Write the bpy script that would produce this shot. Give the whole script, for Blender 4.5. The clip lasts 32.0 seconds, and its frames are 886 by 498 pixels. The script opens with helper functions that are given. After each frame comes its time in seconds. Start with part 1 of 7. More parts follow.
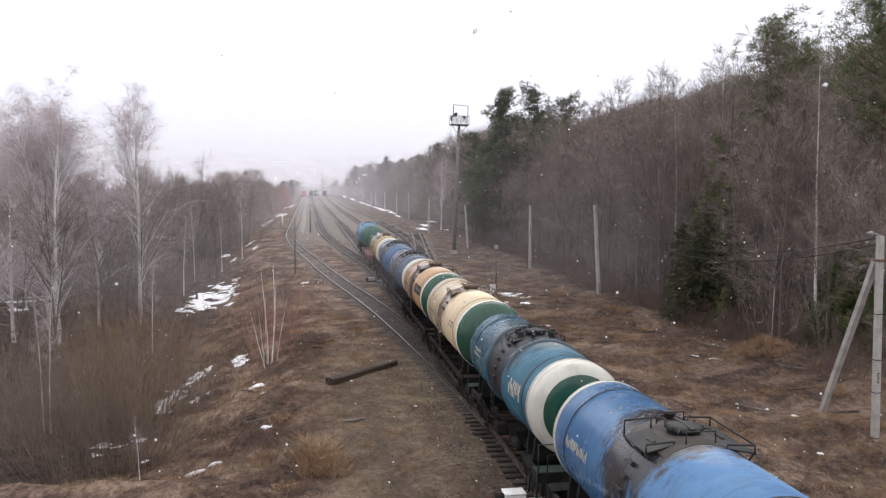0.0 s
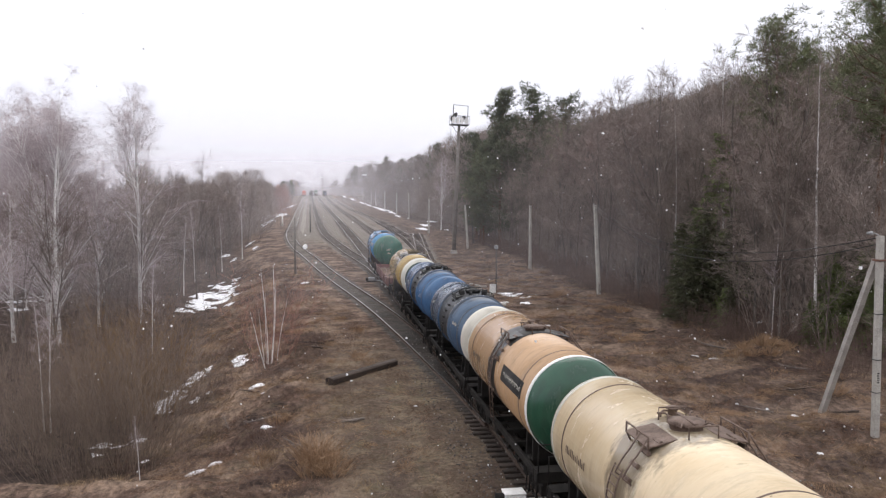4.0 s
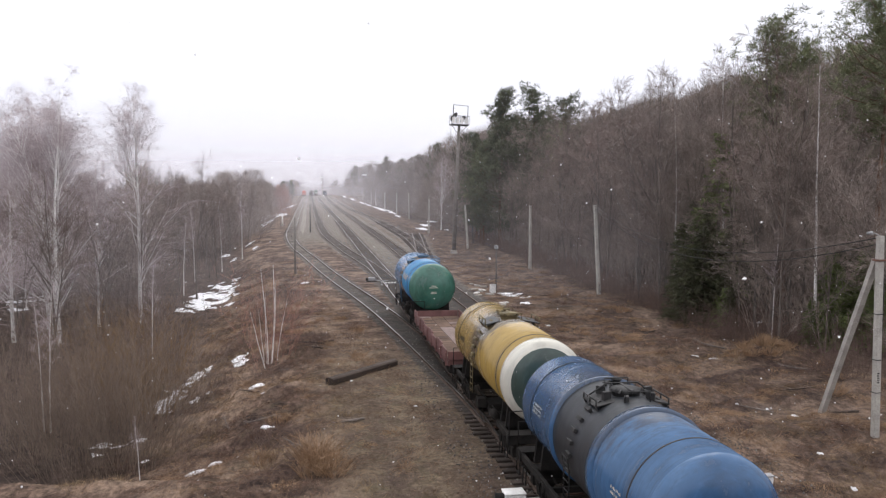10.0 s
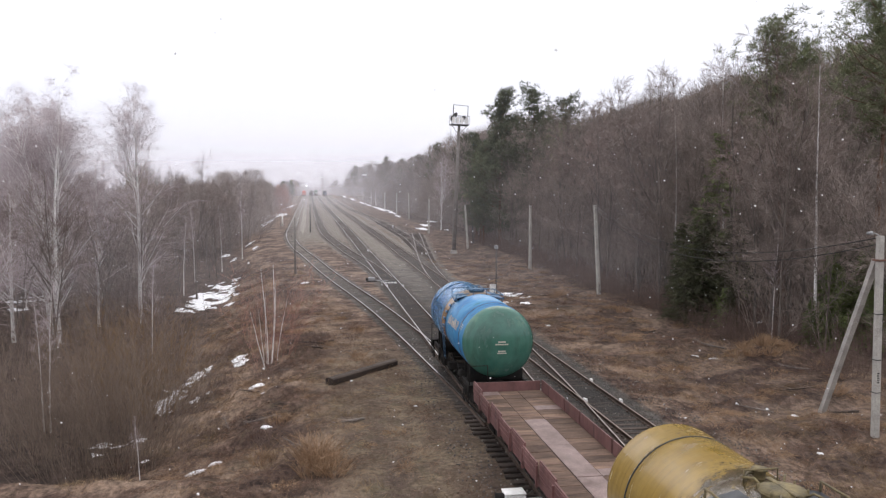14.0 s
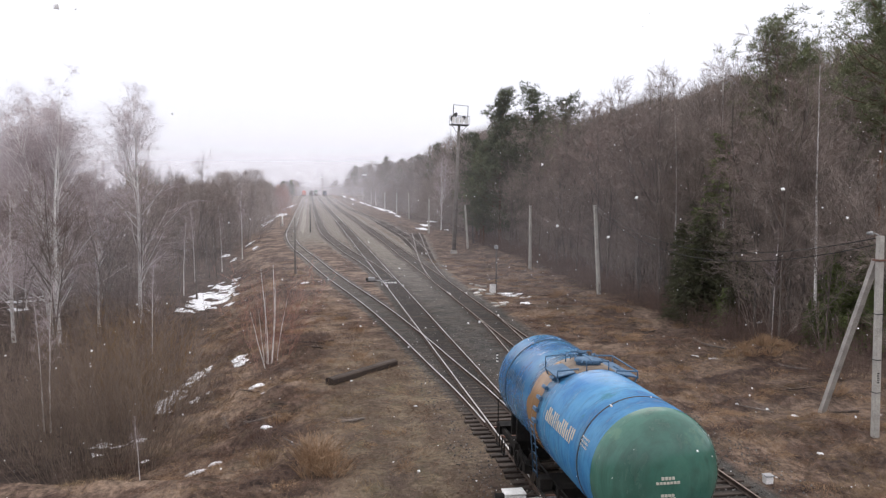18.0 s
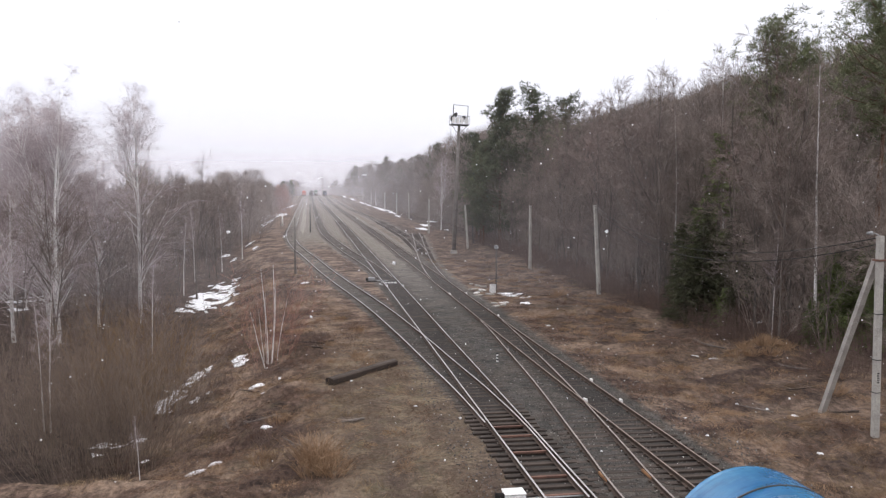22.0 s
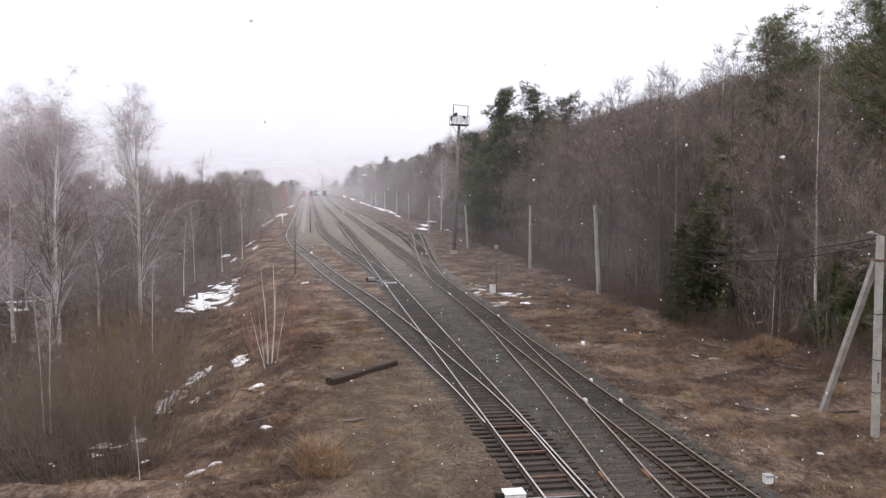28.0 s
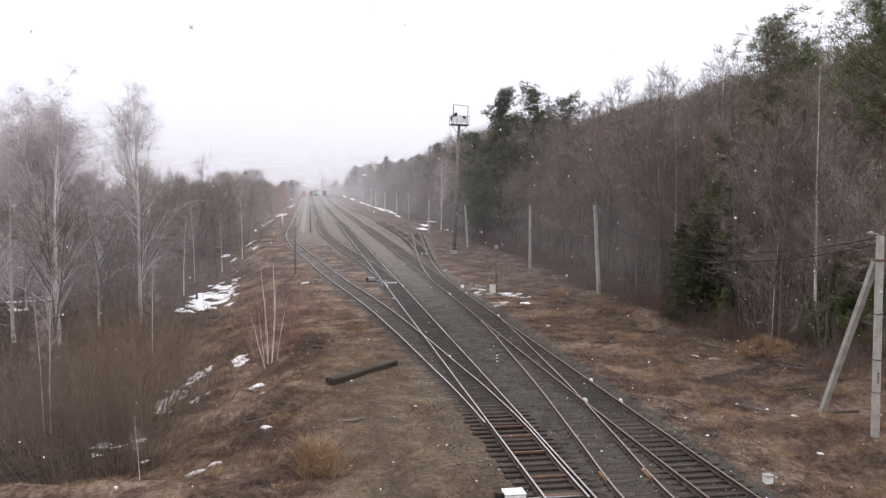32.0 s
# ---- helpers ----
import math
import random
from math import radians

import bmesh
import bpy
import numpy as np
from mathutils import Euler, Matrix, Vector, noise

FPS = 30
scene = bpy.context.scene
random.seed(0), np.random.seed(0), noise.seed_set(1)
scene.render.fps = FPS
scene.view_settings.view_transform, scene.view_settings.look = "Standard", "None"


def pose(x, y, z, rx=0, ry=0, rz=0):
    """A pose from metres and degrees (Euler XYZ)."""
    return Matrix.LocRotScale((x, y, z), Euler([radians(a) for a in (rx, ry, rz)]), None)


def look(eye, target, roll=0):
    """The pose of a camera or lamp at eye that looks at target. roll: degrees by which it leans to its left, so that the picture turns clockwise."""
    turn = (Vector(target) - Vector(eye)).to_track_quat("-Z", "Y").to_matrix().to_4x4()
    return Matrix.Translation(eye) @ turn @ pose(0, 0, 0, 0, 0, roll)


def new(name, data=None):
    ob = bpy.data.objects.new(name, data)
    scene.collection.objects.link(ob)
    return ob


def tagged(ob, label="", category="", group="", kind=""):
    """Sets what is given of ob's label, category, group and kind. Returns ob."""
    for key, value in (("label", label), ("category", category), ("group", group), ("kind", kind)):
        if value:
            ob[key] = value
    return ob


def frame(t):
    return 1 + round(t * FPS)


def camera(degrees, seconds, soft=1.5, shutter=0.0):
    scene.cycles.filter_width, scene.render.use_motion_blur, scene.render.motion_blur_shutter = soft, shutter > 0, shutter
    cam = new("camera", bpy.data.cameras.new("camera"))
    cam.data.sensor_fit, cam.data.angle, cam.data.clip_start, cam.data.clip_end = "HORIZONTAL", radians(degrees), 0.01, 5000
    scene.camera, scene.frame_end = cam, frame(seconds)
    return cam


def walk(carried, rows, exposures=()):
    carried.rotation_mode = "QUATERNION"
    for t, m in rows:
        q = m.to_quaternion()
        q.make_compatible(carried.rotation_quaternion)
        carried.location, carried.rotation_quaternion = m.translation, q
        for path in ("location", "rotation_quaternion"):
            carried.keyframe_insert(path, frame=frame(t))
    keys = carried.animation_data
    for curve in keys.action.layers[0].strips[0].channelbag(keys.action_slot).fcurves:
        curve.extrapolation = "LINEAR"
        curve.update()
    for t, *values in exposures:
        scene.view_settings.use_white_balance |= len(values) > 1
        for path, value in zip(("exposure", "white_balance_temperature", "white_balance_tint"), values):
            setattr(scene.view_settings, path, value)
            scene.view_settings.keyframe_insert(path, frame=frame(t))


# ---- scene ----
# ---------------------------------------------------------------- camera
# x to the right of the line, y along the main track, z = 0 on top of the rails
cam = camera(57.43, 32.0, soft=1.25)
EYE = (0.0, 0.0, 9.83)
YAW, TILT = radians(9.156), radians(4.40)
AIM = (EYE[0] + math.sin(YAW) * math.cos(TILT), EYE[1] + math.cos(YAW) * math.cos(TILT), EYE[2] - math.sin(TILT))
STAND = look(EYE, AIM, 0.098)
walk(cam, [(0.0, STAND), (32.0, STAND)])
scene.view_settings.exposure = 0.33

# ---------------------------------------------------------------- light: a bright overcast sky in snowfall
world = bpy.data.worlds.new("overcast_sky")
scene.world = world
world.use_nodes = True
wn, wl = world.node_tree.nodes, world.node_tree.links
sky = wn.new("ShaderNodeTexSky")
sky.sky_type, sky.sun_disc = "NISHITA", False
sky.sun_elevation, sky.sun_rotation = radians(52), radians(20)
sky_level = wn.new("ShaderNodeVectorMath")
sky_level.operation = "SCALE"
sky_level.inputs["Scale"].default_value = 0.08
wl.new(sky.outputs["Color"], sky_level.inputs[0])
cloud = wn.new("ShaderNodeMix")
cloud.data_type = "RGBA"
cloud.inputs["Factor"].default_value = 0.9
# an overcast dome: three times as bright overhead as at the horizon
where = wn.new("ShaderNodeTexCoord")
up = wn.new("ShaderNodeSeparateXYZ")
wl.new(where.outputs["Generated"], up.inputs[0])
dome = wn.new("ShaderNodeMapRange")
for key, v in (("From Min", 0.0), ("From Max", 1.0), ("To Min", 0.0), ("To Max", 1.0)):
    dome.inputs[key].default_value = v
wl.new(up.outputs["Z"], dome.inputs["Value"])
tint = wn.new("ShaderNodeValToRGB")
for k, (at, colour) in enumerate(((0.0, (0.68, 0.672, 0.765, 1)), (0.10, (0.73, 0.724, 0.815, 1)), (0.3, (0.92, 0.912, 0.965, 1)), (1.0, (1.30, 1.28, 1.30, 1)))):
    stop = tint.color_ramp.elements[k] if k < 2 else tint.color_ramp.elements.new(at)
    stop.position, stop.color = at, colour
wl.new(dome.outputs[0], tint.inputs["Fac"])
wl.new(tint.outputs["Color"], cloud.inputs["B"])
wl.new(sky_level.outputs[0], cloud.inputs["A"])
wl.new(cloud.outputs["Result"], wn["Background"].inputs["Color"])
wn["Background"].inputs["Strength"].default_value = 1.15

sun = new("sun", bpy.data.lights.new("sun", "SUN"))
sun.data.energy, sun.data.angle, sun.data.color = 0.5, radians(40), (1.0, 0.97, 0.93)
sun.matrix_world = look((0, 0, 60), (math.sin(radians(20)) * -40, math.cos(radians(20)) * -40, 60 - 40 * math.tan(radians(52))))


# ---------------------------------------------------------------- materials
def tree_of(name):
    m = bpy.data.materials.new(name)
    m.use_nodes = True
    nt = m.node_tree
    return m, nt, nt.nodes["Principled BSDF"]


def add(nt, kind, **sockets):
    n = nt.nodes.new(kind)
    for key, value in sockets.items():
        n.inputs[key].default_value = value
    return n


def noise_of(nt, scale, detail=6, rough=0.6, stretch=None, source="Object"):
    """A noise texture in metres; stretch scales its axes."""
    co = nt.nodes.new("ShaderNodeTexCoord")
    n = add(nt, "ShaderNodeTexNoise", Scale=scale, Detail=detail, Roughness=rough)
    if stretch:
        mp = add(nt, "ShaderNodeMapping")
        mp.inputs["Scale"].default_value = stretch
        nt.links.new(co.outputs[source], mp.inputs["Vector"])
        nt.links.new(mp.outputs["Vector"], n.inputs["Vector"])
    else:
        nt.links.new(co.outputs[source], n.inputs["Vector"])
    return n.outputs["Fac"]


def ramp(nt, fac, stops):
    r = nt.nodes.new("ShaderNodeValToRGB")
    els = r.color_ramp.elements
    while len(els) < len(stops):
        els.new(0.5)
    for e, (at, col) in zip(els, stops):
        e.position = at
        e.color = (*col, 1) if not isinstance(col, float) else (col, col, col, 1)
    nt.links.new(fac, r.inputs["Fac"])
    return r.outputs["Color"]


def mixed(nt, fac, a, b, blend="MIX"):
    m = nt.nodes.new("ShaderNodeMix")
    m.data_type, m.blend_type = "RGBA", blend
    for key, v in (("Factor", fac), ("A", a), ("B", b)):
        if isinstance(v, (int, float)):
            m.inputs[key].default_value = v
        elif isinstance(v, tuple):
            m.inputs[key].default_value = (*v, 1)
        else:
            nt.links.new(v, m.inputs[key])
    return m.outputs["Result"]


def bump(nt, bsdf, height, strength, distance):
    b = add(nt, "ShaderNodeBump", Strength=strength, Distance=distance)
    nt.links.new(height, b.inputs["Height"])
    nt.links.new(b.outputs["Normal"], bsdf.inputs["Normal"])


def surface(name, dark, light, scale=3.0, rough=0.8, relief=0.3, depth=0.01, metal=0.0, fine=30.0, stretch=None, vary=0.0, spec=0.3):
    """Two colours mixed by a coarse and a fine noise, with relief; vary lightens or darkens each object by chance."""
    m, nt, p = tree_of(name)
    big = noise_of(nt, scale, 6, 0.65, stretch)
    small = noise_of(nt, fine, 4, 0.6, stretch)
    col = mixed(nt, ramp(nt, big, [(0.32, 0.0), (0.68, 1.0)]), dark, light)
    col = mixed(nt, 0.55, col, ramp(nt, small, [(0.3, 0.25), (0.7, 0.95)]), "MULTIPLY")
    col = mixed(nt, 1.0, col, (1.45, 1.45, 1.45), "MULTIPLY")
    if vary:
        info = nt.nodes.new("ShaderNodeObjectInfo")
        col = mixed(nt, 1.0, col, ramp(nt, info.outputs["Random"], [(0.0, 1.0 - vary), (1.0, 1.0)]), "MULTIPLY")
    nt.links.new(col, p.inputs["Base Color"])
    p.inputs["Roughness"].default_value, p.inputs["Metallic"].default_value = rough, metal
    p.inputs["Specular IOR Level"].default_value = spec
    if relief:
        bump(nt, p, small, relief, depth)
    return m


def tank_paint(name, base, fade, rust=(0.16, 0.085, 0.045), grime=0.35, rough=0.2, spill=None, spec=0.5, blotch=None):
    """Old paint: faded in clouds, streaked downwards with dirt, chipped to rust here and there."""
    m, nt, p = tree_of(name)
    clouds = noise_of(nt, 0.9, 6, 0.6)
    streak = noise_of(nt, 1.5, 7, 0.7, (0.8, 1.5, 0.3))
    chips = noise_of(nt, 5.0, 9, 0.72)
    col = mixed(nt, ramp(nt, clouds, [(0.35, 0.0), (0.7, 1.0)]), base, fade)
    col = mixed(nt, ramp(nt, streak, [(0.48, 0.0), (0.72, grime)]), col, (0.034, 0.031, 0.030))
    drips = noise_of(nt, 1.0, 6, 0.7, (1.2, 9.0, 0.3))
    col = mixed(nt, ramp(nt, drips, [(0.52, 0.0), (0.70, grime * 0.8)]), col, tuple(0.35 * c + 0.012 for c in base))
    if spill is not None:
        # oil run over from the hatch: strongest on top beside it
        co = nt.nodes.new("ShaderNodeTexCoord")
        xyz = nt.nodes.new("ShaderNodeSeparateXYZ")
        nt.links.new(co.outputs["Object"], xyz.inputs[0])
        gap = add(nt, "ShaderNodeMath")
        gap.operation, gap.inputs[1].default_value = "SUBTRACT", spill[0]
        nt.links.new(xyz.outputs["Y"], gap.inputs[0])
        off = add(nt, "ShaderNodeMath")
        off.operation = "ABSOLUTE"
        nt.links.new(gap.outputs[0], off.inputs[0])
        near = add(nt, "ShaderNodeMapRange")
        for key, v in (("From Min", 0.0), ("From Max", spill[1]), ("To Min", 0.72), ("To Max", 0.0)):
            near.inputs[key].default_value = v
        nt.links.new(off.outputs[0], near.inputs["Value"])
        high = add(nt, "ShaderNodeMapRange")
        for key, v in (("From Min", 2.6), ("From Max", 4.3), ("To Min", -0.25), ("To Max", 0.12)):
            high.inputs[key].default_value = v
        nt.links.new(xyz.outputs["Z"], high.inputs["Value"])
        total = add(nt, "ShaderNodeMath")
        total.operation = "ADD"
        nt.links.new(near.outputs[0], total.inputs[0])
        nt.links.new(high.outputs[0], total.inputs[1])
        rag = add(nt, "ShaderNodeMath")
        rag.operation, rag.inputs[1].default_value = "MULTIPLY_ADD", 1.1
        nt.links.new(noise_of(nt, 1.7, 8, 0.7, (1.0, 1.6, 0.6)), rag.inputs[0])
        nt.links.new(total.outputs[0], rag.inputs[2])
        col = mixed(nt, ramp(nt, rag.outputs[0], [(0.80, 0.0), (1.16, spill[2])]), col, (0.036, 0.031, 0.028))
    # fine runs, paler and darker, down the sides
    runs = noise_of(nt, 1.6, 6, 0.7, (0.9, 5.0, 0.3))
    col = mixed(nt, ramp(nt, runs, [(0.56, 0.0), (0.74, 0.3)]), col, tuple(min(0.8, 1.35 * c + 0.03) for c in fade))
    col = mixed(nt, ramp(nt, runs, [(0.26, 0.35), (0.42, 0.0)]), col, tuple(0.45 * c for c in base))
    if blotch:
        col = mixed(nt, ramp(nt, noise_of(nt, 0.8, 9, 0.72, (1, 1.6, 1)), [(0.60, 0.0), (0.66, 0.75)]), col, blotch)
    scuff = noise_of(nt, 0.55, 8, 0.75)
    col = mixed(nt, ramp(nt, scuff, [(0.56, 0.0), (0.70, grime * 0.9)]), col, (0.045, 0.039, 0.035))
    col = mixed(nt, ramp(nt, chips, [(0.66, 0.0), (0.71, 0.85)]), col, rust)
    nt.links.new(col, p.inputs["Base Color"])
    p.inputs["Specular IOR Level"].default_value = spec
    nt.links.new(ramp(nt, streak, [(0.35, rough - 0.08), (0.75, rough + 0.16)]), p.inputs["Roughness"])
    bump(nt, p, clouds, 0.12, 0.02)
    return m


def ground_material():
    """Matted dry grass, bare earth and track gravel, spread by the sheet's 'zone' attribute."""
    m, nt, p = tree_of("ground_cover")
    z = nt.nodes.new("ShaderNodeAttribute")
    z.attribute_name = "zone"
    sep = nt.nodes.new("ShaderNodeSeparateColor")
    nt.links.new(z.outputs["Color"], sep.inputs[0])
    broad = noise_of(nt, 0.3, 7, 0.66)
    mid = noise_of(nt, 0.9, 8, 0.72)
    fine = noise_of(nt, 7.0, 7, 0.75)
    blades = noise_of(nt, 4.0, 7, 0.78, (1.0, 0.45, 1.0))
    speck = noise_of(nt, 11.0, 4, 0.6)
    grass = mixed(nt, ramp(nt, mid, [(0.38, 0.0), (0.62, 1.0)]), (0.040, 0.027, 0.023), (0.172, 0.116, 0.090))
    grass = mixed(nt, ramp(nt, noise_of(nt, 0.17, 5, 0.6), [(0.42, 0.55), (0.54, 0.0)]), grass, (0.076, 0.048, 0.040))
    grass = mixed(nt, ramp(nt, broad, [(0.47, 0.0), (0.60, 0.9)]), grass, (0.280, 0.200, 0.150))
    grass = mixed(nt, ramp(nt, noise_of(nt, 0.42, 6, 0.7), [(0.54, 0.0), (0.68, 0.32)]), grass, (0.165, 0.136, 0.086))
    grass = mixed(nt, 0.9, grass, ramp(nt, blades, [(0.34, 0.22), (0.5, 0.8), (0.66, 1.5)]), "MULTIPLY")
    grass = mixed(nt, ramp(nt, speck, [(0.68, 0.0), (0.74, 0.8)]), grass, (0.30, 0.25, 0.20))
    gravel = mixed(nt, ramp(nt, mid, [(0.38, 0.0), (0.62, 1.0)]), (0.056, 0.053, 0.050), (0.112, 0.104, 0.097))
    gravel = mixed(nt, ramp(nt, broad, [(0.45, 0.0), (0.62, 0.7)]), gravel, (0.128, 0.110, 0.095))
    gravel = mixed(nt, 0.85, gravel, ramp(nt, noise_of(nt, 18, 4, 0.75), [(0.32, 0.3), (0.68, 1.4)]), "MULTIPLY")
    gravel = mixed(nt, 0.9, gravel, ramp(nt, noise_of(nt, 2.4, 6, 0.75), [(0.3, 0.5), (0.7, 1.4)]), "MULTIPLY")
    # gravel blends to a paler, sandier tone from y = 62 to 125
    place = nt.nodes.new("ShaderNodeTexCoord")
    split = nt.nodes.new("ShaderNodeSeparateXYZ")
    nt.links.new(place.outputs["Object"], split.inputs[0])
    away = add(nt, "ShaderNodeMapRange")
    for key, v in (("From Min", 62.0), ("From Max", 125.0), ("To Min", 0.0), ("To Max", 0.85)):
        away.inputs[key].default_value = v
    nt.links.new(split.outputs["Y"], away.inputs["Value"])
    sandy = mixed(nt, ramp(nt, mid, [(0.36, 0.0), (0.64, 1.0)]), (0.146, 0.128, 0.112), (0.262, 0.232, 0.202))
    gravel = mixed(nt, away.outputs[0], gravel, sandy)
    litter = mixed(nt, ramp(nt, mid, [(0.38, 0.0), (0.64, 1.0)]), (0.050, 0.038, 0.034), (0.118, 0.086, 0.073))
    litter = mixed(nt, 0.8, litter, ramp(nt, blades, [(0.36, 0.35), (0.64, 1.4)]), "MULTIPLY")
    edge = add(nt, "ShaderNodeMath")
    edge.operation = "MULTIPLY_ADD"
    nt.links.new(mid, edge.inputs[0])
    edge.inputs[1].default_value = 0.9
    shift = add(nt, "ShaderNodeMath")
    shift.operation = "SUBTRACT"
    nt.links.new(sep.outputs["Red"], shift.inputs[0])
    shift.inputs[1].default_value = 0.45
    nt.links.new(shift.outputs[0], edge.inputs[2])
    # worn earth on the bank beside the siding, in streaks down the slope
    soil = mixed(nt, ramp(nt, noise_of(nt, 0.55, 8, 0.72), [(0.38, 0.0), (0.62, 1.0)]), (0.086, 0.063, 0.052), (0.195, 0.152, 0.108))
    soil = mixed(nt, ramp(nt, noise_of(nt, 0.9, 6, 0.7), [(0.52, 0.0), (0.66, 0.6)]), soil, (0.120, 0.108, 0.064))
    soil = mixed(nt, 0.95, soil, ramp(nt, noise_of(nt, 5.0, 8, 0.8), [(0.34, 0.35), (0.66, 1.6)]), "MULTIPLY")
    bare = add(nt, "ShaderNodeMath")
    bare.operation = "MULTIPLY"
    nt.links.new(z.outputs["Alpha"], bare.inputs[0])
    nt.links.new(ramp(nt, broad, [(0.34, 0.35), (0.56, 1.0)]), bare.inputs[1])
    grass = mixed(nt, bare.outputs[0], grass, soil)
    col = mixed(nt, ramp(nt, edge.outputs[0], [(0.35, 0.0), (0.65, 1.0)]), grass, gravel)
    col = mixed(nt, sep.outputs["Green"], col, litter)
    oily = mixed(nt, ramp(nt, fine, [(0.35, 0.0), (0.65, 1.0)]), (0.022, 0.020, 0.020), (0.050, 0.045, 0.042))
    soak = mixed(nt, 1.0, sep.outputs["Blue"], ramp(nt, broad, [(0.3, 0.65), (0.6, 1.0)]), "MULTIPLY")
    col = mixed(nt, soak, col, oily)
    nt.links.new(col, p.inputs["Base Color"])
    p.inputs["Roughness"].default_value, p.inputs["Specular IOR Level"].default_value = 0.95, 0.1
    bump(nt, p, mixed(nt, 0.5, fine, blades), 1.0, 0.16)
    return m


def birch_bark():
    m, nt, p = tree_of("birch_bark")
    plates = noise_of(nt, 3.0, 6, 0.7, (1.0, 1.0, 0.8))
    lines = noise_of(nt, 6.0, 4, 0.6, (0.6, 0.6, 3.0))
    col = mixed(nt, ramp(nt, lines, [(0.56, 0.0), (0.64, 0.8)]), (0.80, 0.775, 0.76), (0.13, 0.11, 0.105))
    col = mixed(nt, ramp(nt, plates, [(0.56, 0.0), (0.65, 0.88)]), col, (0.06, 0.05, 0.046))
    nt.links.new(col, p.inputs["Base Color"])
    p.inputs["Roughness"].default_value = 0.8
    bump(nt, p, plates, 0.4, 0.02)
    return m


def mist_material(name, density, low, high):
    """Thin hanging snow and mist: mostly clear, thinning out upwards from low to high metres."""
    m, nt, p = tree_of(name)
    out = nt.nodes["Material Output"]
    nt.nodes.remove(p)
    clear = nt.nodes.new("ShaderNodeBsdfTransparent")
    front = add(nt, "ShaderNodeBsdfDiffuse")
    back = add(nt, "ShaderNodeBsdfTranslucent")
    for s in (front, back):
        s.inputs["Color"].default_value = (0.965, 0.94, 0.995, 1)
    both = add(nt, "ShaderNodeMixShader", Fac=0.5)
    nt.links.new(front.outputs[0], both.inputs[1])
    nt.links.new(back.outputs[0], both.inputs[2])
    co = nt.nodes.new("ShaderNodeTexCoord")
    sep = nt.nodes.new("ShaderNodeSeparateXYZ")
    nt.links.new(co.outputs["Object"], sep.inputs[0])
    fall = nt.nodes.new("ShaderNodeMapRange")
    for key, v in (("From Min", low), ("From Max", high), ("To Min", 1.0), ("To Max", 0.0)):
        fall.inputs[key].default_value = v
    nt.links.new(sep.outputs["Z"], fall.inputs["Value"])
    thin = add(nt, "ShaderNodeMath")
    thin.operation, thin.inputs[1].default_value = "POWER", 3.0
    nt.links.new(fall.outputs[0], thin.inputs[0])
    level = add(nt, "ShaderNodeMath")
    level.operation, level.inputs[1].default_value = "MULTIPLY", density
    nt.links.new(thin.outputs[0], level.inputs[0])
    rise = nt.nodes.new("ShaderNodeMapRange")
    rise.interpolation_type = "SMOOTHSTEP"
    for key, v in (("From Min", -0.4), ("From Max", 4.0)):
        rise.inputs[key].default_value = v
    nt.links.new(sep.outputs["Z"], rise.inputs["Value"])
    thick = nt.nodes.new("ShaderNodeMath")
    thick.operation = "MULTIPLY"
    nt.links.new(level.outputs[0], thick.inputs[0])
    nt.links.new(rise.outputs[0], thick.inputs[1])
    sh = nt.nodes.new("ShaderNodeMixShader")
    nt.links.new(thick.outputs[0], sh.inputs["Fac"])
    nt.links.new(clear.outputs[0], sh.inputs[1])
    nt.links.new(both.outputs[0], sh.inputs[2])
    nt.links.new(sh.outputs[0], out.inputs["Surface"])
    return m


GROUND = ground_material()
BARK_BIRCH = birch_bark()
BARK_GREY = surface("grey_bark", (0.10, 0.085, 0.077), (0.20, 0.17, 0.155), 2.0, 0.9, 0.5, 0.02, fine=14, stretch=(1, 1, 0.3))
BARK_PINE = surface("pine_bark", (0.07, 0.045, 0.034), (0.16, 0.085, 0.05), 0.8, 0.9, 0.6, 0.03, fine=12, stretch=(1, 1, 0.4))
TWIG_BROWN = surface("bare_twigs", (0.188, 0.153, 0.135), (0.310, 0.256, 0.226), 0.6, 0.9, 0, vary=0.4)
BARK_WOOD = surface("dark_wood_bark", (0.082, 0.068, 0.060), (0.155, 0.129, 0.115), 2.0, 0.9, 0.5, 0.02, fine=14, stretch=(1, 1, 0.3))
TWIG_BIRCH = surface("birch_twigs", (0.35, 0.295, 0.30), (0.55, 0.475, 0.485), 0.5, 0.9, 0, vary=0.2)
TWIG_WEST = surface("pale_bare_twigs", (0.150, 0.115, 0.103), (0.255, 0.199, 0.179), 0.6, 0.9, 0, vary=0.3)
BARK_PALE = surface("pale_bark", (0.10, 0.087, 0.08), (0.21, 0.185, 0.17), 2.0, 0.9, 0.5, 0.02, fine=10, stretch=(1, 1, 0.4), vary=0.3)
TWIG_RED = surface("reddish_brush", (0.098, 0.066, 0.056), (0.175, 0.122, 0.102), 0.8, 0.9, 0, vary=0.2)
TWIG_WILLOW = surface("willow_shoots", (0.140, 0.106, 0.086), (0.255, 0.197, 0.157), 0.7, 0.9, 0, vary=0.25)
TWIG_OSIER = surface("red_osier_twigs", (0.26, 0.135, 0.108), (0.40, 0.22, 0.18), 0.7, 0.9, 0, vary=0.2)
TWIG_OLIVE = surface("olive_shoots", (0.150, 0.094, 0.046), (0.26, 0.165, 0.080), 0.7, 0.9, 0, vary=0.2)
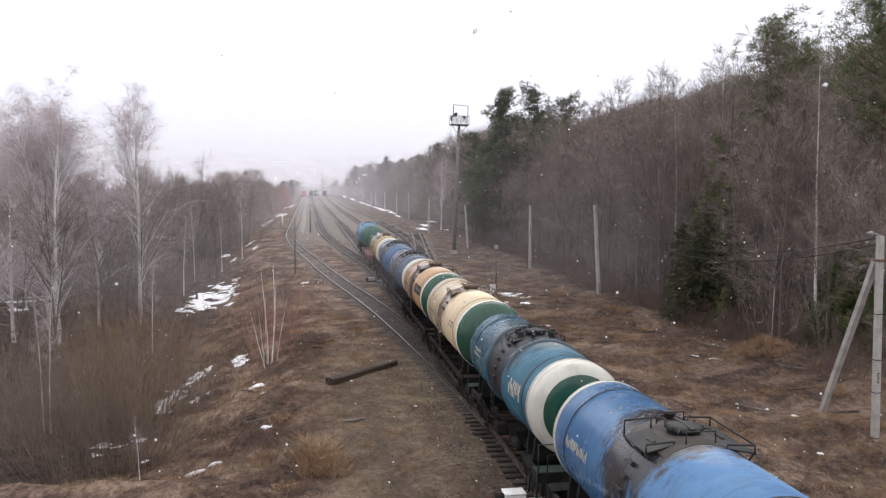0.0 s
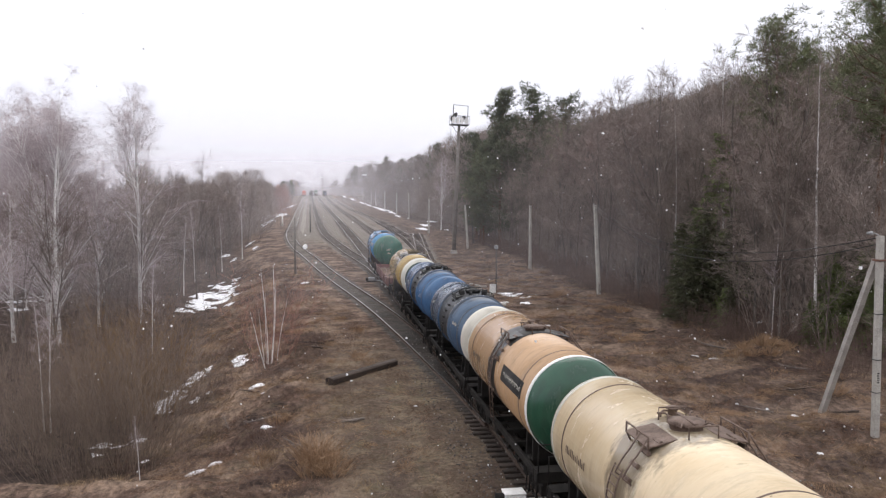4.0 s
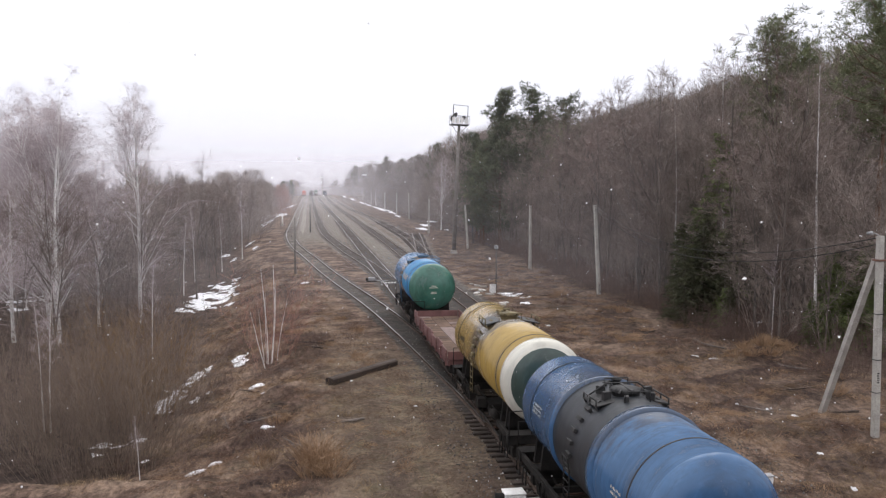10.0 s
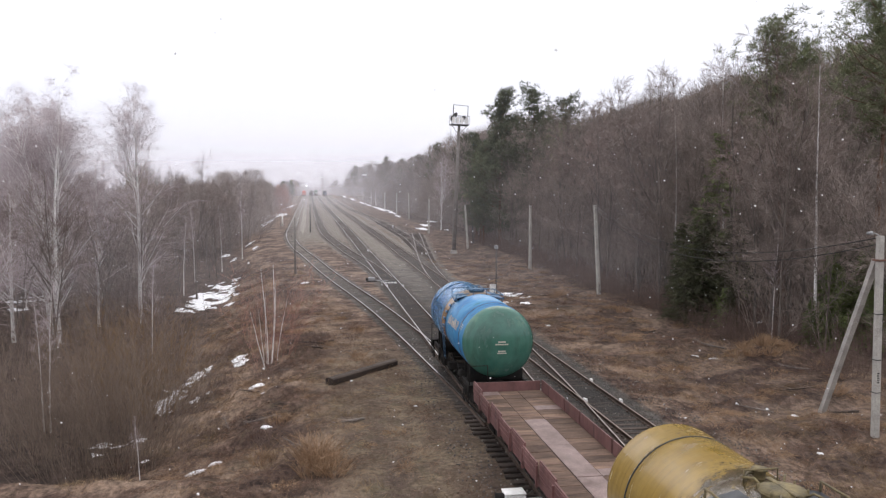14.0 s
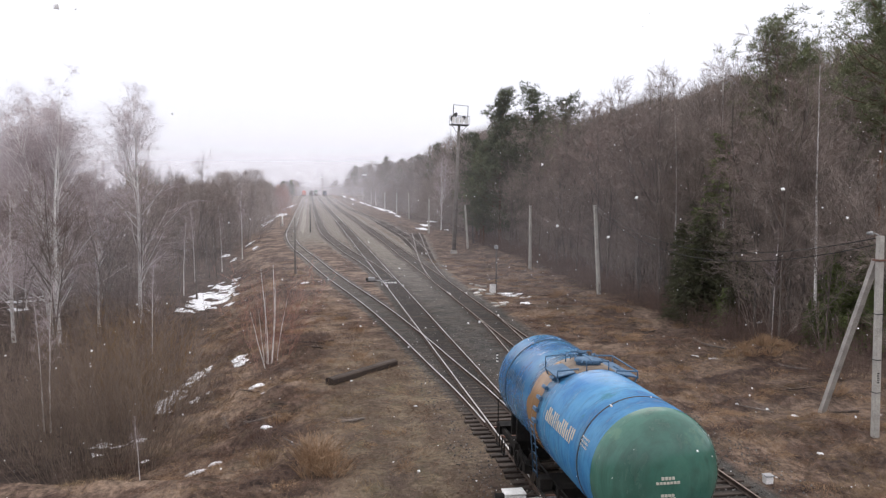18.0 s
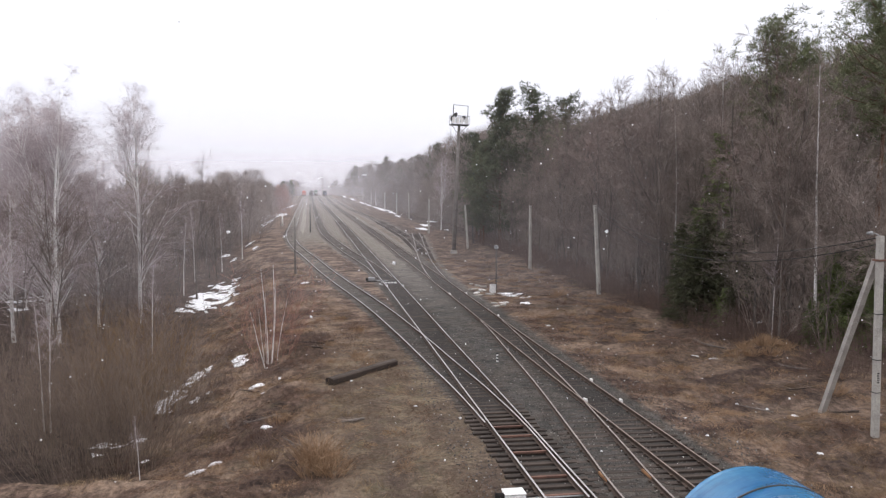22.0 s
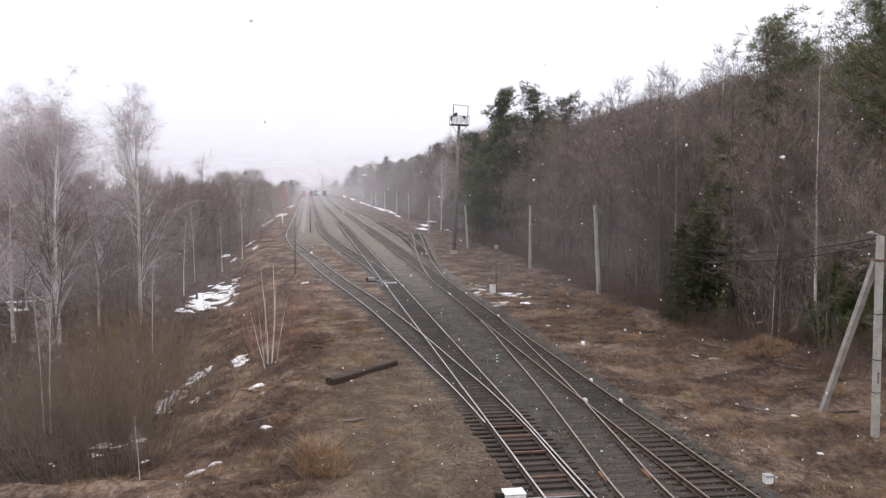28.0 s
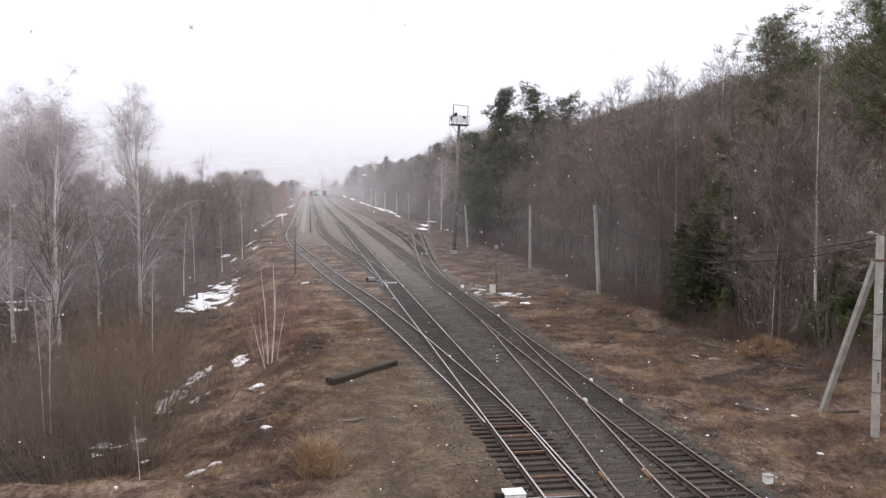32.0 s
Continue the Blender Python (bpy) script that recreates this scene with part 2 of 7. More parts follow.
NEEDLE_PINE = surface("pine_needles", (0.102, 0.114, 0.060), (0.210, 0.228, 0.120), 0.7, 0.75, 0, vary=0.3)
NEEDLE_FIR = surface("dark_pine_needles", (0.058, 0.068, 0.042), (0.135, 0.148, 0.090), 0.7, 0.75, 0, vary=0.2)
NEEDLE_SPRUCE = surface("spruce_needles", (0.042, 0.046, 0.027), (0.104, 0.106, 0.056), 0.7, 0.75, 0, vary=0.3)


def grass_material():
    """Dead grass: straw, rust and grey-brown blades, paler and darker in patches."""
    m, nt, p = tree_of("dry_grass")
    geo = nt.nodes.new("ShaderNodeNewGeometry")
    patch = noise_of(nt, 0.3, 6, 0.65)
    col = mixed(nt, ramp(nt, patch, [(0.38, 0.0), (0.62, 1.0)]), (0.115, 0.076, 0.064), (0.315, 0.228, 0.165))
    col = mixed(nt, ramp(nt, noise_of(nt, 0.22, 5, 0.6, (1.3, 1, 1)), [(0.50, 0.0), (0.62, 0.55)]), col, (0.205, 0.168, 0.098))
    blade = ramp(nt, geo.outputs["Random Per Island"], [(0.0, (0.45, 0.40, 0.40)), (0.35, (0.85, 0.80, 0.76)), (0.7, (1.15, 1.08, 1.0)), (1.0, (1.7, 1.62, 1.5))])
    nt.links.new(mixed(nt, 1.0, col, blade, "MULTIPLY"), p.inputs["Base Color"])
    p.inputs["Roughness"].default_value, p.inputs["Specular IOR Level"].default_value = 0.95, 0.1
    return m


DRY_GRASS = grass_material()
STRAW = surface("rusty_straw", (0.165, 0.100, 0.060), (0.36, 0.240, 0.150), 0.5, 0.95, 0)
SAND = surface("trodden_sand", (0.165, 0.147, 0.132), (0.25, 0.224, 0.20), 0.8, 0.95, 0.3, 0.02, fine=9)
SNOW = surface("old_snow", (0.62, 0.62, 0.65), (0.8, 0.8, 0.82), 2.0, 0.75, 0.5, 0.03, fine=12)


def flake_material():
    """Wet flakes: light goes through them as well as off them."""
    m, nt, p = tree_of("snowflakes")
    front, back = add(nt, "ShaderNodeBsdfDiffuse"), add(nt, "ShaderNodeBsdfTranslucent")
    for s in (front, back):
        s.inputs["Color"].default_value = (0.95, 0.95, 0.96, 1)
    both = add(nt, "ShaderNodeMixShader", Fac=0.55)
    nt.links.new(front.outputs[0], both.inputs[1])
    nt.links.new(back.outputs[0], both.inputs[2])
    nt.links.new(both.outputs[0], nt.nodes["Material Output"].inputs["Surface"])
    nt.nodes.remove(p)
    return m


FLAKE = flake_material()
CONCRETE = surface("weathered_concrete", (0.27, 0.255, 0.235), (0.43, 0.41, 0.375), 1.5, 0.9, 0.3, 0.01, fine=25)
RAIL_SIDE = surface("rusty_rail", (0.045, 0.033, 0.028), (0.10, 0.070, 0.055), 3.0, 0.75, 0.3, 0.004, metal=0.3, fine=40)
RAIL_RUST = surface("rusty_rail_head", (0.13, 0.100, 0.082), (0.23, 0.18, 0.148), 4.0, 0.5, 0, metal=0.4)
RAIL_TOP = surface("polished_rail_head", (0.27, 0.26, 0.252), (0.43, 0.415, 0.405), 4.0, 0.3, 0, metal=0.9, spec=0.5)
RAIL_DULL = surface("dull_rail_head", (0.18, 0.155, 0.14), (0.29, 0.255, 0.235), 4.0, 0.42, 0, metal=0.6)
SLEEPER = surface("tarred_sleeper", (0.034, 0.026, 0.023), (0.086, 0.065, 0.054), 2.0, 0.9, 0.5, 0.01, fine=22, stretch=(0.4, 2, 2), vary=0.45)
SLEEPER_RED = surface("rust_stained_steel_tie", (0.10, 0.054, 0.042), (0.18, 0.098, 0.074), 2.0, 0.85, 0.4, 0.01, vary=0.3)
STEEL_DARK = surface("sooty_steel", (0.010, 0.0095, 0.0095), (0.030, 0.027, 0.025), 1.6, 0.85, 0.25, 0.006, spec=0.12)
STEEL_GREEN = surface("dark_green_frame_paint", (0.012, 0.024, 0.020), (0.032, 0.048, 0.042), 1.6, 0.65, 0.2, 0.006)
WHEEL_STEEL = surface("wheel_steel", (0.05, 0.04, 0.034), (0.12, 0.10, 0.085), 4.0, 0.5, 0.2, 0.004, metal=0.7)
GALVANISED = surface("grey_painted_steel", (0.22, 0.22, 0.225), (0.36, 0.36, 0.365), 2.0, 0.6, 0.15, 0.004, metal=0.2)
MAST_GREY = surface("weathered_mast", (0.12, 0.105, 0.096), (0.21, 0.19, 0.175), 1.0, 0.8, 0.2, 0.004)
TOWER_STEEL = surface("mast_steel", (0.06, 0.058, 0.058), (0.12, 0.115, 0.112), 2.0, 0.7, 0.2, 0.004, metal=0.2)
WHITE_PAINT = surface("white_paint", (0.62, 0.61, 0.6), (0.8, 0.79, 0.78), 3.0, 0.6, 0.2, 0.004)
BLACK_PAINT = surface("black_paint", (0.015, 0.015, 0.016), (0.035, 0.034, 0.034), 3.0, 0.6, 0.1, 0.004)
ORANGE_PAINT = surface("rusty_orange_paint", (0.17, 0.085, 0.045), (0.34, 0.18, 0.09), 5.0, 0.7, 0.3, 0.004)
OLD_WOOD = surface("weathered_planks", (0.075, 0.048, 0.038), (0.215, 0.140, 0.102), 1.6, 0.9, 0.4, 0.008, fine=24, stretch=(0.5, 2.0, 1), vary=0.55)
FLAT_RED = tank_paint("oxide_red_paint", (0.125, 0.055, 0.052), (0.20, 0.095, 0.09), grime=0.5, rough=0.7)
PATCH_STEEL = surface("worn_floor_plate", (0.105, 0.070, 0.064), (0.23, 0.172, 0.160), 1.3, 0.55, 0.2, 0.004, metal=0.3)
MUD = surface("rotten_timber", (0.028, 0.021, 0.018), (0.07, 0.052, 0.043), 1.5, 0.9, 0.6, 0.02, fine=16, stretch=(2.5, 0.4, 2))
LOCO_RED = surface("red_locomotive_paint", (0.42, 0.06, 0.04), (0.55, 0.10, 0.06), 1.0, 0.5, 0.1, 0.004)
LOCO_GREEN = surface("green_locomotive_paint", (0.03, 0.07, 0.05), (0.06, 0.11, 0.08), 1.0, 0.5, 0.1, 0.004)
GLASS_DARK = surface("dark_cab_glass", (0.02, 0.022, 0.025), (0.03, 0.033, 0.036), 1.0, 0.12, 0, spec=0.6)


def ballast_material():
    m, nt, p = tree_of("ballast_stone")
    geo = nt.nodes.new("ShaderNodeNewGeometry")
    nt.links.new(ramp(nt, geo.outputs["Random Per Island"], [(0.0, (0.05, 0.045, 0.043)), (0.5, (0.11, 0.10, 0.095)), (0.85, (0.16, 0.135, 0.115)), (1.0, (0.30, 0.28, 0.26))]), p.inputs["Base Color"])
    p.inputs["Roughness"].default_value = 0.9
    return m


BALLAST = ballast_material()


# ---------------------------------------------------------------- mesh tools
class Build:
    """Collects vertices and faces for one mesh."""

    def __init__(self):
        self.v, self.f, self.smooth = [], [], []

    def face_set(self, verts, faces, smooth=False):
        n = len(self.v)
        self.v.extend(verts)
        self.f.extend(tuple(i + n for i in q) for q in faces)
        self.smooth.extend([smooth] * len(faces))
        return self

    def box(self, x0, x1, y0, y1, z0, z1, c=0.0, m=None):
        """A box; c cuts its long top and bottom edges."""
        if c <= 0:
            vs = [(x, y, z) for z in (z0, z1) for x, y in ((x0, y0), (x1, y0), (x1, y1), (x0, y1))]
            fs = [(0, 3, 2, 1), (4, 5, 6, 7), (0, 1, 5, 4), (1, 2, 6, 5), (2, 3, 7, 6), (3, 0, 4, 7)]
        else:
            def loop(x0, x1, y0, y1, z):
                return [(x0, y0, z), (x1, y0, z), (x1, y1, z), (x0, y1, z)]
            vs = loop(x0 + c, x1 - c, y0 + c, y1 - c, z0) + loop(x0, x1, y0, y1, z0 + c) + loop(x0, x1, y0, y1, z1 - c) + loop(x0 + c, x1 - c, y0 + c, y1 - c, z1)
            fs = [(3, 2, 1, 0), (12, 13, 14, 15)]
            for k in (0, 4, 8):
                fs += [(k + i, k + (i + 1) % 4, k + 4 + (i + 1) % 4, k + 4 + i) for i in range(4)]
        if m is not None:
            vs = [tuple(m @ Vector(p)) for p in vs]
        return self.face_set(vs, fs)

    def tube(self, pts, radii, sides=6, cap=True, smooth=True):
        """A round bar along pts."""
        pts = [Vector(p) for p in pts]
        if not hasattr(radii, "__len__"):
            radii = [radii] * len(pts)
        vs, fs = [], []
        for i, p in enumerate(pts):
            d = (pts[min(i + 1, len(pts) - 1)] - pts[max(i - 1, 0)]).normalized()
            a = d.orthogonal().normalized() if i == 0 else (a - d * a.dot(d)).normalized()
            b = d.cross(a)
            for k in range(sides):
                w = 2 * math.pi * k / sides
                vs.append(tuple(p + (a * math.cos(w) + b * math.sin(w)) * radii[i]))
        for i in range(len(pts) - 1):
            for k in range(sides):
                fs.append((i * sides + k, i * sides + (k + 1) % sides, (i + 1) * sides + (k + 1) % sides, (i + 1) * sides + k))
        if cap:
            fs.append(tuple(range(sides))[::-1])
            fs.append(tuple(range((len(pts) - 1) * sides, len(pts) * sides)))
        return self.face_set(vs, fs, smooth)

    def lathe(self, profile, axis="y", centre=(0, 0, 0), sides=40, smooth=True, a0=0.0, a1=360.0):
        """Turns (along, radius) pairs round an axis; a0 and a1 in degrees, 0 = up."""
        whole = a1 - a0 >= 360
        n = sides if whole else sides + 1
        vs, fs = [], []
        for s, r in profile:
            for k in range(n):
                w = radians(a0 + (a1 - a0) * k / sides)
                p, q = r * math.sin(w), r * math.cos(w)
                o = {"y": (p, s, q), "x": (s, p, q), "z": (p, q, s)}[axis]
                vs.append(tuple(o[i] + centre[i] for i in range(3)))
        for i in range(len(profile) - 1):
            for k in range(sides):
                fs.append((i * n + k, i * n + (k + 1) % n, (i + 1) * n + (k + 1) % n, (i + 1) * n + k))
        return self.face_set(vs, fs, smooth)

    def mesh(self, name, material):
        me = bpy.data.meshes.new(name)
        me.from_pydata(self.v, [], self.f)
        me.polygons.foreach_set("use_smooth", self.smooth)
        for mt in (material if isinstance(material, (list, tuple)) else [material]):
            me.materials.append(mt)
        me.update()
        return me


def part(name, build, material, parent, label=""):
    """One mesh object under a thing or a part."""
    ob = new(name, build if isinstance(build, bpy.types.Mesh) else build.mesh(name, material))
    ob.parent = parent
    return tagged(ob, label) if label else ob


def thing(name, at, label, category, group="", kind=""):
    """An empty at a thing's base, which its parts hang on."""
    ob = new(name)
    ob.matrix_basis = at if isinstance(at, Matrix) else pose(*at)
    return tagged(ob, label, category, group, kind)


def solid(name, build, material, label, category, group="", kind=""):
    """A thing that is one mesh."""
    return tagged(new(name, build.mesh(name, material)), label, category, group, kind)


def smooth01(a, b, x):
    t = min(1.0, max(0.0, (x - a) / (b - a)))
    return t * t * (3 - 2 * t)


def along(table, y):
    """Reads x at y from pairs (y, x), gliding from pair to pair."""
    if y <= table[0][0]:
        return table[0][1]
    for (y0, x0), (y1, x1) in zip(table, table[1:]):
        if y <= y1:
            i = table.index((y0, x0))
            ym, xm = table[max(i - 1, 0)]
            yn, xn = table[min(i + 2, len(table) - 1)]
            s0, s1 = (x1 - xm) / (y1 - ym), (xn - x0) / (yn - y0)
            h = y1 - y0
            t = (y - y0) / h
            return (2 * t**3 - 3 * t**2 + 1) * x0 + (t**3 - 2 * t**2 + t) * h * s0 + (3 * t**2 - 2 * t**3) * x1 + (t**3 - t**2) * h * s1
    return table[-1][1]


# ---------------------------------------------------------------- plan of the line: (y, x of the track's middle)
MAIN = [(-150, 8.0), (0, 8.0), (60, 7.98), (90, 7.92), (120, 7.85), (160, 7.72), (220, 7.45), (300, 7.1), (430, 5.8), (640, 2.7), (1200, 0.0)]
SIDING = [(25, 8.0), (33, 7.82), (39, 7.5), (43, 7.17), (51, 6.55), (58, 5.93), (63, 5.45), (72, 4.4), (83, 2.95), (98, 1.18), (114, -0.45), (128, -2.0), (141, -3.2), (150, -3.75), (163, -4.4), (185, -4.85), (210, -4.95), (260, -5.2), (320, -5.6), (585, -6.0), (1200, -8.6)]
LOOP = [(76, 7.95), (88, 7.7), (96, 7.4), (104, 6.9), (113, 6.1), (124, 5.2), (136, 4.4), (147, 3.75), (160, 3.0), (174, 2.5), (205, 1.95), (250, 1.6), (400, 0.7), (600, -0.8), (1200, -4.5)]
EAST = [(-150, 13.9), (0, 13.4), (24, 13.12), (33, 13.08), (41, 13.06), (60, 13.06), (88, 13.15), (117, 13.12), (160, 13.1), (220, 12.7), (300, 12.2), (430, 10.8), (600, 8.9), (1200, 3.0)]
LINK = [(-150, 8.0), (-40, 8.5), (0, 9.6), (24, 10.46), (29, 10.9), (35, 11.46), (39, 11.8), (43, 12.08), (47, 12.34), (54, 12.8), (60, 13.02), (66, 13.06)]
SPUR = [(76, 13.1), (86, 13.35), (93, 13.7), (104, 14.58), (117, 15.85), (137, 18.0), (155, 20.0), (173, 21.8)]
OUTER = [(104, 14.58), (117, 15.85), (130, 17.0), (142, 17.7), (156, 18.35), (172, 18.6), (195, 18.8), (215, 18.9), (255, 18.5), (300, 17.7), (430, 15.3), (600, 12.0), (1200, 5.0)]


HUMPS = [(25.2, 42.0, 0.95, 1.7), (22.6, 39.0, 0.3, 1.5), (21.3, 69.0, 0.45, 2.0), (23.2, 58.5, 0.4, 2.2), (20.4, 49.0, 0.25, 2.0), (19.6, 30.0, 0.25, 1.6), (24.0, 34.5, 0.35, 1.8), (1.2, 37.5, 0.25, 1.8), (-1.5, 41.0, 0.3, 1.6), (0.0, 33.0, 0.25, 1.5), (-0.6, 50.6, 0.4, 1.5)]


def rise(y):
    """The yard climbs gently far down the line."""
    return 3.0 * smooth01(330, 640, y)


def ground_z(x, y):
    """Height of the ground sheet: level round the tracks, falling off to the wood in the west, a low bank in the east."""
    shoulder = min(1.0, along(SIDING, y) - 3.2) if y > 30 else 1.0
    fall = smooth01(0.0, 11.0, shoulder - x)
    z = -0.27 - 2.3 * fall + rise(y)
    if y < 34:
        lip = smooth01(30.6, 27.6, y + 0.25 * x) * fall
        z += 1.75 * lip
    link_fill = smooth01(1.7, 1.2, abs(x - along(LINK, y))) * smooth01(14, 20, y) * (0.9 + 0.35 * noise.noise((x * 0.8, y * 0.9, 2.2)))
    z += 0.075 * max(link_fill, smooth01(9.2, 10.2, x) * smooth01(17.0, 15.5, x) * smooth01(28, 34, y), smooth01(33.5, 36.5, y) * smooth01(17.0, 15.5, x) * smooth01(shoulder, shoulder + 2, x)) + 0.02 * noise.noise((x * 1.3, y * 1.1, 4.4))
    # unseen banks behind the camera, added to block light from the low sky
    if y < -6:
        z += 7.0 * smooth01(-8, -22, y) * max(smooth01(-4, -13, x), smooth01(20, 29, x))
    z += 0.9 * smooth01(18.0, 34.0, x) * smooth01(160, 60, y)
    z += 1.3 * smooth01(34.0, 60.0, x)
    for hx, hy, h, r in HUMPS:
        d2 = ((x - hx) ** 2 + (y - hy) ** 2) / (r * r)
        if d2 < 6:
            z += h * math.exp(-d2)
    rough = smooth01(0.0, 4.0, shoulder - x) + smooth01(16.5, 19.0, x)
    if rough > 0 and y < 420:
        z += rough * (0.34 * (noise.noise((x * 0.16, y * 0.13, 3.1))) + 0.28 * noise.noise((x * 0.6, y * 0.5, 7.7)) + 0.13 * noise.noise((x * 1.7, y * 1.5, 1.7)))
    return z


# ---------------------------------------------------------------- ground sheet
def spread(stops):
    out = []
    for (a, b, step) in stops:
        n = max(1, round((b - a) / step))
        out += [a + (b - a) * i / n for i in range(n)]
    return out + [stops[-1][1]]


def make_ground():
    xs = spread([(-2600, -400, 400), (-400, -60, 34), (-60, -20, 2.0), (-20, 34, 0.5), (34, 60, 2.0), (60, 400, 34), (400, 2600, 400)])
    ys = spread([(-900, -60, 120), (-60, 18, 4), (18, 110, 0.55), (110, 220, 1.6), (220, 460, 6), (460, 700, 12), (700, 1300, 40), (1300, 4200, 400)])
    vs, zone = [], []
    for y in ys:
        tracks = [along(tb, y) for tb in (MAIN, SIDING, LOOP, EAST, LINK, SPUR, OUTER) if tb[0][0] <= max(-150, min(1200, y)) <= tb[-1][0]]
        west, east = min(tracks), max(tracks)
        for x in xs:
            vs.append((x, y, ground_z(x, y)))
            near = min(abs(x - t) for t in tracks)
            g = 0.9 * (smooth01(1.9, 0.7, near) if x < west else (smooth01(2.6, 1.2, near) if x > along(MAIN, y) + 0.5 else smooth01(1.9, 1.0, near)))
            if west < x < east:
                g = max(g, (0.3 + 0.42 * smooth01(105, 185, y)) if x < along(MAIN, y) else (0.9 if x < along(EAST, y) + 2.2 else 0.5))
            if x > east:
                g = max(g, (0.42 + 0.35 * smooth01(36, 50, y)) * smooth01(1.6 + 2.2 * smooth01(36, 55, y), 0.9, x - east))
            far_side = max(smooth01(27.0, 31.0, x), smooth01(-7.5, -12.5, x - min(1.0, west)))
            far_side *= smooth01(29.0, 32.5, y + 0.25 * x)
            far_side = max(far_side, 0.4 * smooth01(16.8, 19.5, x))
            soot = max(k * smooth01(1.35, 0.8, abs(x - along(tb, y))) for tb, y0, k in ((MAIN, -9999, 0.9), (LOOP, 76, 1.0), (EAST, -9999, 0.9), (SIDING, 30, 0.12), (SPUR, 76, 0.4), (OUTER, 110, 0.55)) if y >= y0)
            earth = smooth01(-1.5, 2.5, x) * smooth01(7.2, 6.2, x - (along(SIDING, y) - 7.0 if y > 30 else 0)) * smooth01(62, 40, y) * smooth01(-20, 10, y)
            zone.append((g, far_side, soot * (1.0 if y > 34 else 0.7) * (1.0 - 0.25 * smooth01(80, 130, y)), earth))
    nx = len(xs)
    fs = [(j * nx + i, j * nx + i + 1, (j + 1) * nx + i + 1, (j + 1) * nx + i) for j in range(len(ys) - 1) for i in range(nx - 1)]
    me = bpy.data.meshes.new("ground")
    me.from_pydata(vs, [], fs)
    me.polygons.foreach_set("use_smooth", [True] * len(fs))
    attr = me.color_attributes.new("zone", "FLOAT_COLOR", "POINT")
    attr.data.foreach_set("color", [c for q in zone for c in q])
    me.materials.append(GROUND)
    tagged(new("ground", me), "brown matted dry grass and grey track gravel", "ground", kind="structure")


make_ground()


# ---------------------------------------------------------------- tracks
GAUGE = 0.797
RAIL_FORM = [(-0.035, 0.0), (0.035, 0.0), (0.036, -0.035), (0.010, -0.055), (0.010, -0.145), (0.07, -0.175), (-0.07, -0.175), (-0.010, -0.145), (-0.010, -0.055), (-0.036, -0.035)]


def rail(parent, line, y0, y1, top, drop=0.0):
    """One rail along x = line(y)."""
    ys = [y0]
    while ys[-1] < y1:
        ys.append(min(y1, ys[-1] + (1.5 if 15 < ys[-1] < 130 else 8.0)))
    n = len(RAIL_FORM)
    vs = [(line(y) + a, y, b - drop + rise(y)) for y in ys for a, b in RAIL_FORM]
    fs, mats = [], []
    for i in range(len(ys) - 1):
        for k in range(n):
            fs.append((i * n + k, i * n + (k + 1) % n, (i + 1) * n + (k + 1) % n, (i + 1) * n + k))
            mats.append(1 if k == 0 else 0)
    fs += [tuple(range(n)), tuple(range((len(ys) - 1) * n, len(ys) * n))[::-1]]
    mats += [0, 0]
    me = bpy.data.meshes.new("rail")
    me.from_pydata(vs, [], fs)
    me.materials.append(RAIL_SIDE)
    me.materials.append(top)
    me.polygons.foreach_set("material_index", mats)
    me.update()
    part("rail", me, None, parent)


TIE_MESH = {}


def tie_mesh(width):
    key = round(width, 1)
    if key not in TIE_MESH:
        TIE_MESH[key] = Build().box(-key / 2, key / 2, -0.125, 0.125, -0.19, 0.0, 0.015).mesh("sleeper", SLEEPER)
    return TIE_MESH[key]


def ties(parent, line, y0, y1, single, stop, reach=None, drop=0.0, seed=1, sunk=None):
    """Sleepers from y0 on: objects of their own up to y = single, the rest joined up to y = stop."""
    rnd = random.Random(seed)
    rest, plates = Build(), []
    y = y0
    while y < stop and y < y1:
        x = line(y)
        left, right = x - 1.36, x + 1.36
        if reach:
            left, right = min(left, reach(y) - 1.36), max(right, reach(y) + 1.36)
        c, w = (left + right) / 2 + rnd.uniform(-0.1, 0.1), right - left + rnd.choice((0.0, 0.0, 0.1, 0.2))
        z = -0.185 - drop - rnd.uniform(0, 0.012)
        if sunk is not None and y > sunk:
            z -= rnd.uniform(-0.016, 0.012)
        plates.append((x, y))
        a = rnd.uniform(-1.2, 1.2)
        if 20 < y < single:
            ob = part("sleeper", tie_mesh(w), None, parent)
            ob.matrix_basis = pose(c, y, z, 0, 0, a)
        else:
            rest.box(-w / 2, w / 2, -0.125, 0.125, -0.19, 0, 0, pose(c, y, z, 0, 0, a))
        y += 0.56 + rnd.uniform(-0.025, 0.025)
    if rest.v:
        tagged(part("sleeper_row", rest, SLEEPER, parent), kind="stuff")
    grips = Build()
    for x, y in plates:
        if 20 < y < 60 and rnd.random() < 0.8:
            for s in (-GAUGE, GAUGE):
                for k in (-0.11, 0.11):
                    grips.box(x + s + k - 0.035, x + s + k + 0.035, y - 0.05, y + 0.05, -0.19 - drop, -0.135 - drop + rnd.uniform(-0.01, 0.02))
    if grips.v:
        tagged(part("rail_fastenings", grips, RAIL_SIDE, parent), kind="stuff")


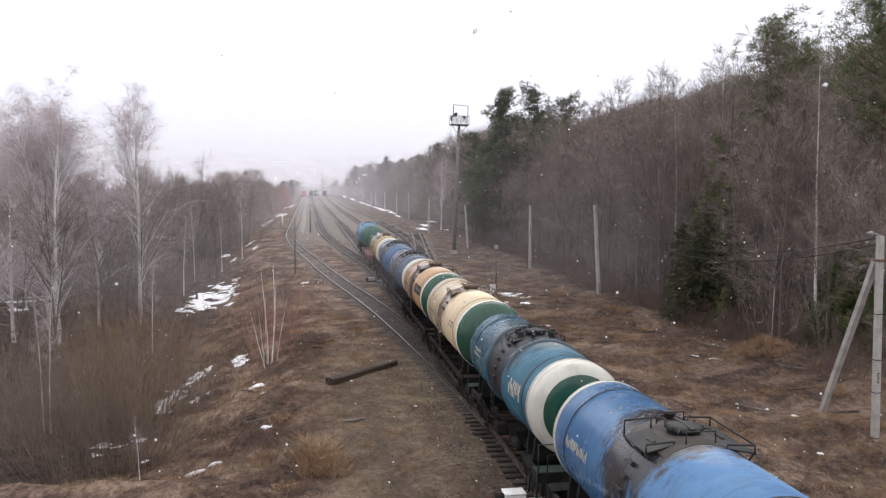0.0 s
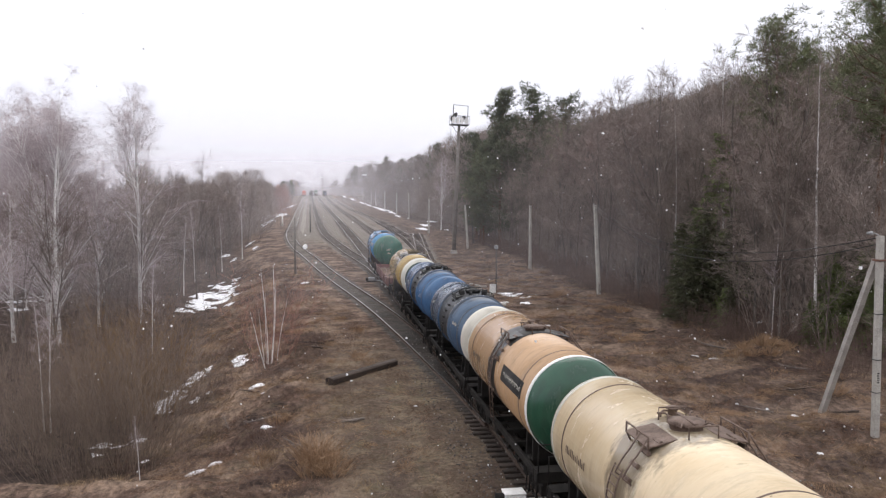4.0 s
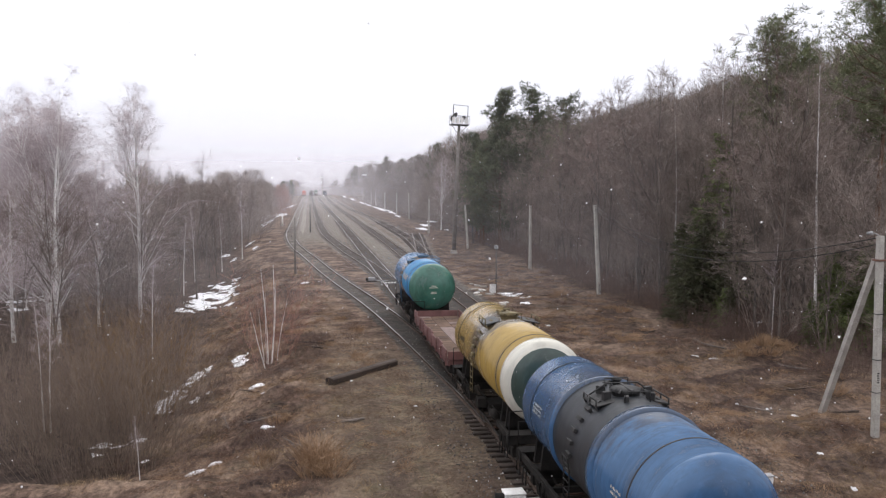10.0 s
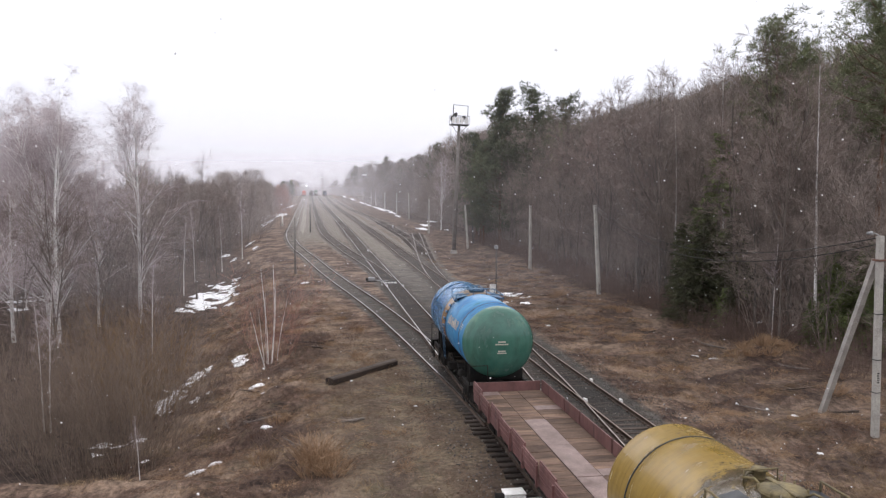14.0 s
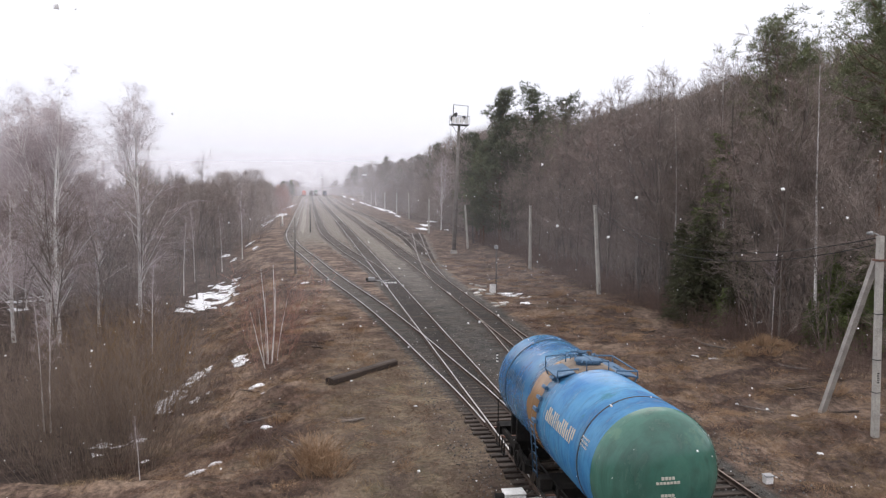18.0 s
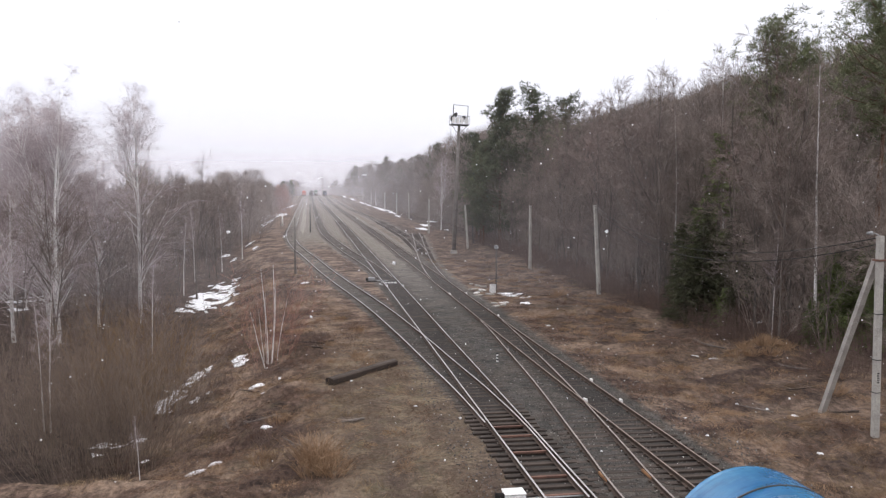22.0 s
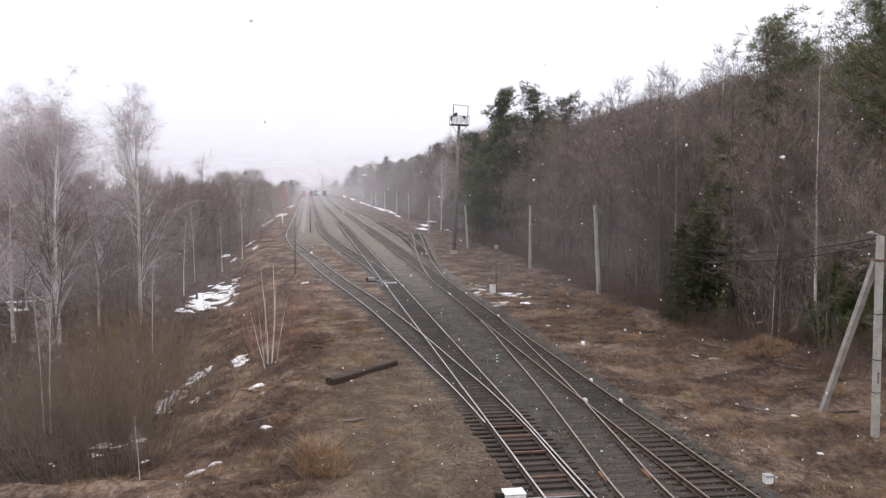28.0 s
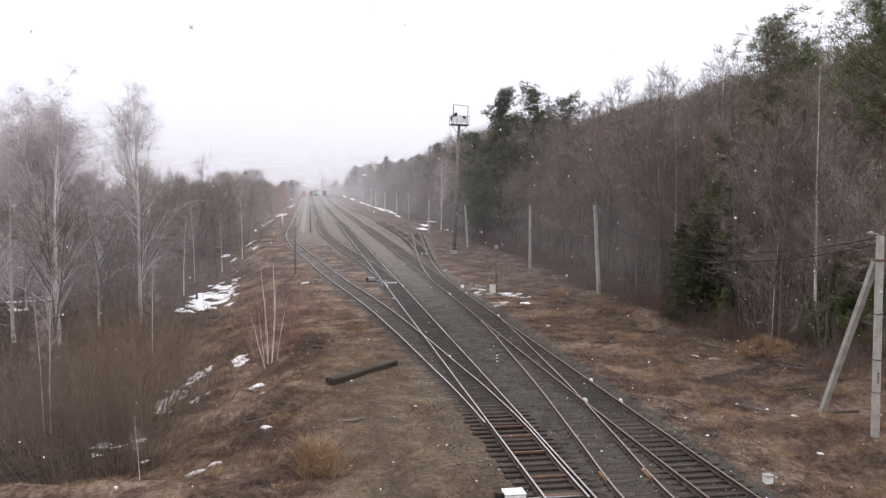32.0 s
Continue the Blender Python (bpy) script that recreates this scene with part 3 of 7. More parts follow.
def track(label, table, shine, y0, y1, single, stop, reach=None, drop=0.0, tie0=None, seed=1, ends=(None, None), sunk=None):
    t = thing("railway_track", (0, 0, 0), label, "railway track", "tracks of the yard", "structure")
    for side, start in zip((-1, 1), ends):
        s = y0 if start is None else start
        rail(t, lambda y, k=side: along(table, y) + k * GAUGE, s, y1, shine, drop)
    ties(t, lambda y: along(table, y), y0 if tie0 is None else tie0, y1, single, stop, reach, drop, seed, sunk)
    return t


def nearest_branch(y):
    if y < 61:
        return along(SIDING, y)
    return along(LOOP, y) if 78 < y < 122 else along(MAIN, y)


MAIN_TRACK = track("main track with polished rails on dark wooden sleepers", MAIN, RAIL_TOP, -150, 1100, 105, 230, nearest_branch, 0.0, seed=2, sunk=33)
siding = track("siding with worn rails curving away from the main track", SIDING, RAIL_TOP, 33, 1000, 100, 230, None, 0.004, tie0=61, seed=3, ends=(32.5, 33), sunk=0)
rail(siding, lambda y: along(SIDING, y) + GAUGE - 0.20 * smooth01(33, 24, y), 24, 33, RAIL_TOP, 0.004)
track("loop track with dull rails and sooty gravel", LOOP, RAIL_DULL, 88, 1000, 88, 230, None, 0.004, tie0=122, seed=4)
EAST_TRACK = track("unused track with brown rusty rails", EAST, RAIL_RUST, -150, 1000, 78, 200, lambda y: along(LINK, y) if 32 < y < 60 else (along(SPUR, y) if 80 < y < 110 else along(EAST, y)), 0.0, seed=5, sunk=34)
link = track("connecting track with dull rails joining at a turnout", LINK, RAIL_DULL, -60, 58, 32, 32, None, 0.004, tie0=-60, seed=6, sunk=30)
spur = track("short spur track ending in the gravel near the wood", SPUR, RAIL_DULL, 86, 172, 86, 172, lambda y: along(OUTER, y) if y < 136 else along(SPUR, y), 0.004, tie0=110, seed=7)
track("outer track with dull rails bending alongside the others", OUTER, RAIL_DULL, 122, 1000, 100, 230, None, 0.006, tie0=136, seed=8)

# turnout fittings
for y, col in ((24.6, SLEEPER_RED), (26.3, SLEEPER_RED), (28.9, SLEEPER_RED), (30.9, SLEEPER_RED), (32.2, SLEEPER_RED)):
    part("tie_rod", Build().box(7.3, 8.7, y - 0.06, y + 0.06, -0.18, -0.10, 0.01), col, MAIN_TRACK, "rusty red steel rod across the track")
for sx in (-GAUGE, GAUGE):
    x = along(LINK, 25.9) + sx
    part("joint_bar", Build().box(x - 0.07, x + 0.07, 25.5, 26.3, -0.16, -0.04, 0.02), ORANGE_PAINT, link, "orange rusty rail joint")
for tb, y, sx, par in ((EAST, 35.0, 1, EAST_TRACK), (EAST, 39.0, 1, EAST_TRACK), (LINK, 35.3, 1, link), (EAST, 35.4, -1, EAST_TRACK), (EAST, 73.0, -1, EAST_TRACK), (EAST, 73.3, 1, EAST_TRACK), (EAST, 60.0, 1, EAST_TRACK), (MAIN, 80.0, 1, MAIN_TRACK), (MAIN, 80.0, -1, MAIN_TRACK), (SPUR, 119.0, -0.2, spur), (SPUR, 119.0, 0.55, spur)):
    x = along(tb, y) + sx * GAUGE + 0.12
    part("rail_marker", Build().box(x - 0.055, x + 0.055, y - 0.09, y + 0.09, -0.2, 0.06, 0.015), WHITE_PAINT, par, "white painted mark beside the rail")


# ---------------------------------------------------------------- the train
AXIS, RAD = 2.97, 1.5


def shell(y0, y1, r, mid_z=AXIS, sides=56):
    return Build().lathe([(y0, r - 0.02), (y0, r), (y1, r), (y1, r - 0.02)], "y", (0, 0, mid_z), sides)


def spill(y0, y1, r, ragged, mid_z=AXIS, sides=72):
    """A stained band with ragged edges."""
    vs, fs = [], []
    for row in range(4):
        for k in range(sides):
            w = 2 * math.pi * k / sides
            e = ragged * (noise.noise((math.cos(w) * 3 + y0, math.sin(w) * 3, row * 3.3)) + 0.6 * noise.noise((math.cos(w) * 9, math.sin(w) * 9 + y1, row * 1.7)))
            y = (y0 + e, y0 + 0.25, y1 - 0.25, y1 + e)[row]
            vs.append((r * math.sin(w), y, mid_z + r * math.cos(w)))
    for row in range(3):
        fs += [(row * sides + k, row * sides + (k + 1) % sides, (row + 1) * sides + (k + 1) % sides, (row + 1) * sides + k) for k in range(sides)]
    return Build().face_set(vs, fs, True)


def head(y, out, r=RAD, depth=0.52, a0=0.0, a1=90.0, mid_z=AXIS):
    """A dished tank end, or the ring of it between two angles from its rim."""
    prof = []
    for i in range(10):
        w = radians(a0 + (a1 - a0) * i / 9)
        prof.append((y + out * depth * math.sin(w), max(0.001, r * math.cos(w))))
    return Build().lathe(prof, "y", (0, 0, mid_z), 56)


WHEELSET = Build()
for sx in (-1, 1):
    w = Build().lathe([(-0.07, 0.0), (-0.07, 0.40), (-0.065, 0.475), (0.05, 0.470), (0.055, 0.505), (0.085, 0.50), (0.085, 0.39), (0.03, 0.36), (0.03, 0.15), (0.10, 0.12), (0.10, 0.0)], "x", (0, 0, 0), 28)
    WHEELSET.face_set([(-sx * p[0] + sx * 0.80, p[1], p[2]) for p in w.v], w.f, False)
WHEELSET.tube([(-0.95, 0, 0), (0.95, 0, 0)], 0.085, 10)
for k in range(4):
    WHEELSET.box(-0.90, 0.90, -0.02, 0.02, 0.22, 0.30, 0, pose(0, 0, 0, 90 * k))
WHEELSET_MESH = WHEELSET.mesh("wheelset", WHEEL_STEEL)

SIDE_FRAME = Build()
for sx in (-1, 1):
    x0, x1 = sorted((sx * 0.98, sx * 1.12))
    SIDE_FRAME.box(x0, x1, -1.15, 1.15, 0.66, 0.82, 0.03)
    SIDE_FRAME.box(x0, x1, -0.45, 0.45, 0.20, 0.34, 0.03)
    for sy in (-1, 1):
        SIDE_FRAME.box(x0 - 0.03, x1 + 0.03, sy * 0.925 - 0.16, sy * 0.925 + 0.16, 0.32, 0.68, 0.03)
        SIDE_FRAME.box(x0, x1, -0.07, 0.07, -0.32, 0.32, 0.02, pose(0, sy * 0.50, 0.50, -sy * 38))
    for k in (-0.2, 0.0, 0.2):
        SIDE_FRAME.lathe([(0.34, 0.0), (0.34, 0.085), (0.66, 0.085), (0.66, 0.0)], "z", (sx * 1.05, k, 0), 10)
SIDE_FRAME.box(-1.0, 1.0, -0.2, 0.2, 0.5, 0.86, 0.03)
SIDE_FRAME_MESH = SIDE_FRAME.mesh("bogie", STEEL_DARK)
WHEELS = []


def bogies(car, spots):
    for y in spots:
        b = part("bogie", SIDE_FRAME_MESH, None, car, "black cast bogie frame with springs")
        b.location = (0, y, 0)
        for k in (-0.925, 0.925):
            w = part("wheelset", WHEELSET_MESH, None, b)
            w.location = (0, k, 0.475)
            WHEELS.append((w, k))


def couplers(car, half):
    for s in (-1, 1):
        cp = Build().box(-0.12, 0.12, min(s * (half - 0.75), s * (half - 0.12)), max(s * (half - 0.75), s * (half - 0.12)), 0.93, 1.17, 0.03)
        cp.box(-0.2, 0.16, min(s * (half - 0.3), s * (half + 0.02)), max(s * (half - 0.3), s * (half + 0.02)), 0.88, 1.22, 0.04)
        part("coupler", cp, STEEL_DARK, car)
        hose = Build().tube([(0.45, s * (half - 0.7), 0.95), (0.47, s * (half - 0.45), 0.75), (0.42, s * (half - 0.15), 0.55), (0.3, s * (half - 0.02), 0.62)], 0.028, 6)
        part("brake_hose", hose, BLACK_PAINT, car)


def arc(r, a0, a1, n, y, mid_z=AXIS):
    return [(r * math.sin(radians(a0 + (a1 - a0) * i / n)), y, mid_z + r * math.cos(radians(a0 + (a1 - a0) * i / n))) for i in range(n + 1)]


def lettering(car, side_y, width, height, angle, count, material, gap=0.35, rows=1, seed=0, wide=False):
    """Writing on the barrel as plain bars of its size, on the west side."""
    rnd = random.Random(seed)
    r, mid_z = (1.616, 3.02) if wide else (1.516, 2.97)
    for j in range(rows):
        at = side_y
        step = width / count
        a_mid = angle + j * (height / r * 57.3) * 1.6
        for i in range(count):
            w = step * (1 - gap) * rnd.uniform(0.7, 1.15)
            y0 = at + step * i
            up, down = rnd.choice(((1.0, 1.0), (1.0, 1.0), (0.35, 1.0), (1.0, 0.35)))
            a0, a1 = a_mid - up * height / 2 / r * 57.3, a_mid + down * height / 2 / r * 57.3
            vs = [(r * math.sin(radians(a)), y, mid_z + r * math.cos(radians(a))) for a in (a0, (a0 + a1) / 2, a1) for y in (y0, y0 + w)]
            part("letter", Build().face_set(vs, [(0, 1, 3, 2), (2, 3, 5, 4)]), material, car)


def tank_car(label, paint, head_paint, far_head=None, end_band=None, mid=None, mid_span=(-0.7, 0.7), rings=0, ring_paint=None, deck=BLACK_PAINT, hatch_y=0.0, frame_paint=STEEL_DARK, seam=BLACK_PAINT, length=9.5, rails_style=0, rim=None, ring_end=None, step_paint=None, plate=None, wide=False, pad=None, far_rim=None, sills=True):
    """A four-axle tank car; its near end looks towards -y."""
    car = thing("tank_car", (8.0, 0, 0), label, "tank car", "cars of the train")
    h = length / 2
    RAD, AXIS = (1.6, 3.02) if wide else (1.5, 2.97)
    bulge = 0.78 if wide else 0.52
    part("barrel", shell(-h, h, RAD, AXIS), paint, car)
    if ring_end:
        part("tank_head", head(-h, -1, RAD, bulge, ring_end[1], 90.0, AXIS), head_paint, car, "domed tank end")
        part("head_ring", head(-h, -1, RAD, bulge, 0.0, ring_end[1], AXIS), ring_end[0], car, "white painted ring round the tank end")
    else:
        part("tank_head", head(-h, -1, RAD, bulge, 0.0, 90.0, AXIS), head_paint, car, "domed tank end")
    part("tank_head", head(h, 1, RAD, bulge, 0.0, 90.0, AXIS), far_head or paint, car, "domed tank end")
    if end_band:
        part("end_band", shell(-h - 0.004, -h + end_band[1], RAD + 0.006, AXIS), end_band[0], car, "white painted band at the tank's end")
    if rim:
        part("end_rim", Build().lathe([(-h - 0.03, RAD - 0.02), (-h - 0.05, RAD + 0.004), (-h + 0.16, RAD + 0.012), (-h + 0.16, RAD - 0.01)], "y", (0, 0, AXIS), 56), rim, car, "white painted rim")
    if far_rim:
        part("end_rim", Build().lathe([(h - 0.14, RAD - 0.01), (h - 0.14, RAD + 0.012), (h + 0.05, RAD + 0.006), (h + 0.03, RAD - 0.02)], "y", (0, 0, AXIS), 56), far_rim, car, "pale painted rim")
    if mid:
        part("stained_band", spill(hatch_y + mid_span[0], hatch_y + mid_span[1], RAD + 0.007, 0.04 if rings else 0.2, AXIS), mid, car, "band of spilled dark oil round the tank")
    for y in (-h + 0.95, h - 0.95):
        part("weld_seam", Build().lathe([(y - 0.025, RAD), (y - 0.02, RAD + 0.013), (y + 0.02, RAD + 0.013), (y + 0.025, RAD)], "y", (0, 0, AXIS), 56), seam, car)
    if rings:
        for y in (hatch_y - rings, hatch_y + rings):
            part("stiffening_ring", Build().lathe([(y - 0.15, RAD - 0.01), (y - 0.13, RAD + 0.085), (y + 0.13, RAD + 0.085), (y + 0.15, RAD - 0.01)], "y", (0, 0, AXIS), 56), ring_paint or paint, car, "raised ring round the tank")
    if pad:
        y0, y1, a0, a1 = pad[1:]
        part("hatch_pad", Build().lathe([(hatch_y + y0, RAD), (hatch_y + y0 + 0.01, RAD + 0.025), (hatch_y + y1 - 0.01, RAD + 0.025), (hatch_y + y1, RAD)], "y", (0, 0, AXIS), 14, True, a0, a1), pad[0], car, "oil-stained steel pad round the hatch")
    # manhole
    top = AXIS + RAD
    neck = Build().lathe([(top - 0.08, 0.36), (top + 0.07, 0.36), (top + 0.08, 0.41), (top + 0.11, 0.41), (top + 0.11, 0.0)], "z", (0, hatch_y, 0), 20)
    man = part("manhole", neck, deck, car, "round manhole neck")
    lid = Build().lathe([(top + 0.115, 0.40), (top + 0.14, 0.40), (top + 0.18, 0.22), (top + 0.19, 0.0)], "z", (0, hatch_y, 0), 20)
    lid.box(-0.05, 0.05, hatch_y - 0.46, hatch_y + 0.46, top + 0.165, top + 0.20, 0.015)
    part("lid", lid, deck, man, "hinged round lid")
    for a in range(0, 360, 60):
        bx, by = 0.40 * math.sin(radians(a)), hatch_y + 0.40 * math.cos(radians(a))
        part("bolt", Build().tube([(bx, by, top + 0.05), (bx, by, top + 0.19)], 0.022, 5), deck, man)
    for a in (35, 145, 215, 325):
        p, q = math.sin(radians(a)), math.cos(radians(a))
        part("swing_bolt", Build().tube([(0.36 * p, hatch_y + 0.36 * q, top + 0.08), (0.52 * p, hatch_y + 0.52 * q, top + 0.2), (0.72 * p, hatch_y + 0.72 * q, top + 0.16)], 0.024, 5), deck, man)
    for y in (-0.78, 0.72):
        part("grab_bar", Build().tube([(-0.32, hatch_y + y, top - 0.05), (-0.32, hatch_y + y, top + 0.24), (0.34, hatch_y + y, top + 0.24), (0.34, hatch_y + y, top - 0.05)], 0.02, 5), deck, car)
    part("dip_pipe", Build().tube([(-0.22, hatch_y + 0.85, top - 0.1), (-0.22, hatch_y + 0.85, top + 0.06), (-0.08, hatch_y + 1.0, top + 0.09), (0.1, hatch_y + 0.95, top + 0.08)], 0.028, 6), deck, car)
    part("valve", Build().lathe([(top - 0.06, 0.11), (top + 0.12, 0.11), (top + 0.14, 0.15), (top + 0.18, 0.15), (top + 0.18, 0)], "z", (0.12, hatch_y + 0.95, 0), 12), deck, car, "short pressure valve")
    if rings:
        # clamps and stubs round the manhole
        for a, rr in ((20, 0.62), (75, 0.7), (130, 0.66), (200, 0.72), (255, 0.6), (310, 0.68)):
            cx, cy = rr * math.sin(radians(a)), hatch_y + rr * math.cos(radians(a))
            part("clamp", Build().box(-0.06, 0.06, -0.11, 0.11, -0.12, 0.14, 0.015, pose(cx, cy, top - 0.02, 0, 0, -a)), deck, man)
        part("cross_bar", Build().tube([(-0.95, hatch_y + 0.3, top - 0.12), (-0.4, hatch_y + 0.34, top + 0.2), (0.45, hatch_y + 0.34, top + 0.2), (0.95, hatch_y + 0.3, top - 0.12)], 0.025, 5), deck, car)
    # walkways beside the manhole with their rails
    for sx in (-1, 1):
        zt = top - 0.17
        out, half = (1.0, 0.5) if rings else (1.16, 0.62)
        if rails_style == 1 and sx > 0:
            half = 1.0
        slope = pose(sx * 0.8, hatch_y, zt, 0, sx * 12, 0)
        part("walkway", Build().box(-0.33, out - 0.8, -half, half, 0, 0.035, 0.008, slope) if sx > 0 else Build().box(0.8 - out, 0.33, -half, half, 0, 0.035, 0.008, slope), plate or deck, car, "sheet steel walkway")
        x = sx * (out - 0.03)
        zo = zt - (out - 0.8) * math.tan(radians(12))
        for y in (hatch_y - half + 0.07, hatch_y + half - 0.07):
            part("bracket", Build().tube([(x, y, zo), (sx * (out - 0.16), y, AXIS + 1.07)], 0.025, 5), deck, car)
        tall = 0.17 if rings else 0.24
        ends = (hatch_y - half + 0.02, hatch_y + half - 0.02)
        if rails_style == 1:
            # a hoop at each end of the walkway
            for y, rise in zip(ends, (0.2, 0.38) if sx < 0 else (0.2, 0.24)):
                part("handrail", Build().tube([(x, y, zo), (x, y, zo + rise), (sx * 0.5, y, zo + rise + 0.04), (sx * 0.5, y, zt)], 0.026, 5), deck, car)
            if sx > 0:
                part("side_rail", Build().tube([(x, ends[0], zo + 0.2), (x, ends[1], zo + 0.24)], 0.024, 5), deck, car)
        else:
            rl = Build()
            for y in (ends[0], hatch_y, ends[1]):
                rl.tube([(x, y, zo), (x, y, zo + tall)], 0.024, 5)
            rl.tube([(x, ends[0], zo + tall), (x, ends[1], zo + tall)], 0.024, 5)
            part("handrail", rl, deck, car)
        if rails_style == 2:
            # handrails that follow the steps down the flank
            for y in (ends[0], ends[0] + 0.42):
                run = [(x, y, zo + tall)] + arc(RAD + 0.24, sx * 48, sx * 66, 4, y, AXIS) + arc(RAD + 0.02, sx * 68, sx * 69, 1, y, AXIS)
                part("stair_rail", Build().tube(run, 0.022, 5), deck, car)
        # ladder down the flank
        ld, rungs = Build(), []
        for y in (hatch_y - 0.22, hatch_y + 0.22):
            ld.tube(arc(RAD + 0.12, sx * (62 if rails_style == 2 else 92), sx * 104, 7, y, AXIS) + [(sx * 1.58, y, 1.35)], 0.02, 5)
        for i in range(8) if rails_style == 2 else range(5, 8):
            a = radians(sx * (64 + i * 6))
            p = ((RAD + 0.12) * math.sin(a), AXIS + (RAD + 0.12) * math.cos(a))
            rungs.append((p[0], hatch_y, p[1]))
        for i in range(5):
            rungs.append((sx * 1.585, hatch_y, 1.45 + 0.26 * i))
        ladder = part("ladder", ld, deck, car)
        bar = Build().tube([(0, -0.22, 0), (0, 0.22, 0)], 0.018, 5).mesh("rung", deck)
        for at in rungs:
            part("rung", bar, None, ladder).location = at
        for i in range(4 if rails_style == 2 else 6):
            a = sx * (30 + 12 * i)
            q = arc(RAD + 0.02, a, a + 3, 1, hatch_y - (0.42 if rails_style == 2 else 0.1), AXIS)
            part("step_bracket", Build().box(-0.05, 0.05, -0.16, 0.16, 0, 0.09, 0.01, Matrix.Translation(q[0]) @ pose(0, 0, 0, 0, a, 0)), deck, car)
    # underframe
    fr = Build().box(-0.26, 0.26, -5.45, 5.45, 0.92, 1.26, 0.02)
    for s in (-1, 1):
        a, b = sorted((s * 5.2, s * 5.5))
        fr.box(-1.45, 1.45, a, b, 0.95, 1.28, 0.02)
        fr.box(-1.3, 1.3, s * 3.9 - 0.22, s * 3.9 + 0.22, 0.88, 1.24, 0.02)
    part("underframe", fr, frame_paint, car)
    for sx in (-1, 1) if sills else ():
        a, b = sorted((sx * 1.30, sx * 1.42))
        part("side_sill", Build().box(a, b, -5.2, 5.2, 1.02, 1.24, 0.015), frame_paint, car, "long steel beam along the side")
        for k in (-2.2, -0.8, 0.8, 2.2):
            a, b = sorted((sx * 0.26, sx * 1.30))
            part("cross_beam", Build().box(a, b, k - 0.06, k + 0.06, 1.04, 1.2), frame_paint, car)
    if not sills:
        # without side beams: short end sills over the bogies and an open brake gear
        for s in (-1, 1):
            for sx in (-1, 1):
                a, b = sorted((s * 3.3, s * 5.2))
                part("end_sill", Build().box(*sorted((sx * 1.24, sx * 1.36)), a, b, 1.0, 1.22, 0.015), frame_paint, car)
            part("stay", Build().tube([(-1.25, s * 3.2, 1.2), (-1.2, s * 2.6, 0.75), (-0.6, s * 2.0, 0.62)], 0.03, 5), frame_paint, car)
    part("brake_rigging", Build().box(-0.85, 0.6, -2.0, 2.0, 0.55, 0.62, 0.01).box(-0.9, 0.9, -0.1, 0.1, 0.5, 0.9), STEEL_DARK, car)
    for s in (-1, 1):
        for k in (3.55, 4.25):
            sd = Build()
            pts = [(-1.25, 1.24), (1.25, 1.24)] + [((RAD + 0.012) * math.sin(radians(a)), AXIS - (RAD + 0.012) * math.cos(radians(a))) for a in range(50, -51, -10)]
            n = len(pts)
            vs = [(x, s * k + d, z) for d in (-0.07, 0.07) for x, z in pts]
            fs = [tuple(range(n)), tuple(range(n, 2 * n))[::-1]] + [(i, i + n, (i + 1) % n + n, (i + 1) % n) for i in range(n)]
            sd.face_set(vs, fs)
            part("saddle", sd, frame_paint, car)
        st = Build().lathe([(s * 3.9 - 0.06, RAD + 0.0), (s * 3.9 - 0.06, RAD + 0.022), (s * 3.9 + 0.06, RAD + 0.022), (s * 3.9 + 0.06, RAD + 0.0)], "y", (0, 0, AXIS), 20, True, 75, 140)
        part("hold_down_strap", st, frame_paint, car)
        ep = Build().box(-1.45, -0.55, min(s * 5.0, s * 5.6), max(s * 5.0, s * 5.6), 1.285, 1.32, 0.005)
        part("end_step", ep, step_paint or frame_paint, car)
        hr = Build()
        for x in (-1.42, -0.62):
            hr.tube([(x, s * 5.55, 1.3), (x, s * 5.55, 2.15)], 0.02, 5)
        hr.tube([(-1.42, s * 5.55, 2.15), (-0.62, s * 5.55, 2.15)], 0.02, 5)
        hr.tube([(-1.46, s * 5.55, 0.55), (-1.46, s * 5.55, 1.3)], 0.02, 5)
        hr.tube([(-1.46, s * 5.15, 0.55), (-1.46, s * 5.15, 1.3)], 0.02, 5)
        hr.box(-1.5, -1.42, min(s * 5.15, s * 5.55), max(s * 5.15, s * 5.55), 0.52, 0.56)
        part("end_rail", hr, step_paint or frame_paint, car)
    vn = Build().lathe([(-0.5, 0.0), (-0.5, 0.2), (0.5, 0.2), (0.5, 0.0)], "y", (0.7, 1.4, 1.0), 14)
    vn.box(0.66, 0.74, 1.0, 1.8, 1.1, 1.26)
    part("brake_reservoir", vn, STEEL_DARK, car)
    # pipes, boxes and steps that crowd the frame
    part("air_pipe", Build().tube([(-0.75, -5.4, 0.98), (-0.8, -3.0, 0.86), (-0.8, 3.0, 0.86), (-0.75, 5.4, 0.98)], 0.035, 6), STEEL_DARK, car)
    part("brake_cylinder", Build().lathe([(-0.35, 0.0), (-0.35, 0.17), (0.25, 0.17), (0.3, 0.08), (0.75, 0.03), (0.75, 0.0)], "y", (-0.95, -1.2, 0.82), 12), STEEL_DARK, car)
    part("valve_box", Build().box(-1.28, -0.9, 0.5, 0.95, 0.62, 1.0, 0.03), STEEL_DARK, car)
    part("hand_wheel", Build().lathe([(-0.02, 0.24), (-0.02, 0.28), (0.02, 0.28), (0.02, 0.24), (-0.02, 0.24)], "x", (-1.46, 2.6, 0.95), 16), frame_paint, car)
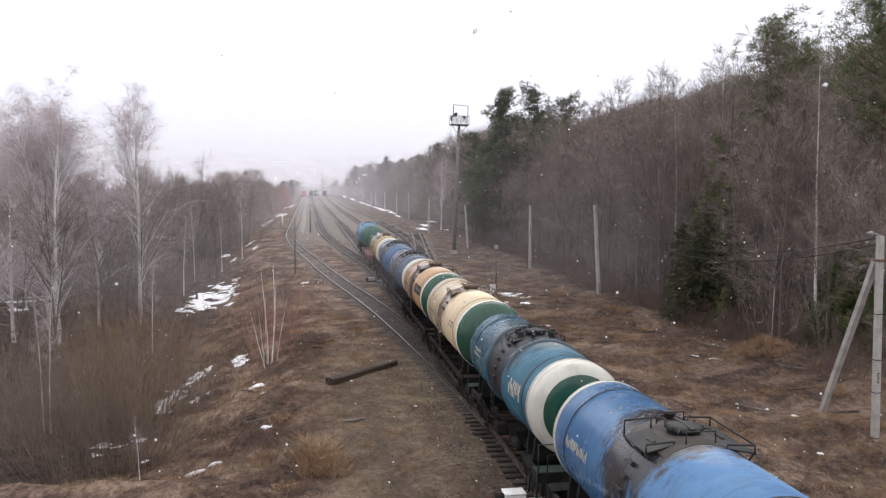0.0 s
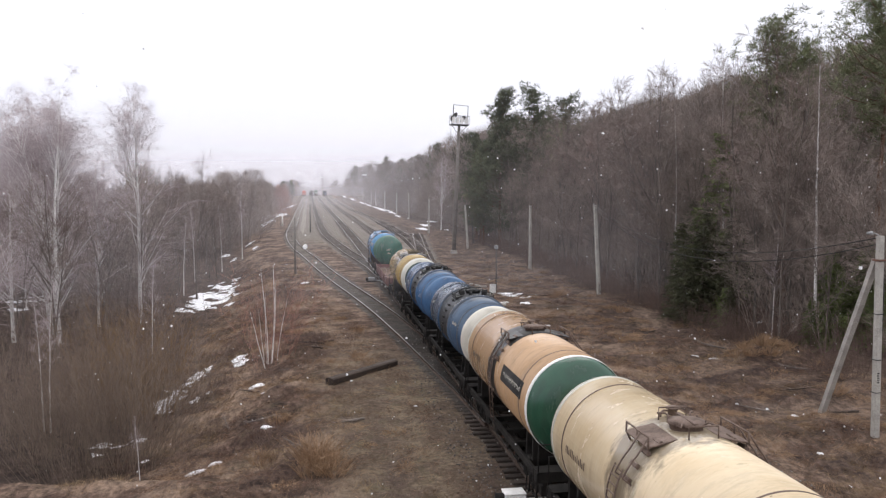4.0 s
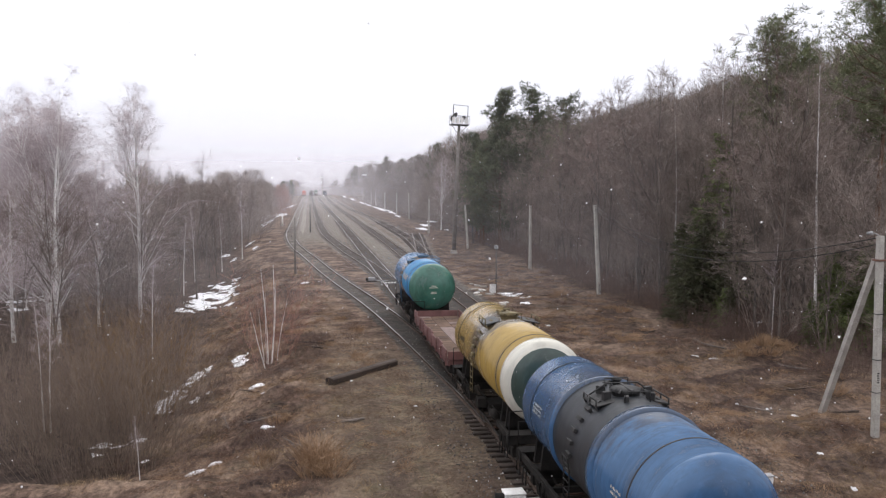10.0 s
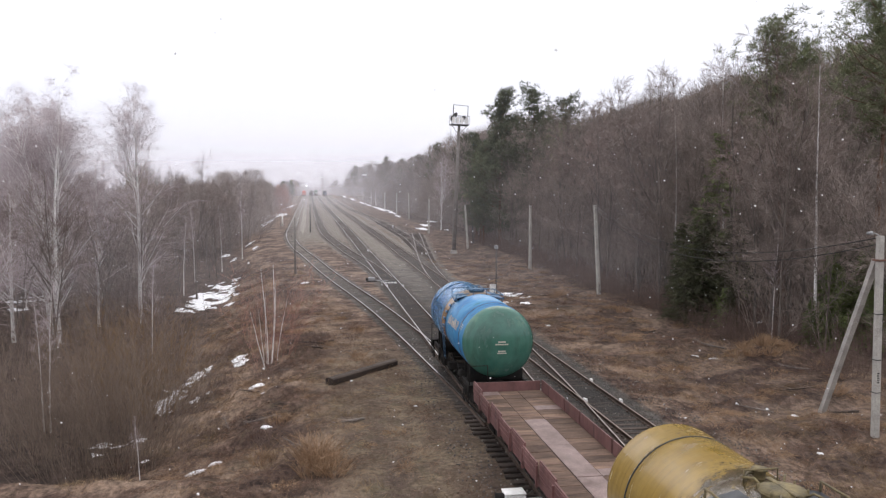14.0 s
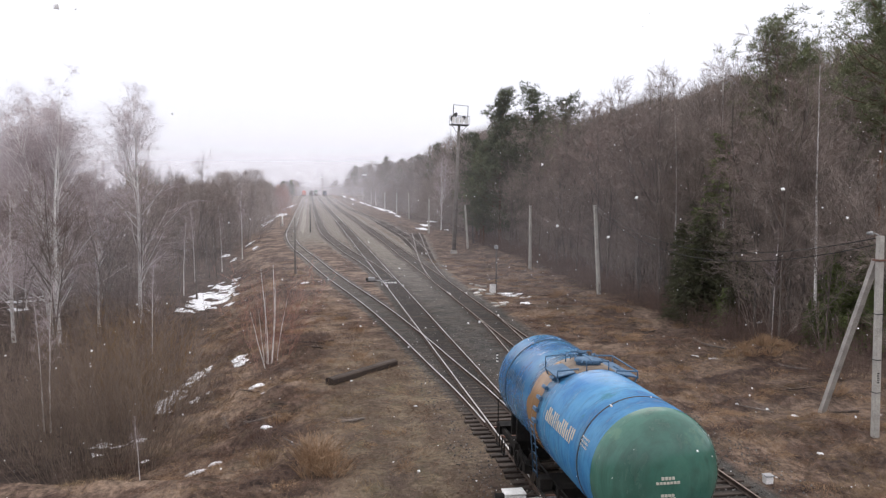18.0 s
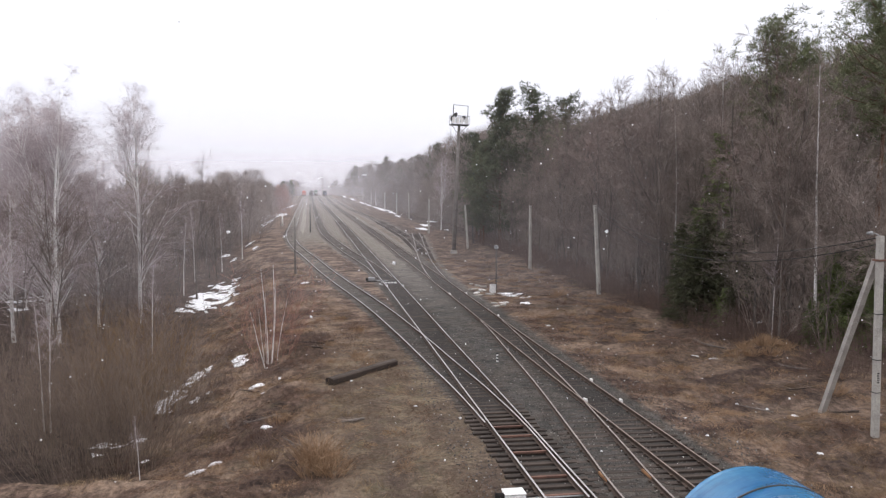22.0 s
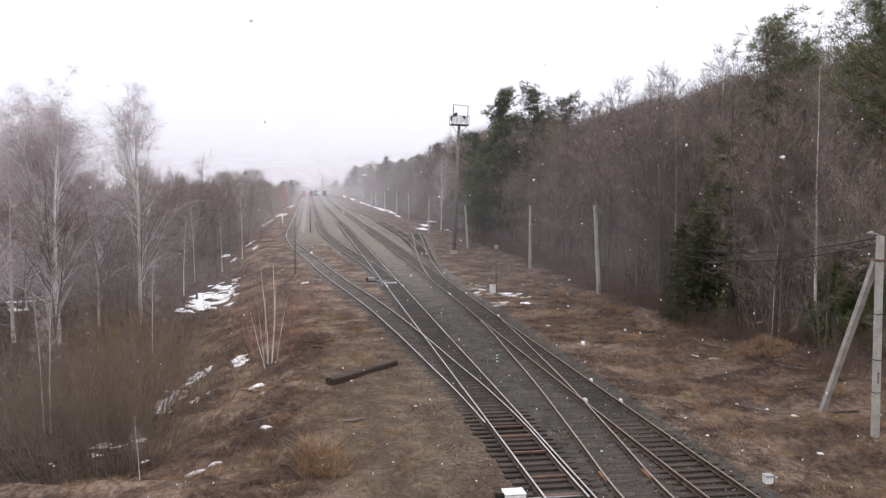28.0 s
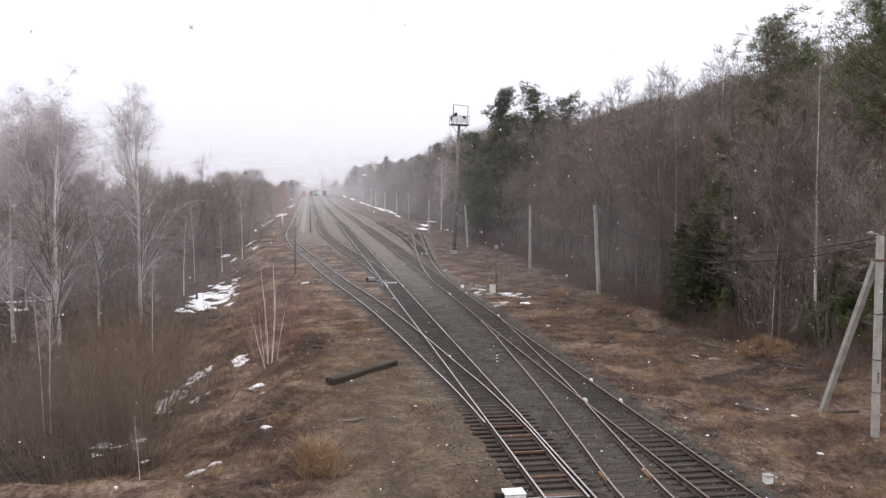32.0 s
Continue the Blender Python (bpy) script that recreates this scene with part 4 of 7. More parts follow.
    part("drain_valve", Build().lathe([(0.7, 0.0), (0.7, 0.12), (1.0, 0.12), (1.05, 0.2), (1.3, 0.22)], "z", (0, 0.2, 0), 12), STEEL_DARK, car)
    for k in (-2.9, -1.5, 1.5, 2.9) if sills else ():
        part("truss", Build().tube([(-1.36, k - 0.35, 1.03), (-1.36, k, 0.72), (-1.36, k + 0.35, 1.03)], 0.03, 5), frame_paint, car)
    for s in (-1, 1):
        part("corner_step", Build().tube([(-1.44, s * 4.75, 1.04), (-1.48, s * 4.75, 0.45), (-1.48, s * 4.4, 0.45), (-1.44, s * 4.4, 1.04)], 0.025, 5), frame_paint, car)
    bogies(car, (-3.9, 3.9))
    couplers(car, 6.1)
    return car


BLUE_LIGHT = tank_paint("light_blue_paint", (0.058, 0.165, 0.36), (0.10, 0.235, 0.43), grime=0.4, spill=(0.2, 2.3, 0.97))
BLUE_TEAL = tank_paint("teal_blue_paint", (0.022, 0.100, 0.165), (0.072, 0.200, 0.285), grime=0.6, spill=(0.0, 3.4, 0.7))
BLUE_STEEL = tank_paint("greyish_blue_paint", (0.036, 0.070, 0.128), (0.080, 0.127, 0.195), grime=0.5, spill=(0.0, 3.2, 0.6))
BLUE_DEEP = tank_paint("deep_blue_paint", (0.030, 0.088, 0.195), (0.064, 0.145, 0.285), grime=0.45, spill=(0.0, 3.6, 0.6))
BLUE_BRIGHT = tank_paint("bright_blue_paint", (0.022, 0.150, 0.38), (0.090, 0.30, 0.52), grime=0.45, spill=(0.3, 1.6, 0.6), blotch=(0.035, 0.17, 0.21))
CREAM = tank_paint("cream_paint", (0.64, 0.50, 0.32), (0.72, 0.59, 0.41), grime=0.2, spill=(0.0, 1.5, 0.65))
PEACH = tank_paint("orange_cream_paint", (0.455, 0.285, 0.155), (0.53, 0.35, 0.212), grime=0.35, spill=(0.2, 1.3, 0.4))
MUSTARD = tank_paint("mustard_yellow_paint", (0.325, 0.212, 0.052), (0.42, 0.29, 0.098), grime=0.45, spill=(0.3, 2.1, 0.85))
GREEN_END = tank_paint("dark_green_paint", (0.014, 0.062, 0.038), (0.026, 0.09, 0.056), grime=0.3)
GREEN_LAST = tank_paint("sea_green_paint", (0.036, 0.125, 0.095), (0.075, 0.185, 0.145), grime=0.45, blotch=(0.10, 0.20, 0.14))
GREEN_GREY = tank_paint("grey_green_paint", (0.035, 0.06, 0.055), (0.06, 0.085, 0.075), grime=0.4)
WHITE_BAND = tank_paint("off_white_paint", (0.55, 0.53, 0.46), (0.67, 0.65, 0.58), grime=0.35)
OIL_DARK = tank_paint("oil_soaked_paint", (0.017, 0.020, 0.025), (0.038, 0.043, 0.050), grime=0.6, rough=0.45, spec=0.3)
OIL_BLACK = tank_paint("black_oil_band", (0.016, 0.015, 0.015), (0.036, 0.033, 0.031), grime=0.5, rough=0.4, spec=0.35)
SOOT_BROWN = tank_paint("brown_soot", (0.055, 0.048, 0.043), (0.110, 0.098, 0.088), grime=0.6, rough=0.6, spec=0.2)
PALE_RUST = tank_paint("pale_rusty_paint", (0.20, 0.15, 0.11), (0.34, 0.28, 0.23), grime=0.6, rough=0.6, spec=0.2)
OCHRE = tank_paint("ochre_rusty_paint", (0.25, 0.145, 0.07), (0.36, 0.21, 0.11), grime=0.5)
BROWN_DECK = surface("brown_rusty_steel", (0.08, 0.055, 0.045), (0.19, 0.14, 0.115), 3.0, 0.75, 0.3, 0.004, metal=0.2)
BLUE_DECK = surface("blue_painted_steel", (0.04, 0.09, 0.16), (0.08, 0.15, 0.24), 3.0, 0.6, 0.2, 0.004)
YELLOW_DECK = surface("yellow_stained_steel", (0.055, 0.047, 0.033), (0.20, 0.158, 0.078), 3.0, 0.7, 0.3, 0.004)

CARS = []  # (car, metres ahead of the last car)
c1 = tank_car("light blue tank car with a sooty band and black walkways", BLUE_LIGHT, BLUE_LIGHT, rails_style=1, far_rim=WHITE_BAND, pad=(SOOT_BROWN, -0.9, 1.0, -34, 52))
lettering(c1, 2.1, 1.6, 0.26, -80, 15, WHITE_BAND, gap=0.42, seed=1)
CARS.append((c1, 99.75))
c2 = tank_car("teal blue ringed tank car with a white and green end", BLUE_TEAL, GREEN_END, end_band=(WHITE_BAND, 0.45), mid=OIL_DARK, mid_span=(-1.4, 1.4), rings=1.45, ring_end=(WHITE_BAND, 40.0), step_paint=STEEL_GREEN, sills=False)
lettering(c2, -3.5, 1.5, 0.56, -83, 8, WHITE_BAND, gap=0.4, seed=2)
lettering(c2, 2.6, 1.2, 0.12, -85, 10, WHITE_BAND, rows=2, seed=22)
CARS.append((c2, 87.7))
c3 = tank_car("cream tank car with a dark green end and white rim", CREAM, GREEN_END, rim=WHITE_PAINT, far_rim=WHITE_BAND, deck=BROWN_DECK, seam=BROWN_DECK, rails_style=2, wide=True)
lettering(c3, 2.0, 1.5, 0.20, -87, 12, BROWN_DECK, gap=0.5, seed=3, wide=True)
lettering(c3, -3.6, 1.2, 0.12, -82, 12, BROWN_DECK, gap=0.45, rows=2, seed=33, wide=True)
CARS.append((c3, 75.47))
c4 = tank_car("orange-cream tank car with a black oil band and green end", PEACH, GREEN_END, rim=WHITE_PAINT, far_rim=WHITE_BAND, mid=OIL_BLACK, mid_span=(-0.35, 0.75), plate=OIL_BLACK, deck=BROWN_DECK, seam=BROWN_DECK, rails_style=2, wide=True, pad=(OIL_BLACK, -0.75, 0.95, -44, 50))
part("name_board", Build().lathe([(-4.0, 1.6), (-4.0, 1.612), (-1.3, 1.612), (-1.3, 1.6)], "y", (0, 0, 3.02), 6, True, -86, -66), BLACK_PAINT, c4, "black board with pale lettering")
lettering(c4, -3.8, 2.3, 0.14, -76, 18, WHITE_BAND, gap=0.5, seed=4, wide=True)
lettering(c4, 2.2, 1.4, 0.22, -87, 10, BLACK_PAINT, gap=0.5, seed=44, wide=True)
CARS.append((c4, 63.3))
c5 = tank_car("greyish blue ringed tank car with a broad white end band", BLUE_STEEL, BLUE_STEEL, mid=OIL_DARK, mid_span=(-1.5, 1.5), rings=1.6, ring_end=(WHITE_BAND, 44.0))
lettering(c5, -3.4, 1.1, 0.16, -74, 8, WHITE_BAND, gap=0.5, seed=5)
lettering(c5, 3.6, 0.6, 0.2, -70, 5, WHITE_BAND, gap=0.5, seed=55)
CARS.append((c5, 51.6))
c6 = tank_car("deep blue ringed tank car with a dark oily middle", BLUE_DEEP, BLUE_DEEP, mid=OIL_DARK, mid_span=(-1.5, 1.5), rings=1.6)
lettering(c6, 2.7, 0.85, 0.07, -84, 11, WHITE_BAND, gap=0.45, rows=3, seed=6)
lettering(c6, -3.5, 0.6, 0.07, -86, 8, WHITE_BAND, gap=0.5, rows=2, seed=66)
CARS.append((c6, 39.3))
c7 = tank_car("mustard yellow tank car stained with soot and a green end", MUSTARD, GREEN_GREY, end_band=(WHITE_BAND, 0.3), ring_end=(WHITE_BAND, 34.0), plate=OIL_DARK, deck=YELLOW_DECK, seam=BLACK_PAINT, hatch_y=0.35, sills=False)
lettering(c7, 2.4, 1.4, 0.24, -84, 10, BLACK_PAINT, gap=0.5, seed=7)
CARS.append((c7, 26.95))
c9 = tank_car("bright blue tank car with an ochre band and sea-green end", BLUE_BRIGHT, GREEN_LAST, mid=OCHRE, mid_span=(-0.1, 0.95), deck=BLUE_DECK, rails_style=1, wide=True, pad=(PALE_RUST, -0.75, 0.9, -22, 24), sills=False)
lettering(c9, -3.3, 2.4, 0.42, -73, 16, WHITE_BAND, gap=0.38, seed=9, wide=True)
lettering(c9, 1.6, 2.2, 0.36, -70, 14, BLUE_DECK, gap=0.45, seed=10, wide=True)
lettering(c9, -4.3, 0.5, 0.06, -72, 6, WHITE_BAND, gap=0.4, rows=3, seed=11, wide=True)
for zz, n, w in ((3.12, 4, 0.07), (3.02, 7, 0.055), (2.72, 4, 0.06), (2.64, 5, 0.05)):
    for i in range(n):
        xx = (i - (n - 1) / 2) * 0.085
        part("letter", Build().box(xx - 0.03, xx + 0.03, -5.55, -5.50, zz, zz + w), WHITE_BAND, c9)
CARS.append((c9, 0.0))


def flat_car():
    car = thing("flat_car", (8.0, 0, 0), "empty oxide-red flat car with low sides and patched floor", "flat car", "cars of the train")
    h, w = 6.65, 1.44
    fr = Build().box(-0.3, 0.3, -h, h, 0.82, 1.16, 0.02)
    for sx in (-1, 1):
        a, b = sorted((sx * (w - 0.12), sx * w))
        fr.box(a, b, -h, h, 0.92, 1.22, 0.02)
    for k in range(9):
        y = -h + 0.15 + k * (2 * h - 0.3) / 8
        fr.box(-w + 0.1, w - 0.1, y - 0.08, y + 0.08, 0.98, 1.2)
    part("underframe", fr, FLAT_RED, car)
    rnd = random.Random(8)
    cols = [(-w + 0.02, -0.42), (-0.40, 0.40), (0.42, w - 0.02)]
    for j in range(22):
        y0 = -h + 0.06 + j * (2 * h - 0.12) / 22
        y1 = y0 + (2 * h - 0.12) / 22 - 0.02
        for i, (a, b) in enumerate(cols):
            if i == 1 and j < 15:
                if j % 5 == 0:
                    y5 = y0 + 5 * (2 * h - 0.12) / 22 - 0.02
                    part("floor_plate", Build().box(a, b, y0, y5, 1.23, 1.29 + rnd.uniform(0, 0.012), 0.006), PATCH_STEEL, car, "worn steel floor plate")
                continue
            steel = rnd.random() < 0.08
            part("floor_plank", Build().box(a, b, y0, y1, 1.23, 1.275 + rnd.uniform(0, 0.012) + (0.012 if steel else 0), 0.006), PATCH_STEEL if steel else OLD_WOOD, car)
    for sx in (-1, 1):
        for k in range(8):
            y0 = -h + 0.05 + k * (2 * h - 0.1) / 8
            y1 = y0 + (2 * h - 0.1) / 8 - 0.05
            a, b = sorted((sx * (w + 0.005), sx * (w + 0.055)))
            lean = pose(0, 0, 0, 0, rnd.uniform(-1.5, 1.5), 0)
            bd = Build().box(a, b, y0, y1, 1.24, 1.74, 0.008, lean)
            for z in (1.32, 1.49, 1.66):
                a2, b2 = sorted((sx * (w + 0.055), sx * (w + 0.075)))
                bd.box(a2, b2, y0 + 0.02, y1 - 0.02, z - 0.02, z + 0.02, 0, lean)
            part("side_board", bd, FLAT_RED, car)
            a3, b3 = sorted((sx * (w + 0.05), sx * (w + 0.13)))
            part("stanchion", Build().box(a3, b3, y0 - 0.065, y0 + 0.03, 0.95, 1.62, 0.01), FLAT_RED, car)
    for s in (-1, 1):
        a, b = sorted((s * (h + 0.005), s * (h + 0.055)))
        eb = Build().box(-w, w, a, b, 1.24, 1.66, 0.008)
        part("end_board", eb, FLAT_RED, car)
    bogies(car, (-4.6, 4.6))
    couplers(car, 7.25)
    return car


c8 = flat_car()
CARS.append((c8, 13.2))


# ---------------------------------------------------------------- trees
def turned(d, rnd, low, high):
    """d bent away by low to high degrees in a random direction."""
    side = d.orthogonal().normalized()
    side.rotate(Matrix.Rotation(rnd.uniform(0, 2 * math.pi), 3, d))
    a = radians(rnd.uniform(low, high))
    return (d * math.cos(a) + side * math.sin(a)).normalized()


def sliver(b, p, q, w, rnd):
    """A twig: one long thin triangle."""
    d = (q - p)
    s = d.cross(Vector((rnd.uniform(-1, 1), rnd.uniform(-1, 1), rnd.uniform(-1, 1))))
    if s.length < 1e-6:
        return
    s = s.normalized() * (w / 2)
    b.face_set([tuple(p - s), tuple(p + s), tuple(q)], [(0, 1, 2)])


def ribbon(b, pts, w0, w1, rnd):
    """A flat tapering shoot along pts."""
    s = (pts[-1] - pts[0]).cross(Vector((rnd.uniform(-1, 1), rnd.uniform(-1, 1), rnd.uniform(-1, 1))))
    if s.length < 1e-6:
        return
    s.normalize()
    n = len(pts) - 1
    vs = []
    for i, p in enumerate(pts):
        w = (w0 + (w1 - w0) * i / n) / 2
        vs += [tuple(p - s * w), tuple(p + s * w)]
    b.face_set(vs, [(2 * i, 2 * i + 1, 2 * i + 3, 2 * i + 2) for i in range(n)])


def bent(p, d, length, n, rnd, wander, lift):
    """Points of a branch that wanders and lifts or droops."""
    pts = [p.copy()]
    for i in range(n):
        d = (d + Vector((rnd.uniform(-wander, wander), rnd.uniform(-wander, wander), rnd.uniform(-wander, wander) + lift))).normalized()
        p = p + d * (length / n)
        pts.append(p)
    return pts


def bare_tree(seed, h, r, start=0.3, boughs=34, reach=0.30, rise=(35, 62), lift=0.10, droop=-0.05, shoots=5, twigs=8, twig_w=0.022, twig_l=0.8, lean=0.02, far=False, pale_stem=False, leaders=0, wander=0.16, fan=(14, 30)):
    """A leafless tree: trunk with its side leaders, and a crown of boughs, shoots and twigs."""
    rnd = random.Random(seed)
    trunk, crown = Build(), Build()
    stem = bent(Vector((0, 0, -0.3)), Vector((rnd.uniform(-lean, lean), rnd.uniform(-lean, lean), 1)).normalized(), h + 0.3, 12, rnd, 0.28 * wander, 0.05)
    trunk.tube(stem, [max(0.012, r * (1 - i / 12.3) ** 0.9 * (1.25 if i == 0 else 1)) for i in range(13)], 4 if far else 7, False)

    def on_line(line, f):
        n = len(line) - 1
        k = min(n - 1, int(f * n))
        return line[k].lerp(line[k + 1], f * n - k), (line[k + 1] - line[k]).normalized()

    lines = [stem]
    for i in range(leaders):
        f = rnd.uniform(0.28, 0.6)
        p, d0 = on_line(stem, f)
        line = bent(p, turned(d0, rnd, *fan), h * (1 - f) * rnd.uniform(0.72, 0.97), 8, rnd, 0.08, 0.07)
        trunk.tube(line, [max(0.012, 0.62 * r * (1 - f) ** 0.6 * (1 - k / 8.4)) for k in range(9)], 3 if far else 5, False)
        lines.append(line)
    for i in range(boughs):
        line = lines[0] if (not leaders or rnd.random() < 0.45) else lines[1 + rnd.randrange(leaders)]
        low = start if line is stem else 0.12
        f = low + (0.985 - low) * ((i + rnd.random()) / boughs)
        p, d0 = on_line(line, f)
        g = max(0.0, (p.z / h - start) / (1 - start))
        length = h * reach * (1.15 - 0.9 * g) * rnd.uniform(0.6, 1.15)
        if g < 0.12:
            length *= 0.7
        wide = 1.12 - 0.5 * g
        d = turned(d0, rnd, rise[0] * wide, rise[1] * wide)
        pts = bent(p, d, length, 5, rnd, wander, lift)
        r0 = max(0.010, 0.28 * r * (1 - min(1, p.z / h)) + 0.010)
        if far:
            ribbon(crown, pts, max(twig_w * 1.5, r0 * 2), twig_w, rnd)
        else:
            (crown if pale_stem else trunk).tube([pts[0], pts[1], pts[3], pts[5]] if wander > 0.2 else [pts[0], pts[2], pts[5]], [r0, r0 * 0.8, r0 * 0.5, r0 * 0.12] if wander > 0.2 else [r0, r0 * 0.66, r0 * 0.15], 3, False)
        full = length / (0.75 * h * reach)
        tl = twig_l * min(1.0, 0.4 + 0.6 * full)
        for j in range(max(2, round(shoots * min(1.25, 0.15 + full)))):
            g = rnd.uniform(0.25, 1.0)
            k = min(4, int(g * 5))
            q = pts[k].lerp(pts[k + 1], g * 5 - k)
            sd = turned((pts[k + 1] - pts[k]).normalized(), rnd, 18, 48)
            sp = bent(q, sd, length * rnd.uniform(0.3, 0.55), 3, rnd, 0.2, lift * 0.8 + droop)
            ribbon(crown, sp, max(twig_w, r0 * 0.7), twig_w * 0.6, rnd)
            for m in range(twigs):
                g2 = rnd.uniform(0.15, 1.0)
                k2 = min(2, int(g2 * 3))
                q2 = sp[k2].lerp(sp[k2 + 1], g2 * 3 - k2)
                td = turned((sp[k2 + 1] - sp[k2]).normalized(), rnd, 18, 72)
                mid = q2 + td * tl * rnd.uniform(0.3, 0.55)
                td = (td + Vector((0, 0, droop * 6 + 0.12))).normalized()
                sliver(crown, q2, mid + td * tl * rnd.uniform(0.25, 0.6), twig_w, rnd)
    return trunk, crown


def needle_clump(b, c, size, n, rnd, flat=0.6, width=0.05):
    for i in range(n):
        d = Vector((rnd.gauss(0, 1), rnd.gauss(0, 1), rnd.gauss(0, flat) + 0.3)).normalized()
        p = c + d * size * rnd.uniform(0.0, 0.62)
        e = (d + Vector((rnd.uniform(-0.6, 0.6), rnd.uniform(-0.6, 0.6), rnd.uniform(-0.3, 0.9)))).normalized()
        sliver(b, p, p + e * width * rnd.uniform(4.5, 8.5), width * rnd.uniform(0.8, 1.5), rnd)


def pine_tree(seed, h, r, start=0.45, boughs=34, reach=0.17, clump=16, width=0.11, cone=False):
    """A pine: bare lower trunk, uneven boughs with tufts of needles."""
    rnd = random.Random(seed)
    trunk, crown = Build(), Build()
    stem = bent(Vector((0, 0, -0.3)), Vector((0.01, 0, 1)), h + 0.3, 12, rnd, 0.025, 0.05)
    trunk.tube(stem, [max(0.03, r * (1 - i / 12.6) ** 0.8) for i in range(13)], 8, False)
    for i in range(boughs):
        f = start + (0.985 - start) * ((i + rnd.random()) / boughs)
        k = min(11, int(f * 12))
        p = stem[k].lerp(stem[k + 1], f * 12 - k)
        g = (f - start) / (1 - start)
        shape = (0.75 + 0.9 * g if g < 0.25 else 1.15 * (1 - g) ** 0.7 + 0.1) if cone else (0.5 + 1.6 * g if g < 0.32 else 1.25 - 0.85 * g)
        length = h * reach * shape * rnd.uniform(0.55, 1.3)
        d = turned(Vector((0, 0, 1)), rnd, 45 + 25 * (1 - g), 62 + 30 * (1 - g))
        pts = bent(p, d, length, 4, rnd, 0.2, 0.12)
        trunk.tube(pts, [0.05, 0.04, 0.03, 0.022, 0.012], 3, False)
        for j in range(6 + int(length * 2.2)):
            u = rnd.uniform(0.25, 1.05)
            kk = min(3, int(u * 4))
            q = pts[kk].lerp(pts[kk + 1], u * 4 - kk) + Vector((rnd.gauss(0, 1), rnd.gauss(0, 1), rnd.uniform(-0.5, 0.9))) * (0.25 + length * 0.13)
            needle_clump(crown, q, rnd.uniform(0.45, 0.8), clump, rnd, 0.8, width)
    needle_clump(crown, stem[-1], 0.9, 30, rnd, 0.9, width)
    return trunk, crown


def spruce_tree(seed, h, r, start=0.06, whorls=24, reach=0.2, width=0.10, per=6):
    rnd = random.Random(seed)
    trunk, crown = Build(), Build()
    stem = [Vector((0, 0, -0.3 + (h + 0.3) * i / 8)) for i in range(9)]
    trunk.tube(stem, [max(0.015, r * (1 - i / 8.3)) for i in range(9)], 7, False)
    for i in range(whorls):
        f = start + (0.97 - start) * i / whorls
        for j in range(per):
            length = h * reach * (1 - f) ** 0.8 * rnd.uniform(0.6, 1.15) + 0.12
            a = rnd.uniform(0, 2 * math.pi)
            p = Vector((0, 0, f * h + rnd.uniform(-0.2, 0.2)))
            d = Vector((math.cos(a), math.sin(a), -0.12))
            pts = bent(p, d, length, 4, rnd, 0.06, -0.02)
            trunk.tube(pts, [0.03, 0.025, 0.02, 0.014, 0.008], 3, False)
            n = max(7, int(length * 11))
            for k in range(n):
                u = rnd.uniform(0.12, 1.0)
                kk = min(3, int(u * 4))
                q = pts[kk].lerp(pts[kk + 1], u * 4 - kk)
                for s in range(3):
                    e = Vector((rnd.gauss(0, 0.5) + d.x * 0.5, rnd.gauss(0, 0.5) + d.y * 0.5, rnd.uniform(-0.8, 0.15))).normalized()
                    sliver(crown, q, q + e * rnd.uniform(0.25, 0.55), width, rnd)
    return trunk, crown


def thicket(seed, n, h, spread_r, w, fork=6, tilt=14, r=0.018):
    """Many thin shoots out of the ground."""
    rnd = random.Random(seed)
    b = Build()
    for i in range(n):
        a, q = rnd.uniform(0, 2 * math.pi), spread_r * math.sqrt(rnd.random())
        base = Vector((q * math.cos(a), q * math.sin(a), -0.25))
        d = Vector((math.cos(a) * q / spread_r * math.tan(radians(tilt)), math.sin(a) * q / spread_r * math.tan(radians(tilt)), 1)).normalized()
        hh = h * rnd.uniform(0.55, 1.1)
        pts = bent(base, d, hh, 5, rnd, 0.19, 0.03)
        ribbon(b, pts, 2 * r, 0.3 * r, rnd)
        for j in range(fork):
            u = rnd.uniform(0.25, 0.98)
            k = min(4, int(u * 5))
            p = pts[k].lerp(pts[k + 1], u * 5 - k)
            e = turned((pts[k + 1] - pts[k]).normalized(), rnd, 14, 58)
            sliver(b, p, p + e * hh * rnd.uniform(0.10, 0.28), w, rnd)
    return b


class Kind:
    """A kind of tree: its meshes, and copies of it set out in the place."""

    def __init__(self, name, label, bark, leaf, makers, part_name="crown"):
        self.name, self.label, self.count = name, label, 0
        self.meshes = []
        for trunk, crown in makers:
            self.meshes.append((trunk.mesh("trunk", bark), crown.mesh(part_name, leaf), part_name))

    def plant(self, x, y, which=None, size=1.0, turn=None, label="", group=""):
        trunk, crown, part_name = self.meshes[(self.count if which is None else which) % len(self.meshes)]
        self.count += 1
        turn = (self.count * 137.5) % 360 if turn is None else turn
        t = thing(self.name, Matrix.Translation((x, y, ground_z(x, y))) @ pose(0, 0, 0, 0, 0, turn) @ Matrix.Scale(size, 4), label or self.label, "tree", group)
        part("trunk", trunk, None, t)
        part(part_name, crown, None, t)
        return t


BIRCH = Kind("birch_tree", "tall leafless birch with white bark and drooping twigs", BARK_BIRCH, TWIG_BIRCH, [
    bare_tree(s, 18, 0.165, 0.14, 84, 0.30, (26, 52), 0.045, -0.14, 9, 15, 0.0100, 1.5, leaders=2, wander=0.13, fan=(8, 18)) for s in (11, 12, 13)])
